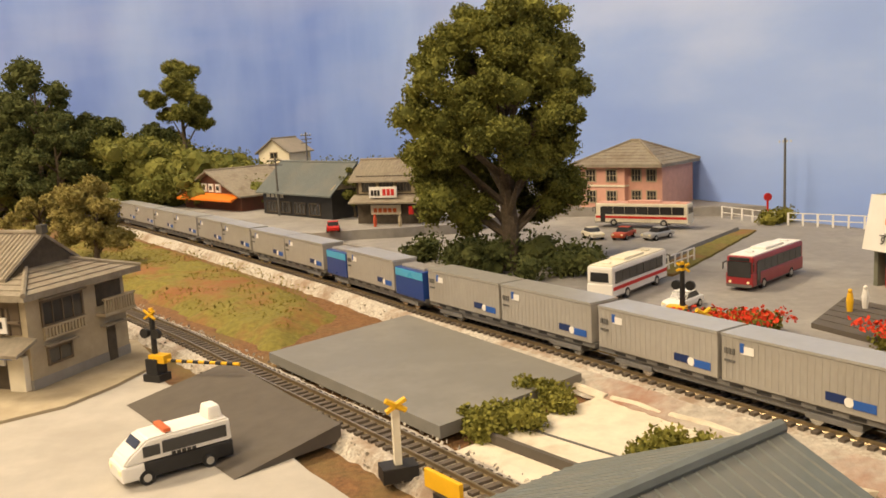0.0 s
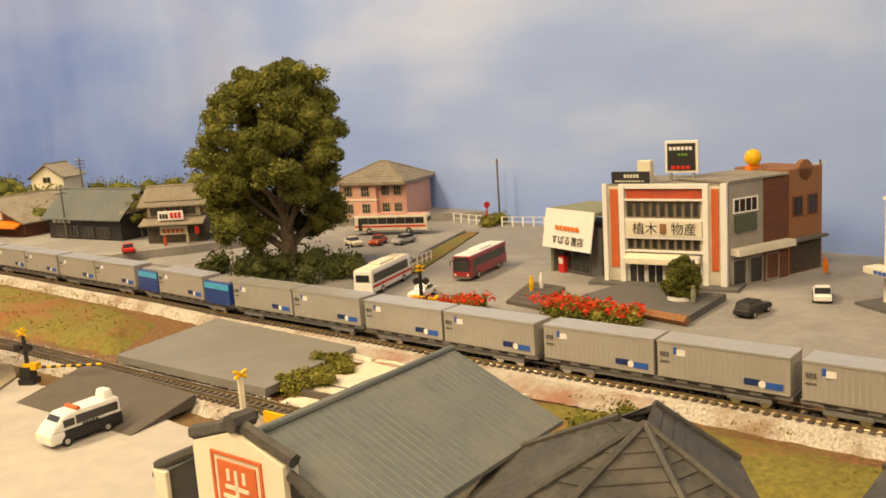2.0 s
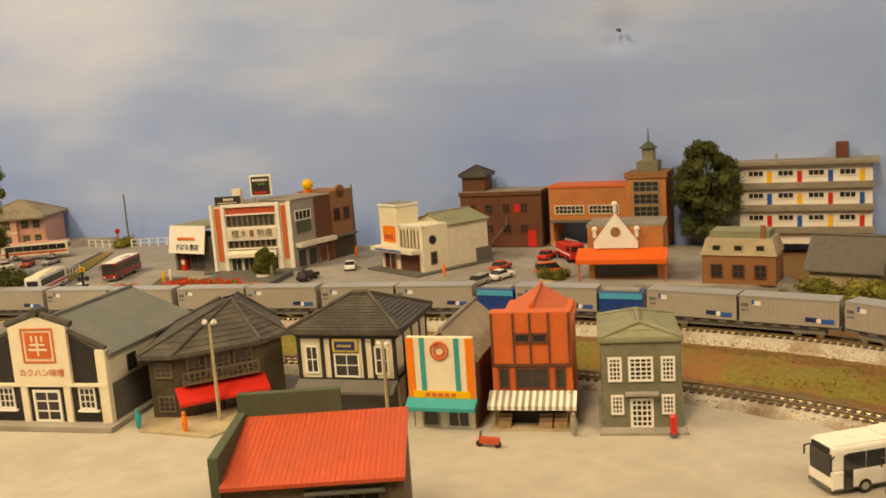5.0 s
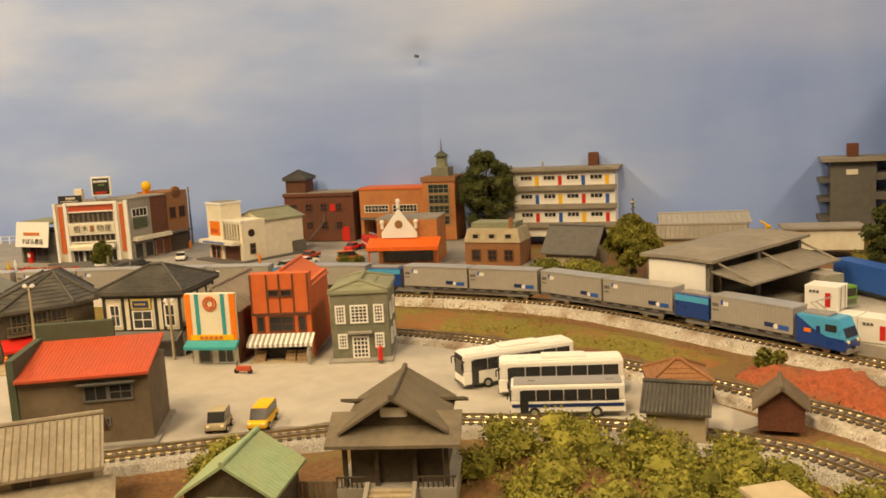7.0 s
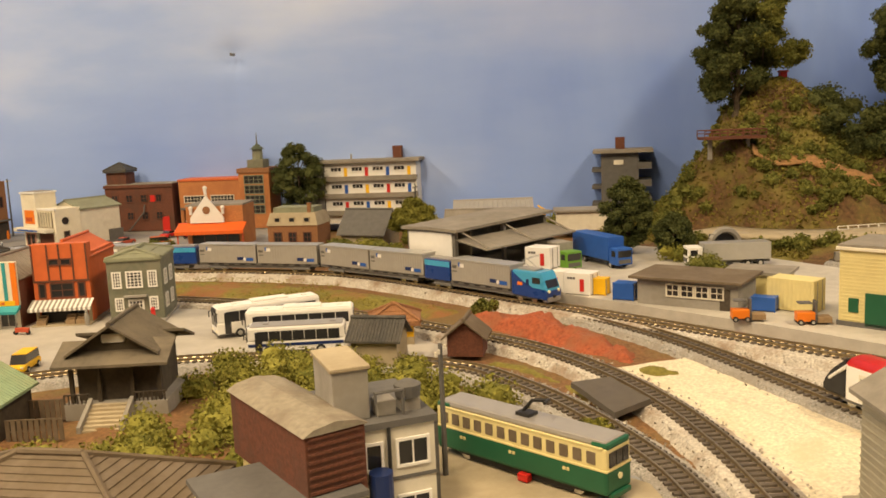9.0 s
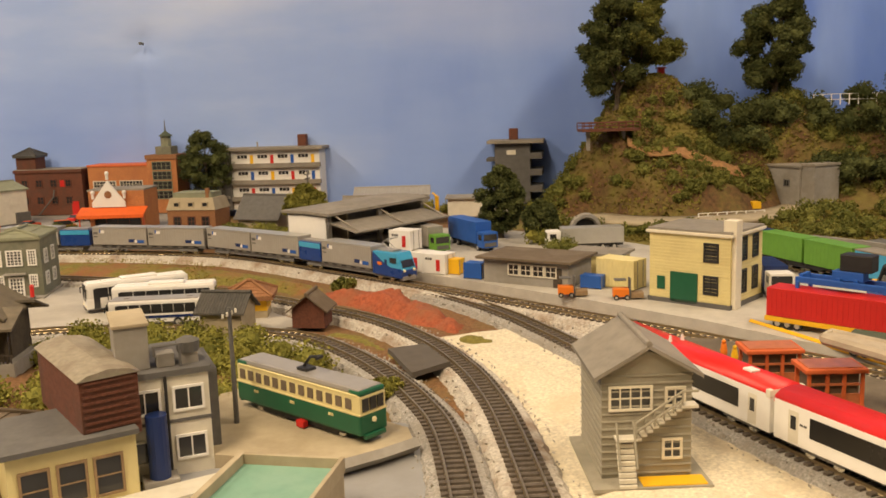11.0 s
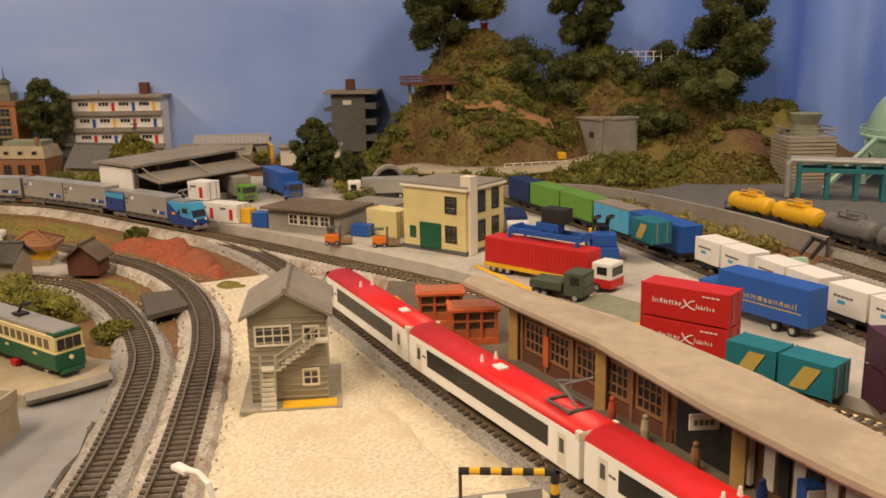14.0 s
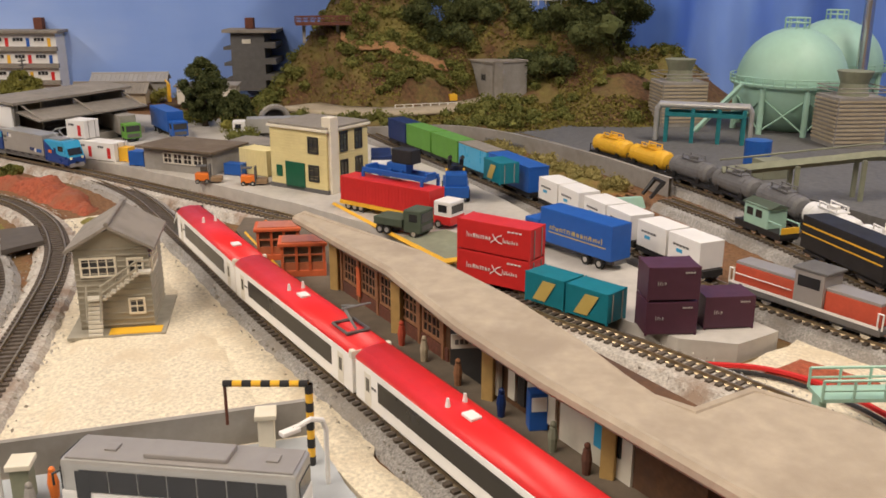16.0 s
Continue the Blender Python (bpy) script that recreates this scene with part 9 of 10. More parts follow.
tree(-26.0, 81.5, 0.3, 7.2, 2.9, "pale yellow-green tree on the bank", "leaf_yellow", 8, 90, 130, 0.13, 0.36, 0.3, "lobed")
tree(-32.5, 85.5, 0.3, 6.2, 2.6, "pale yellow-green tree on the bank", "leaf_yellow", 9, 90, 130, 0.13, 0.36, 0.3, "lobed")
tree(-34.9, 131.8, 5.0, 16.0, 4.0, "tall ragged pine above the village", "leaf_mid", 10, 110, 150, 0.18, 0.42, 0.4, "lobed")
tree(-6.5, 99.0, 1.9, 5.0, 1.7, "small grey-green street tree", "leaf_mid", 11, 28, 120, 0.12, 0.3, 0.14)
for k, q in enumerate(((-52, 124, 18.5, 5.5), (-60, 128, 16, 5.5), (-46, 130, 12, 4.5), (-68, 122, 15, 5), (-56, 134, 13, 5.0), (-40, 136, 10.5, 4.0), (-48, 121, 10, 4.2))):
    tree(q[0], q[1], 2.0, q[2], q[3], "dark green woodland tree on the hillside", "leaf_dark", 20 + k, 120, 110, 0.22, 0.06, 0.5, "lobed")
rng = np.random.RandomState(40)
C = [(-76 + 56 * rng.rand(), 114 + 8 * rng.rand() + 14 * rng.rand(), 1.2 + 10.5 * rng.rand() ** 1.1) for _ in range(420)]
C = [(x, y + 0.25 * (-x - 24), z * (0.5 + 0.5 * min(1, (-x - 22) / 25))) for x, y, z in C]
solo("hillside_growth", foliage("hillside_growth", C, [1.6 + 1.2 * rng.rand() for _ in C], 130, 0.24, M["leaf_mid"], 41), None, "olive woodland covering the left hillside", "shrubs", "stuff")
C = [(-22 + 26 * rng.rand(), 128 + 14 * rng.rand(), 1.5 + 3.5 * rng.rand()) for _ in range(40)]
solo("village_growth", foliage("village_growth", C, [1.5 + rng.rand() for _ in C], 120, 0.22, M["leaf_mid"], 42), None, "low olive growth behind the village roofs", "shrubs", "stuff")
lumpy("village_mound", [(-40, 126), (-12, 118), (8, 126), (2, 150), (-30, 160), (-48, 145)], 1.5, 2.4, M["grass"], "grassy mound behind the village", "grass", 1.2, 13, 0.6)

for k, q in enumerate(((6.9, 40.4, 1.0), (8.2, 41.9, 1.1), (9.4, 43.6, 1.0), (13.2, 37.4, 1.3), (14.8, 48.4, 1.2), (14.0, 50.2, 0.9), (16.4, 46.6, 0.9), (20.8, 42.2, 1.3), (22.2, 40.0, 1.3), (26.8, 34.6, 1.4), (28.4, 32.4, 1.4), (30.4, 30.0, 1.3), (19.8, 27.4, 1.2), (33.5, 25.6, 1.0), (36.0, 22.6, 1.0))):
    bush(q[0], q[1], 0.3 if q[1] < 45 and q[0] < 19 else 0.7, q[2], "low olive shrub beside the track", "leaf", 50 + k)
for k, q in enumerate(((24.6, 47.6), (25.6, 46.0), (26.7, 44.4), (27.8, 42.6), (20.0, 50.6), (18.4, 50.0), (17.2, 51.2))):
    bush(q[0], q[1], 1.0, 1.3, "olive hedge under red flowers", "leaf", 70 + k, 6, 130)
    t = thing("flower_bed", q[0], q[1], 1.7, 0, "mass of bright red flowers over green shrubs", "flowers", "flower beds")
    rng = np.random.RandomState(80 + k)
    pts = np.stack([rng.uniform(-1.3, 1.3, 170), rng.uniform(-1.2, 1.2, 170), rng.uniform(0.0, 0.45, 170)], 1)
    v, f = flakes(pts, 0.14, rng)
    part("blossom", raw("blossom", v, f, M["flower"]), None, t)
for k, q in enumerate(((43.0, 15.6, 1.6), (50.6, 20.2, 1.2), (32.8, 88.2, 1.7), (57.4, -2.4, 1.6), (59, -6.0, 1.7), (57, -9.5, 1.8), (54.8, -12.6, 1.6), (53, -3.0, 1.4), (53.5, -7, 1.4), (54.4, -10, 1.4), (72.4, -2, 2.0), (76, -6, 2.0), (80, -10.5, 2.2), (84, -14.5, 2.0), (66, -38.5, 2.0), (61, -42.5, 1.7), (70, -28, 2.2), (40.4, -33.2, 0.7))):
    bush(q[0], q[1], 0.9, q[2], "rounded olive shrub in the town", "leaf_mid" if k % 2 else "leaf", 100 + k, 7, 160, 0.15)
for k, q in enumerate(((71.1, 17.9, 11.0, 3.6, "leaf_dark", "oval"), (61.8, -9.4, 5.2, 2.4, "leaf", "oval"), (66.9, -31.9, 7.2, 2.4, "leaf_dark", "oval"), (66.0, -37.0, 4.0, 1.8, "leaf_dark", "oval"), (33.0, 45.2, 3.2, 1.1, "leaf_mid", "oval"))):
    tree(q[0], q[1], 1.0, q[2], q[3], "dark rounded tree behind the town" if k < 4 else "small planted tree in a white ring", q[4], 130 + k, 110, 150, 0.14, 0.16, 0.28, "oval")
for k, q in enumerate(((60.2, -80.4, 1.3), (62.4, -77.2, 1.4), (64.6, -74.2, 1.3), (66.8, -71.0, 1.3), (69.2, -67.6, 1.3), (71.4, -64.6, 1.2))):
    bush(q[0], q[1], 0.5, q[2], "low yellow-green weeds beside the siding", "leaf_yellow", 300 + k, 10, 120, 0.13, 0.3)
# growth in front of the loop
rng = np.random.RandomState(150)
spots = []
while len(spots) < 95:
    x, y = rng.uniform(5, 26), rng.uniform(-46, -22)
    if inside([x], [y], [(22.5, -27.5), (25.4, -33), (26, -40), (24, -46.5), (20.5, -49.5), (17.5, -45.5), (15, -42), (13, -45), (9.5, -40), (15, -33.5), (17.5, -28.5)])[0]:
        spots.append((x, y, rng.uniform(0.2, 1.2)))
solo("loop_growth", foliage("loop_growth", spots, [rng.uniform(0.7, 1.35) for _ in spots], 260, 0.13, M["leaf"], 151), None, "dense olive shrubs inside the front loop", "shrubs", "stuff")
for k, q in enumerate(((9.4, -20.0, 1.6), (1.5, -31, 2.0), (5, -33.5, 1.8), (9.5, -35.2, 2.2), (2, -37, 2), (7, -38.5, 2.2), (22.4, -51.4, 0.9))):
    bush(q[0], q[1], 0.3, q[2], "loose olive shrubs on the brown bank", "leaf", 160 + k, 8, 200, 0.13)

# ---- the wooded hill with lookout ----
BUMPS = [(97, -37.5, 17.5, 8.5, 9.5), (95, -33, 12.5, 8, 7), (104, -50, 15.0, 9, 9), (107, -61, 14.6, 8, 8), (86.2, -34.8, 11.2, 6.2, 5.6), (88, -42, 7.0, 9, 11), (99, -70, 6.0, 8, 7), (90, -56, 3.6, 12, 10), (80, -46, 2.6, 7, 9), (112, -72, 8, 8, 8), (78, -36, 1.5, 5, 6)]


ROAD_LINE = smooth_line([(81.5, -34.2), (79.5, -40.5), (80.5, -47), (84.5, -52), (90, -54.6), (95, -55.4)], 0.8)


def hill_z(x, y):
    """The hill's height, levelled under the road that climbs round its foot."""
    d = np.hypot(ROAD_LINE[:, 0] - x, ROAD_LINE[:, 1] - y)
    i = int(np.argmin(d))
    k = max(0.0, min(1.0, (d[i] - 3.3 + 1.3 * i / len(ROAD_LINE)) / 2.2))
    return (1 - k) * (1.3 + 0.6 * i / len(ROAD_LINE)) + k * bare_hill(x, y)


def bare_hill(x, y):
    s = 0.0
    for bx_, by_, a, rx, ry in BUMPS:
        s += (a * math.exp(-(((x - bx_) / rx) ** 2 + ((y - by_) / ry) ** 2))) ** 3
    h = s ** (1 / 3)
    k = min(1, h / 4)
    return h + k * (0.9 * noise.noise((x * 0.16, y * 0.16, 2)) + 0.45 * noise.noise((x * 0.5, y * 0.5, 5)) + 0.2 * noise.noise((x * 1.4, y * 1.4, 8)))


HV, HF, hid = [], [], {}
xs, ys = np.arange(68, 128, 0.7), np.arange(-86, -14, 0.7)
for i, x in enumerate(xs):
    for j, y in enumerate(ys):
        HV.append((x, y, hill_z(x, y) - 0.35))
for i in range(len(xs) - 1):
    for j in range(len(ys) - 1):
        a = i * len(ys) + j
        HF.append((a, a + len(ys), a + len(ys) + 1, a + 1))
M["hill"] = mat("hill_scatter", (0.13, 0.07, 0.03), 0.95, 0.5, 0.5, 1.0, second=(0.19, 0.16, 0.04), second_size=7, second_amount=0.55, fine=0.12)
M["trail"] = mat("trodden_earth", (0.36, 0.19, 0.08), 0.95, 0.3, 0.4, 0.8, second=(0.28, 0.16, 0.07), second_size=2)
solo("hill", raw("hill", HV, HF, M["hill"], True), None, "steep brown and olive scenery hill", "hill", "structure")
rng = np.random.RandomState(170)
C, Rr = [], []
while len(C) < 520:
    x, y = rng.uniform(74, 116), rng.uniform(-76, -22)
    h = hill_z(x, y)
    dens = 0.5 + 0.5 * noise.noise((x * 0.12, y * 0.12, 9))
    if x > 86 and y < -61 and h < 7.5 and rng.rand() < 0.8:
        continue
    if h < 1.2 or h > 15.5 or rng.rand() > dens * 1.3 or np.hypot(ROAD_LINE[:, 0] - x, ROAD_LINE[:, 1] - y).min() < 3.9:
        continue
    C.append((x, y, h))
    Rr.append(rng.uniform(0.5, 1.15))
solo("hill_growth", foliage("hill_growth", C, Rr, 120, 0.19, M["leaf_mid"], 171), None, "olive shrubs scattered over the hill slopes", "shrubs", "stuff")
grass_pts = []
while len(grass_pts) < 34000:
    x, y = rng.uniform(72, 118), rng.uniform(-78, -20)
    h = hill_z(x, y)
    if h > 0.8 and noise.noise((x * 0.13, y * 0.13, 3)) > (-0.6 if y > -41 else -0.12) and np.hypot(ROAD_LINE[:, 0] - x, ROAD_LINE[:, 1] - y).min() > 3.3:
        grass_pts.append((x, y, h - 0.2))
v, f = flakes(np.array(grass_pts), 0.2, rng, 0.7)
solo("hill_turf", raw("hill_turf", v, f, island_mat("hill_flock", (0.085, 0.07, 0.018), (0.27, 0.23, 0.055), size=5.0)), None, "olive turf tufts on the hill", "grass", "stuff")
for k, q in enumerate(((92.6, -33.6, 13.5, 4.0), (95.4, -35.6, 12.5, 3.8), (102.5, -50.0, 12.2, 4.0), (105.5, -67.2, 16.0, 5.2))):
    tree(q[0], q[1], hill_z(q[0], q[1]) - 0.5, q[2], q[3], "tall dark pine on the hill ridge", "leaf_dark" if k != 1 else "leaf_mid", 180 + k, 160, 170, 0.17, 0.16, 0.4, "lobed")
for k, q in enumerate(((99, -42, 3.2), (101.5, -45.5, 3.2), (100.5, -48, 2.6), (104, -56.5, 2.4), (106.5, -60.0, 2.2), (103.0, -62.0, 3.0), (102.5, -64.5, 4.2), (98.5, -57.5, 2.6), (99.5, -61, 2.8), (97.5, -47.5, 2.8), (101, -53.5, 3.0), (96.5, -44, 2.6))):
    bush(q[0], q[1], hill_z(q[0], q[1]) - 0.5, q[2], "dark shrub mass along the hill ridge", "leaf_dark", 190 + k, 9, 200, 0.2, 1.1)
dk = thing("lookout_deck", 86.0, -35.4, 11.2, -52, "dark red lookout deck on posts", "deck")
part("floor", bx(-3.4, 3.4, -1.4, 1.4, 0, 0.3), M["brickdark"], dk)
rl = B()
for y in (-1.4, 1.4):
    tube(rl, [(-3.4, y, 1.0), (3.4, y, 1.0)], 0.07, 5)
    tube(rl, [(-3.4, y, 0.65), (3.4, y, 0.65)], 0.05, 5)
    for x in np.linspace(-3.4, 3.4, 9):
        cyl(rl, (x, y, 0.2), (x, y, 1.0), 0.06, 5)
part("railing", rl, M["brickdark"], dk)
for x in (-2.4, 1.8):
    part("post", bx(x - 0.2, x + 0.2, -0.2, 0.2, -2.2, 0), M["greywall"], dk)
sh = thing("summit_shrine", 97.0, -37.6, hill_z(97, -37.6) - 0.4, -50, "tiny red shrine on the summit", "shrine")
part("body", bx(-0.4, 0.4, -0.3, 0.3, 0, 0.8), M["red"], sh)
part("roof", bx(-0.6, 0.6, -0.45, 0.45, 0.8, 1.0, 0, 0.15), M["redroof"], sh)
fence((103.4, -54.4), (105.6, -63.0), 13.4, 1.3, "white rail fence along the ridge", M["white"], 2, 0.9, 0.12)
ln = ROAD_LINE
nr, _ = sides(ln)
rv = []
for i, p in enumerate(ln):
    for o in (np.array((-3.2, -1.1, 1.1, 3.2)) * (1 - 0.36 * i / len(ln))):
        x, y = p[0] + nr[i, 0] * o, p[1] + nr[i, 1] * o
        rv.append((x, y, 1.3 + 0.6 * i / len(ln)))
rf_ = [(4 * i + j, 4 * i + j + 1, 4 * i + j + 5, 4 * i + j + 4) for i in range(len(ln) - 1) for j in range(3)]
solo("hill_road", raw("hill_road", rv, rf_, M["tanwall"], True), None, "grey-tan road climbing round the hill", "road", "structure").modifiers.new("thickness", "SOLIDIFY").thickness = 0.004
fence((82.5, -47.5), (88.0, -53.0), 1.65, 0.7, "white guard rail on the hill road", M["white"], 2, 1.0, 0.12)
yl = thing("excavator", 90.6, -51.2, 1.85, 40, "small yellow digger beside the concrete house", "digger")
part("body", bx(-0.7, 0.7, -0.5, 0.5, 0.3, 1.1, 0.06), M["yellow"], yl)
part("arm", tube(B(), [(0.6, 0, 0.9), (1.5, 0, 1.7), (2.1, 0, 0.6)], 0.12, 6), M["yellow"], yl)
part("track_base", bx(-0.8, 0.8, -0.55, 0.55, 0, 0.35, 0.1), M["black"], yl)
trail = smooth_line([(86.8, -37.4), (88.4, -40.2), (90.0, -43.4), (91.8, -46.4), (94.0, -48.6)], 0.5)
tn, _ = sides(trail)
tv = [(p[0] + n2[0] * o, p[1] + n2[1] * o, hill_z(p[0] + n2[0] * o, p[1] + n2[1] * o) + 0.06) for p, n2 in zip(trail, tn) for o in (-0.75, -0.25, 0.25, 0.75)]
tf = [(4 * i + j, 4 * i + j + 1, 4 * i + j + 5, 4 * i + j + 4) for i in range(len(trail) - 1) for j in range(3)]
solo("hill_path", raw("hill_path", tv, tf, M["trail"], True), None, "orange-brown trodden path across the hill", "path", "structure").modifiers.new("thickness", "SOLIDIFY").thickness = 0.002
sw = thing("retaining_wall", 0, 0, 0, 0, "grey retaining wall below the hill", "wall", "", "structure")
part("wall", sweep(smooth_line([(71, -50), (76, -57), (75, -64.5), (68, -76), (60.5, -85)], 0.8), [(-0.2, -1.2), (-0.2, 0.8), (0.2, 0.8), (0.2, -1.2)], 0.8, M["greywall"], "wall"), None, sw)
tp = thing("tunnel_mouth", 66.6, -41.6, 1.0, -35, "pale stone tunnel mouth under the hill", "tunnel mouth", "", "structure")
tb = B()
for k in range(12):
    a0, a1 = math.pi * k / 12, math.pi * (k + 1) / 12
    cyl(tb, (1.6 * math.cos(a0), 0, 1.2 + 1.6 * math.sin(a0)), (1.6 * math.cos(a1), 0, 1.2 + 1.6 * math.sin(a1)), 0.3, 6)
part("arch", tb, M["greywall"], tp)
# upright black sheet behind the arch in place of the tunnel's inner shade
part("dark_bore", bx(-1.4, 1.4, 0.2, 0.3, 0, 2.5), M["black"], tp)

# ---- gas works ----
def sphere_tank(x, y, z, r, lift, label):
    t = thing("gas_sphere", x, y, z, 0, label, "gas tank", "gas tanks")
    s = B()
    bmesh.ops.create_uvsphere(s, u_segments=40, v_segments=24, radius=r, matrix=Matrix.Translation((0, 0, lift)))
    part("sphere", s, M["mint"], t, smooth=True)
    rg, rl = B(), B()
    n = 36
    for k in range(n):
        a, c = 2 * math.pi * k / n, 2 * math.pi * (k + 1) / n
        for q, zz, rr in ((r * 1.06, lift, 0.22), (r * 1.1, lift + 0.8, 0.07), (r * 1.1, lift + 0.45, 0.05)):
            cyl(rg if rr > 0.1 else rl, (q * math.cos(a), q * math.sin(a), zz), (q * math.cos(c), q * math.sin(c), zz), rr, 5)
        cyl(rl, (r * 1.1 * math.cos(a), r * 1.1 * math.sin(a), lift), (r * 1.1 * math.cos(a), r * 1.1 * math.sin(a), lift + 0.8), 0.05, 4)
    part("ring_walk", rg, M["mint"], t)
    part("ring_rail", rl, M["mint"], t)
    for k in range(8):
        a, c = 2 * math.pi * (k + 0.5) / 8, 2 * math.pi * (k + 1.5) / 8
        p0, p1 = (r * 1.0 * math.cos(a), r * 1.0 * math.sin(a)), (r * 1.0 * math.cos(c), r * 1.0 * math.sin(c))
        part("leg", cyl(B(), (*p0, 0), (*p0, lift), 0.32, 10), M["mint"], t)
        br = B()
        cyl(br, (*p0, 0.3), (*p1, lift * 0.75), 0.09, 5)
        cyl(br, (*p1, 0.3), (*p0, lift * 0.75), 0.09, 5)
        part("brace", br, M["mint"], t)
    tp_ = B()
    for k in range(10):
        a, c = 2 * math.pi * k / 10, 2 * math.pi * (k + 1) / 10
        for zz in (0.5, 1.0):
            cyl(tp_, (1.3 * math.cos(a), 1.3 * math.sin(a), lift + r + zz), (1.3 * math.cos(c), 1.3 * math.sin(c), lift + r + zz), 0.06, 4)
        cyl(tp_, (1.3 * math.cos(a), 1.3 * math.sin(a), lift + r - 0.2), (1.3 * math.cos(a), 1.3 * math.sin(a), lift + r + 1.0), 0.06, 4)
    part("top_rail", tp_, M["mint"], t)
    part("stair", tube(B(), [(-r * 0.9, r * 0.75, lift), (-r * 1.2, r * 1.5, 0)], 0.3, 4), M["mint"], t)
    return t


sphere_tank(96.2, -90.2, 0.7, 5.9, 5.2, "pale mint spherical gas tank on braced legs")
sphere_tank(111.0, -93.4, 0.7, 5.9, 5.6, "second mint gas sphere behind the first")


def cooler(x, y, turn, label):
    t = thing("cooling_unit", x, y, 0.7, turn, label, "cooling unit", "cooling units")
    part("body", bx(-2.6, 2.6, -2.4, 2.4, 0, 5.0, 0.05), M["greywall"], t)
    for k in range(11):
        for s in (-1, 1):
            part("louvre", bx(-2.5, 2.5, s * 2.4 - 0.08, s * 2.4 + 0.12, 0.5 + k * 0.4, 0.7 + k * 0.4), M["tanwall"], t)
        part("louvre", bx(-2.75, -2.55, -2.3, 2.3, 0.5 + k * 0.4, 0.7 + k * 0.4), M["tanwall"], t)
    fan = B()
    cyl(fan, (0, 0, 5.0), (0, 0, 6.2), 1.5, 24, 1.3)
    cyl(fan, (0, 0, 6.2), (0, 0, 7.4), 1.3, 24, 1.75)
    part("fan_duct", fan, M["greygreenroof"], t)
    rl = B()
    for z in (5.5, 5.9):
        tube(rl, [(-2.6, -2.4, z), (2.6, -2.4, z), (2.6, 2.4, z), (-2.6, 2.4, z), (-2.6, -2.4, z)], 0.05, 4)
    part("railing", rl, M["greywall"], t)


cooler(94.0, -78.4, -60, "beige louvred cooling unit with a fan stack")
cooler(88.6, -96.8, -60, "beige louvred cooling unit with a fan stack")
ch = thing("steel_chimney", 104.6, -97.0, 0.7, 0, "slim silver steel chimney", "chimney")
part("flue", cyl(B(), (0, 0, 0), (0, 0, 16), 0.7, 16, 0.55), M["chrome"], ch)
rk = thing("pipe_rack", 83.3, -83.4, 0.7, -80, "teal steel rack carrying silver pipes", "pipe rack")
M["deepteal"] = mat("deep_teal_steel", (0.02, 0.17, 0.19), 0.5, 0.1, 0.5, 0.0)
for x in (-3.8, -1.2, 1.4, 3.8):
    for y in (-1.0, 1.0):
        part("leg", bx(x - 0.2, x + 0.2, y - 0.2, y + 0.2, 0, 3.3), M["deepteal"], rk)
    part("cross_beam", bx(x - 0.18, x + 0.18, -1.1, 1.1, 3.2, 3.5), M["deepteal"], rk)
for y in (-1.15, 1.15):
    part("beam", bx(-4.0, 4.0, y - 0.14, y + 0.14, 2.7, 3.1), M["deepteal"], rk)
for y in (-0.7, 0.0, 0.7):
    part("pipe", tube(B(), [(-4.8, y, 0.1), (-4.8, y, 3.3), (-4.5, y, 3.75), (4.2, y, 3.75), (4.5, y, 3.3), (4.5, y, 0.1)], 0.27, 10), M["silver"], rk, "silver pipe")
dr = thing("blue_tank", 71.1, -90.2, 0.7, 0, "upright deep blue storage drum", "tank")
part("drum", cyl(B(), (0, 0, 0), (0, 0, 2.7), 1.15, 20), M["blue"], dr)
bxh = thing("plant_cabin", 68.6, -91.6, 0.7, -50, "small grey-green plant cabin", "cabin")
part("body", bx(-1.2, 1.2, -0.9, 0.9, 0, 1.6, 0.05), M["greygreenroof"], bxh)
cv = thing("conveyor_bridge", 62.0, -95.4, 0.7, -65, "grey-green loading gantry over the sidings", "gantry")
for x in (-6, -1.5, 3.5):
    for y in (-0.7, 0.7):
        part("leg", bx(x - 0.15, x + 0.15, y - 0.15, y + 0.15, 0, 2.8 + 0.1 * x), M["greygreenroof"], cv)
part("deck", tube(B(), [(-7, 0, 2.1), (4.5, 0, 3.4), (9, 0, 3.4)], 0.4, 4), M["greygreenroof"], cv)
part("handrail", tube(B(), [(-7, 0.6, 2.9), (4.5, 0.6, 4.2), (9, 0.6, 4.2)], 0.08, 5), M["greygreenroof"], cv)
bfs = thing("buffer_stop", 57.8, -84.6, 0.7, -50, "black timber buffer stop", "buffer stop")
part("frame", tube(B(), [(-1, -0.7, 0), (0, -0.7, 1.2), (0, 0.7, 1.2), (-1, 0.7, 0)], 0.15, 5), M["black"], bfs)
gr = thing("green_steps", 52.6, -83.6, 0.8, -50, "small mint green loading step", "steps")
part("step", bx(-1.2, 1.2, -0.4, 0.4, 0, 0.8, 0, 0.2), M["mint"], gr)
wkw = thing("mint_walkway", 24.2, -99.6, 0.4, -62, "mint green footbridge steps beside the siding", "walkway")
part("deck", bx(-1.4, 2.2, -0.6, 0.6, 1.4, 1.55), M["mint"], wkw)
for x in (-1.2, 2.0):
    part("leg", bx(x - 0.15, x + 0.15, -0.3, 0.3, 0, 1.4), M["mint"], wkw)
rl = B()
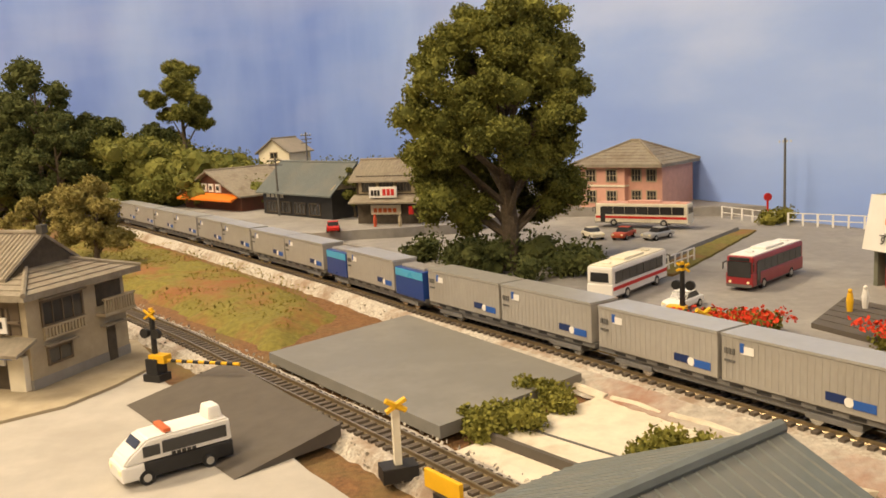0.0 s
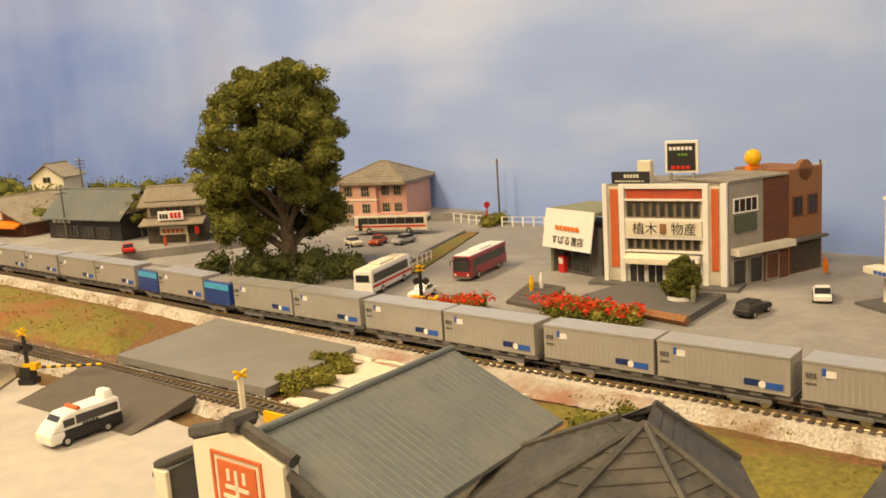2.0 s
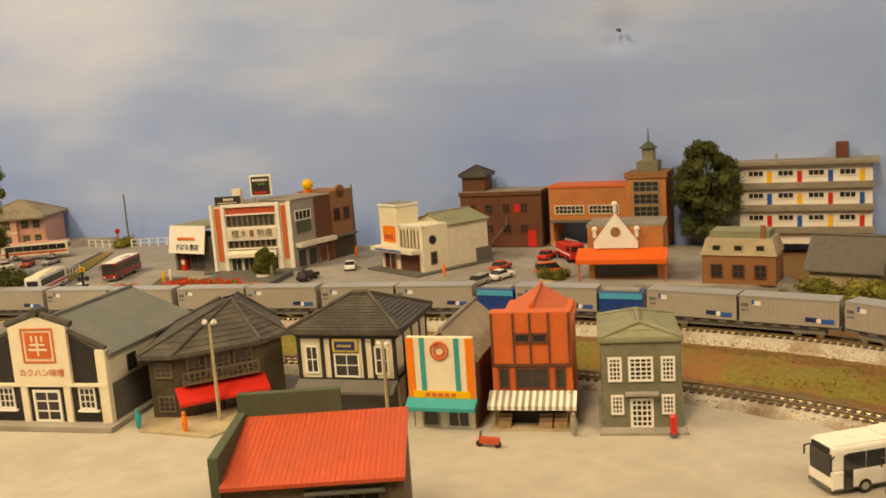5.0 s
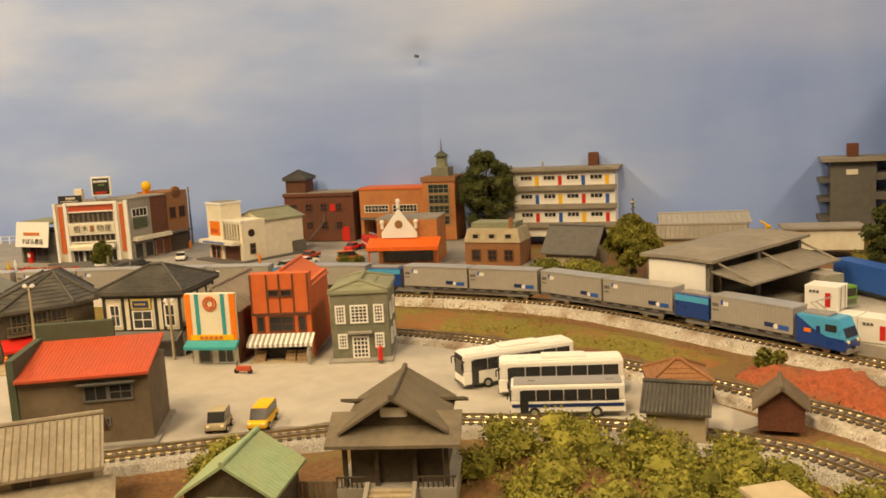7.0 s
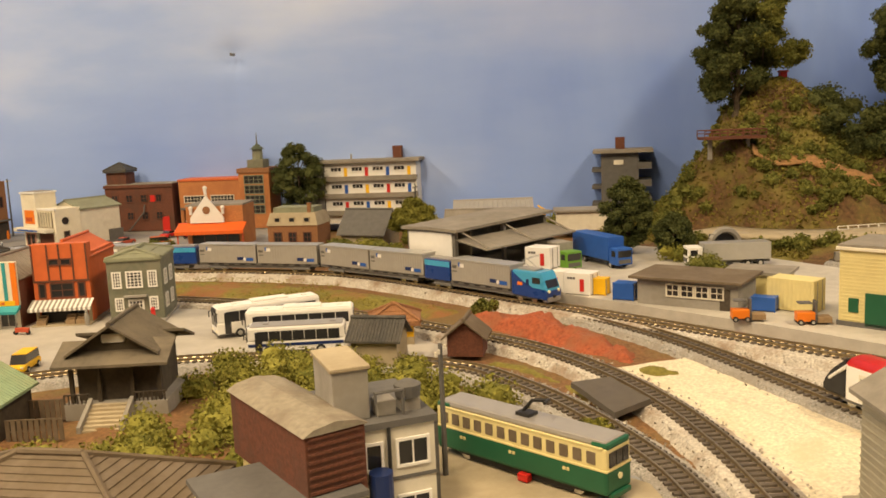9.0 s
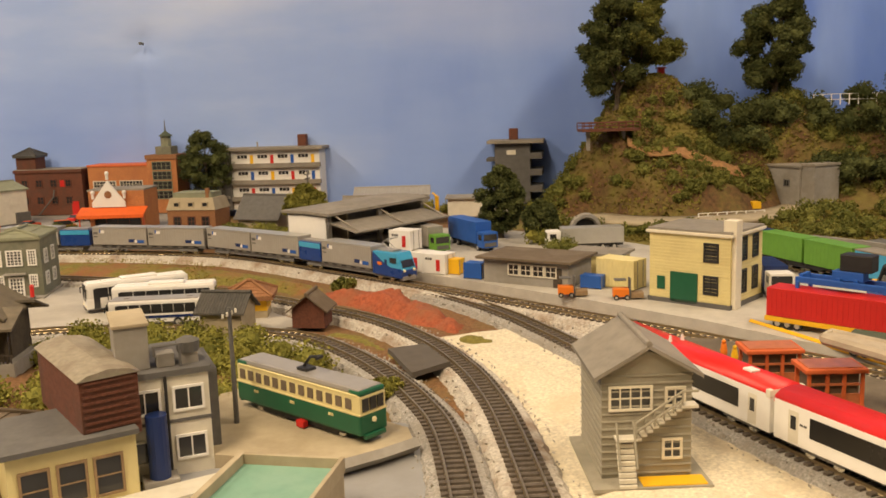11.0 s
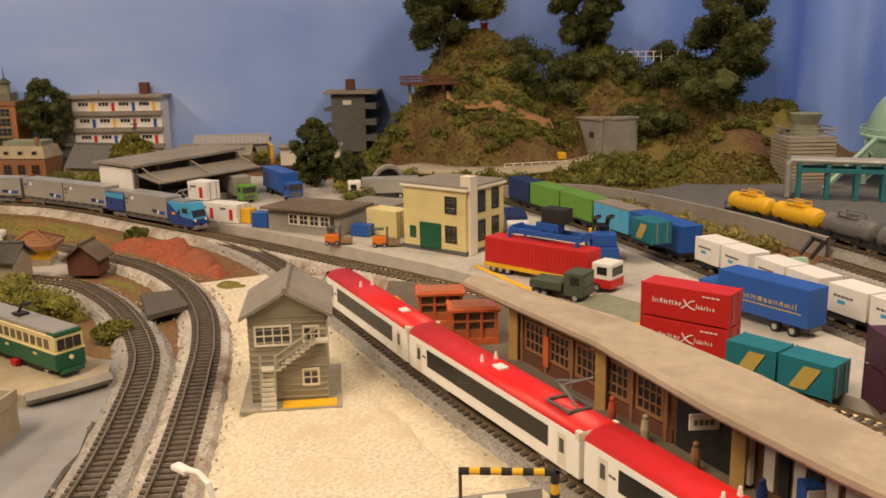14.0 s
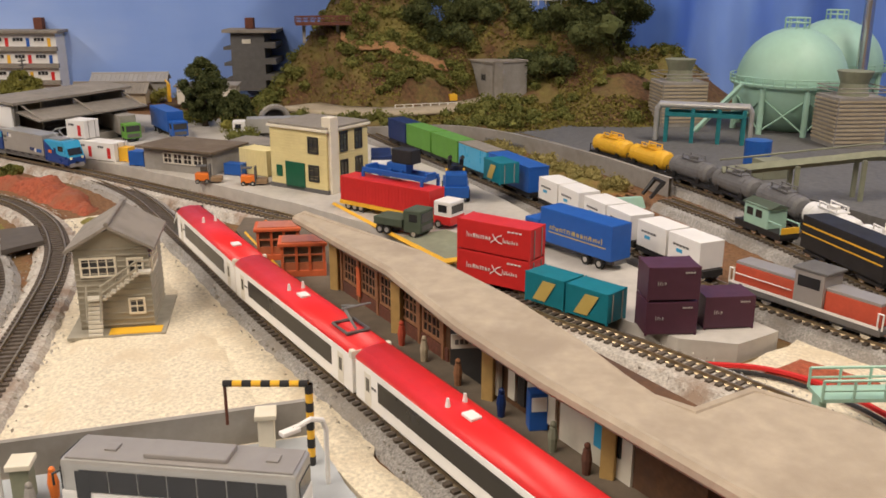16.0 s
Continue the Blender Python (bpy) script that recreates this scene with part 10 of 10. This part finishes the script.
for y in (-0.6, 0.6):
    tube(rl, [(-1.4, y, 2.3), (2.2, y, 2.3)], 0.06, 5)
    tube(rl, [(-1.4, y, 1.9), (2.2, y, 1.9)], 0.05, 5)
    for x in (-1.4, -0.2, 1.0, 2.2):
        cyl(rl, (x, y, 1.5), (x, y, 2.3), 0.06, 5)
part("railing", rl, M["mint"], wkw)
cbl = thing("track_feed_cable", 0, 0, 0, 0, "pair of red and black feed cables on the ground", "cable")
part("red_cable", tube(B(), [(p[0], p[1], 0.45) for p in smooth_line([(27.6, -93.2), (28.4, -96), (27.8, -98.6), (26, -101), (22, -105)], 0.5)], 0.13, 6), M["red"], cbl)
part("black_cable", tube(B(), [(p[0] - 0.4, p[1] - 0.2, 0.4) for p in smooth_line([(27.6, -93.2), (28.2, -96), (27.4, -98.6), (25.6, -101), (21, -105)], 0.5)], 0.1, 6), M["black"], cbl)
sheet("gravel_patch", [(27.2, -93.6), (29.4, -95.4), (33.5, -97.2), (31, -104), (24, -112), (18, -110)], -0.3, 0.25, M["sand"], "pale sandy ground beside the siding", "sand")
sheet("gravel_patch_2", [(30.6, -60.6), (33.2, -58.4), (36.6, -54.6), (38.6, -53), (38.0, -58), (34.6, -62)], -0.3, 0.25, M["ballast_pale"], "pale gravel between the station tracks", "gravel")
sheet("gravel_patch_3", [(17.6, -79.4), (15.2, -80.8), (12.6, -84), (6, -94), (9, -94), (13.6, -85.5)], -0.3, 0.25, M["sand"], "coarse pale gravel beside the red train", "gravel")

sheet("soil_patch_2", [(28.4, -96.2), (30.6, -97.4), (29.6, -100.6), (27.4, -99.8)], 0.1, 0.3, M["redsoil"], "thin red soil beside the feed cables", "soil", amp=0.2)

# ---- crossing plates, barriers and signals ----
M["plate"] = mat("grey_card_plate", (0.2, 0.195, 0.18), 0.55, 0.05, 1.5, 0.03, second=(0.24, 0.23, 0.21), second_size=6)
M["plank"] = mat("dark_crossing_board", (0.1, 0.085, 0.07), 0.75, 0.12, 0.8, 0.1)
M["bank"] = mat("rough_concrete_bank", (0.44, 0.4, 0.35), 0.95, 0.25, 0.4, 1.0, second=(0.31, 0.16, 0.11), second_size=6, second_amount=0.6, fine=0.12)
bank_line = smooth_line([(9.2, 52.0), (10.5, 50.2), (14.3, 45.0), (18.1, 39.8), (25, 31)], 0.4)
solo("track_bank", sweep(bank_line, [(-2.75, -0.5), (-2.6, -0.3), (-1.25, 0.03), (-1.1, -0.3)], 0.6, M["bank"], "track_bank", 0.1), None, "rough concrete and brick-red bank under the main line", "bank", "structure")
kerb = thing("plaster_kerb", 0, 0, 0, 0, "broken white plaster edge at the foot of the bank", "kerb", "", "structure")
for a, c, hh in (((9.6, 46.9), (11.8, 44.2), 0.2), ((12.0, 44.0), (13.6, 42.0), 0.16), ((13.9, 41.7), (16.0, 39.2), 0.2), ((16.3, 38.8), (18.4, 36.0), 0.15)):
    part("kerb_piece", tube(B(), [(a[0], a[1], 0.26), ((a[0] + c[0]) / 2 + 0.1, (a[1] + c[1]) / 2, 0.3), (c[0], c[1], 0.24)], hh, 6), M["plaster"], kerb)
pit = thing("pit_edge", 0, 0, 0, 0, "dark card strip edging the plaster floor", "edging", "", "structure")
part("strip", prism(B(), [(6.9, 39.7), (10.7, 35.5), (10.85, 35.62), (7.05, 39.84)], -0.2, 0.62), M["plank"], pit)
part("joint", prism(B(), [(8.6, 40.7), (11.9, 37.4), (11.96, 37.46), (8.68, 40.78)], 0.2, 0.29), M["darkgrey"], pit)
pl = thing("crossing_plate", 0, 0, 0, 0, "large smooth grey plate between the two tracks", "crossing plate", "", "structure")
part("slab", prism(B(), [(-3.9, 51.2), (5.2, 40.0), (11.0, 46.0), (2.4, 58.4)], 0.3, 0.8), M["plate"], pl)
rp2 = B()
v = [rp2.verts.new(p) for p in ((-8.7, 45.1, 0.32), (-1.6, 36.8, 0.32), (1.5, 40.2, 0.95), (-5.4, 49.4, 0.95), (-5.4, 49.4, 0.3), (1.5, 40.2, 0.3))]
for q in ((0, 1, 2, 3), (1, 5, 2), (0, 3, 4), (3, 2, 5, 4), (0, 4, 5, 1)):
    rp2.faces.new([v[i] for i in q])
bmesh.ops.recalc_face_normals(rp2, faces=rp2.faces)
solo("crossing_ramp", rp2, M["plank"], "dark brown ramp up to the level crossing", "ramp", "structure")
sheet("crossing_slab", [(16.0, 46.6), (19.6, 43.2), (17.6, 41.9), (14.6, 44.6)], 0.2, 0.85, M["plank"], "dark crossing slab beyond the main line", "ramp", amp=0.02)
sheet("crossing_infill", [(12.6, 44.4), (14.2, 45.8), (16.4, 43.0), (15.0, 41.6)], 0.1, 0.4, M["ballast_pale"], "pale stones at the crossing edge", "ground")
sheet("curve_slab", [(28.1, -47.2), (24.9, -51.3), (27.6, -51.9), (30.0, -48.5)], 0.5, 0.8, M["plank"], "dark board laid between the curved tracks", "ramp", amp=0.03)


def striped(p, q, r, n, parent, name="arm"):
    p, q = Vector(p), Vector(q)
    o = part(name, cyl(B(), p, q, r, 8), M["yellow"], parent, "yellow and black bar")
    for k in range(0, n, 2):
        part("black_band", cyl(B(), p + (q - p) * (k / n), p + (q - p) * ((k + 1) / n), r * 1.06, 8), M["black"], o)
    return o


def crossing(x, y, z, turn, arm, label):
    t = thing("crossing_signal", x, y, z, turn, label, "crossing signal", "crossing signals")
    part("base", bx(-0.5, 0.5, -0.4, 0.4, 0, 0.35), M["black"], t)
    part("mast", cyl(B(), (0, 0, 0.3), (0, 0, 3.0), 0.15, 10, 0.12), M["black"], t, "black signal mast")
    striped((0, 0, 2.9), (0, 0, 3.5), 0.11, 4, t, "mast_top")
    part("arm_gear", bx(-0.2, 0.75, -0.28, 0.28, 0.9, 1.3, 0.05), M["yellow"], t, "yellow barrier gear")
    xb = B()
    cyl(xb, (-0.32, -0.12, 3.0), (0.32, -0.12, 3.4), 0.065, 6)
    cyl(xb, (-0.32, -0.12, 3.4), (0.32, -0.12, 3.0), 0.065, 6)
    part("cross_board", xb, M["yellow"], t)
    for s in (-0.35, 0.35):
        part("lamp", cyl(B(), (s, -0.05, 2.3), (s, -0.25, 2.3), 0.24, 12), M["black"], t)
    part("gear_box", bx(-0.35, 0.35, -0.35, 0.35, 0.35, 1.1, 0.04), M["black"], t)
    if arm:
        striped((0.3, 0, 1.0), (0.3 + arm, 0, 1.15), 0.08, 14, t, "barrier_arm")
    return t


crossing(-8.7, 48.8, 0.3, -22, 4.6, "black and yellow crossing signal with lowered arm")
crossing(16.6, 52.0, 0.9, 150, 5.0, "black and yellow crossing signal with raised barrier")
for q in ((4.0, 36.6, 0.3), (16.2, 46.4, 0.6)):
    t = thing("warning_post", q[0], q[1], q[2], 20, "white post with a yellow cross board", "warning post", "crossing signals")
    part("post", bx(-0.12, 0.12, -0.12, 0.12, 0, 2.6), M["cream"], t)
    xb = B()
    cyl(xb, (-0.34, -0.15, 2.35), (0.34, -0.15, 2.75), 0.1, 6)
    cyl(xb, (-0.34, -0.15, 2.75), (0.34, -0.15, 2.35), 0.1, 6)
    part("cross_board", xb, M["yellow"], t)
    part("base", bx(-0.6, 0.6, -0.4, 0.4, 0, 0.5), M["black"], t)
pl2 = thing("yellow_placard", 5.6, 34.6, 0.3, -50, "small yellow placard on a low stand", "sign")
part("board", bx(-0.9, 0.9, -0.08, 0.08, 0.3, 0.9, 0.02), M["yellow"], pl2)
part("foot", bx(-0.3, 0.3, -0.2, 0.2, 0, 0.3), M["black"], pl2)
gt = thing("height_gauge", 13.0, -82.4, 0.3, 116, "black and yellow striped height gauge beside the bus", "height gauge")
striped((0, 0, 0), (0, 0, 3.2), 0.14, 9, gt, "post")
striped((0, 0, 3.2), (3.0, 0, 3.2), 0.12, 9, gt, "beam")
part("hanger", cyl(B(), (2.95, 0, 3.2), (2.95, 0, 1.6), 0.06, 6), M["brickdark"], gt)
wl = thing("low_wall", 0, 0, 0, 0, "low grey wall between sand and bus park", "wall", "", "structure")
part("wall", sweep(smooth_line([(7.4, -72.8), (11.4, -77.0), (15.2, -81.0)], 0.5), [(-0.12, -0.2), (-0.12, 1.35), (0.12, 1.35), (0.12, -0.2)], 0.25, M["greywall"], "wall"), None, wl)
sheet("pavement_7", [(7.3, -73.2), (14.8, -81.3), (12.4, -84.2), (4, -97), (-12, -95), (-2, -77)], -0.3, 0.3, mat("blue_grey_floor", (0.4, 0.42, 0.43), 0.6, 0.06, 1, 0.05), "pale blue-grey bus park floor", "street", amp=0.03)
for q, l in (((13.3, -80.2), "cream ticket cabinet by the wall"), ((6.9, -75.0), "olive equipment cabinet by the wall")):
    t = thing("cabinet", q[0], q[1], 0.3, 35, l, "cabinet", "cabinets")
    part("body", bx(-0.35, 0.35, -0.3, 0.3, 0, 1.3, 0.04), M["cream" if q[0] > 10 else "greygreenroof"], t)
    part("lid", bx(-0.45, 0.45, -0.4, 0.4, 1.3, 1.5, 0.04), M["cream"], t)
for q in ((6.3, -74.6, 80, 0.0), (12.2, -83.6, 160, -1.5)):
    t = thing("street_lamp", q[0], q[1], 0.3, q[2], "white curved street lamp", "street lamp", "street lamps")
    part("post", tube(B(), [(0, 0, 0), (0, 0, 3.6 + q[3]), (0.15, 0, 4.0 + q[3]), (0.6, 0, 4.2 + q[3]), (1.3, 0, 4.1 + q[3])], 0.09, 8), M["white"], t)
    part("lamp_head", bx(1.1, 1.8, -0.16, 0.16, 3.98 + q[3], 4.15 + q[3], 0.05), M["white"], t)
for q in ((11.8, 9.4, 0.3, 6.0), (18.9, 2.2, 0.3, 4.4)):
    t = thing("twin_lamp_post", q[0], q[1], q[2], -50, "pale concrete lamp post with two lamps", "street lamp", "street lamps")
    part("post", cyl(B(), (0, 0, 0), (0, 0, q[3]), 0.12, 10, 0.08), M["tanwall"], t)
    for s in (-0.3, 0.3):
        part("lamp", cyl(B(), (s * 0.6, 0, q[3] - 0.02), (s * 1.25, 0, q[3] + 0.12), 0.13, 10, 0.16), M["white"], t)


def pole(x, y, z, h, label, arms=2):
    t = thing("utility_pole", x, y, z, 20, label, "utility pole", "utility poles")
    part("post", cyl(B(), (0, 0, 0), (0, 0, h), 0.13, 8, 0.09), M["darkgrey"], t)
    for k in range(arms):
        part("crossarm", bx(-0.7, 0.7, -0.07, 0.07, h - 0.5 - 0.5 * k, h - 0.38 - 0.5 * k), M["darkgrey"], t)
    for k in range(4):
        part("insulator", cyl(B(), (-0.6 + 0.4 * k, 0, h - 0.38), (-0.6 + 0.4 * k, 0, h - 0.2), 0.06, 6), M["offwhite"], t)


pole(-15.6, 104.0, 1.9, 6.4, "dark wooden utility pole before the houses")
pole(-17.0, 128.0, 3.4, 7.0, "utility pole beside the white storehouse", 3)
pole(33.5, 88.8, 1.0, 7.4, "dark slim pole beside the white fence", 0)
pole(49.6, 53.6, 1.0, 8.0, "grey pole behind the brick building", 0)
pole(62.6, -9.0, 1.0, 7.0, "lattice pole near the goods shed", 2)
pole(14.6, -49.0, 0.3, 6.0, "thin brown lamp pole beside the tram", 0)
fence((29.1, 93.0), (32.1, 87.1), 1.0, 1.1, "white rail fence at the edge of the square", M["white"], 2, 1.2, 0.16)
fence((33.0, 86.3), (39.7, 80.6), 1.0, 1.1, "white rail fence at the edge of the square", M["white"], 2, 1.2, 0.16)
fence((37.2, 21.2), (42.4, 11.8), 0.7, 1.0, "white lattice fence beside the main line", M["white"], 2, 0.7, 0.14)
fence((18.4, 66.6), (21.4, 70.6), 1.0, 1.0, "white rail fence behind the bus stop", M["white"], 2, 0.9, 0.14)
md = thing("median_verge", 0, 0, 0.95, 0, "grass strip with kerb across the square", "verge", "", "structure")
part("turf", prism(B(), rough_poly([(17.2, 66.2), (19.0, 65.6), (24.6, 75.0), (29.4, 83.4), (28.4, 84.2), (22.8, 75.8)], 1, 0.1, 2), 0, 0.2), M["grass"], md)
part("kerb", tube(B(), [(17.0, 66.4, 0.12), (22.5, 76.1, 0.12), (28.2, 84.5, 0.12)], 0.22, 4), M["darkgrey"], md)
pt = thing("planter_bed", 0, 0, 0.95, 0, "raised dark planter with brick edging", "planter", "", "structure")
part("bed", prism(B(), [(26.6, 48.8), (28.8, 44.6), (30.8, 40.6), (34.2, 43.4), (36.2, 45.0), (31.4, 51.4)], 0, 0.55), M["darkgrey"], pt)
part("edging", tube(B(), [(26.6, 48.6, 0.4), (28.8, 44.4, 0.4), (30.8, 40.4, 0.4)], 0.35, 4), M["brick"], pt)
ring_ = thing("tree_ring", 33.0, 45.2, 1.5, 0, "white round tree surround", "planter")
part("ring", cyl(B(), (0, 0, 0), (0, 0, 0.22), 0.95, 20), M["white"], ring_)
dkk = thing("timber_deck", 0, 0, 0.95, 0, "dark timber deck beside the square", "deck")
for k in range(6):
    part("plank", prism(B(), [(22.6 + k * 0.62, 51.4 + k * 0.9), (24.2 + k * 0.62, 48.2 + k * 0.9), (24.75 + k * 0.62, 49.0 + k * 0.9), (23.15 + k * 0.62, 52.2 + k * 0.9)], 0, 0.3), M["plank"], dkk)


def figure(x, y, z, colour, turn=0, label=""):
    t = B()
    cyl(t, (0, 0, 0), (0, 0, 0.55), 0.14, 8, 0.19)
    cyl(t, (0, 0, 0.55), (0, 0, 0.95), 0.2, 8, 0.13)
    bmesh.ops.create_uvsphere(t, u_segments=8, v_segments=6, radius=0.12, matrix=Matrix.Translation((0, 0, 1.06)))
    o = tagged(new("figurine", finish(t, "figurine", M[colour])), label or "tiny plain painted scale figurine", "figurine", "figurines")
    o.matrix_basis = pose(x * CM, y * CM, z * CM, 0, 0, turn)


for q in ((25.2, 53.4, 1.25, "yellow"), (26.2, 54.0, 1.25, "white"), (7.9, 12.0, 0.42, "teal"), (9.6, 9.2, 0.42, "orange"), (12.7, 8.0, 0.42, "orange"), (13.4, 8.3, 0.42, "brick"),
          (24.0, -7.5, 0.42, "greywall"), (33.0, 43.6, 1.55, "greygreenroof"), (44.6, 29.6, 1.2, "orange"), (60.4, 30.0, 1.1, "tanwall"), (7.4, -75.8, 0.3, "orange"), (6.4, -75.9, 0.3, "greywall"),
          (32.4, -66.2, 1.25, "yellow"), (33.2, -65.4, 1.25, "orange"), (31.6, -67.0, 1.25, "greywall"), (19.4, -85.2, 1.25, "brick"), (17.7, -87.8, 1.25, "navy"), (22.0, -81.2, 1.25, "redroof"),
          (20.9, -82.9, 1.25, "tanwall"), (16.1, -90.4, 1.25, "greygreenroof"), (15.2, -91.9, 1.25, "brickdark"), (46.2, 48.2, 1.25, "orange"), (-1.0, 90.0, 1.9, "tanwall"), (-3.4, 90.6, 1.9, "redroof")):
    figure(*q)
mc = thing("motor_scooter", 20.0, -5.3, 0.3, 120, "small dark red scooter on the street", "scooter")
part("body", bx(-0.6, 0.5, -0.12, 0.12, 0.2, 0.55, 0.05), M["redroof"], mc)
part("front", tube(B(), [(0.5, 0, 0.2), (0.4, 0, 0.8), (0.3, 0, 0.85)], 0.06, 6), M["darkgrey"], mc)
for x in (-0.5, 0.5):
    part("wheel", cyl(B(), (x, -0.06, 0.18), (x, 0.06, 0.18), 0.18, 10), M["tyre"], mc)

# loose stones along the verges and plaster edges
rng = np.random.RandomState(200)
pts = []
for pts_, lo_, hi_ in ((MAIN, 0.95, 2.2), (TRACK_B, 1.0, 1.9), (TRACK_A, 1.0, 1.8), (TRACK_C, 1.0, 1.8)):
    ln = smooth_line(pts_, 0.25)
    nr, _ = sides(ln)
    for i in range(len(ln)):
        if not -100 < ln[i, 1] < 95:
            continue
        for s in (-1, 1):
            o = s * rng.uniform(lo_, hi_)
            pts.append((ln[i, 0] + nr[i, 0] * o, ln[i, 1] + nr[i, 1] * o, 0.5 - 0.28 * (abs(o) - lo_) / (hi_ - lo_) + (0.1 if pts_ is MAIN else 0)))
v, f = flakes(np.array(pts), 0.09, rng)
solo("ballast_stones", raw("ballast_stones", v, f, island_mat("loose_stone", (0.2, 0.18, 0.15), (0.55, 0.5, 0.43), 0.95)), None, "loose ballast stones along the tracks", "stones", "stuff")
pts = []
for poly, n, z in (([(-42, 116), (-30, 101), (-20, 89), (-11, 76.5), (-4.5, 67), (-3.8, 53), (-12, 62.5), (-24, 77.5), (-40, 98)], 5000, 0.75), ([(21, 34), (27, 25.5), (33, 17), (38, 9), (42, 0), (44.4, -9), (44.6, -18), (43.6, -27), (38.6, -29), (38, -16), (35.8, -6), (31, 5), (23, 18), (16, 28)], 5000, 0.5)):
    a = np.array(poly)
    px = rng.uniform(a[:, 0].min(), a[:, 0].max(), n * 4)
    py = rng.uniform(a[:, 1].min(), a[:, 1].max(), n * 4)
    ok = inside(px, py, poly)
    for x, y in list(zip(px[ok], py[ok]))[:n]:
        if noise.noise((x * 0.15, y * 0.15, 4)) > -0.1:
            pts.append((x, y, z + 0.05 + 0.2 * noise.noise((x * 0.35, y * 0.35, 3))))
v, f = flakes(np.array(pts), 0.08, rng, 0.7)
solo("turf_tufts", raw("turf_tufts", v, f, island_mat("turf_flock", (0.14, 0.12, 0.03), (0.3, 0.25, 0.06))), None, "olive flock tufts on the banks", "grass", "stuff")

ss = thing("stop_sign", 32.2, 89.4, 1.0, 10, "round red sign on a red post by the white fence", "sign")
part("post", cyl(B(), (0, 0, 0), (0, 0, 2.0), 0.1, 8), M["red"], ss)
part("disc", cyl(B(), (0, -0.1, 2.2), (0, 0.05, 2.2), 0.36, 18), M["red"], ss)
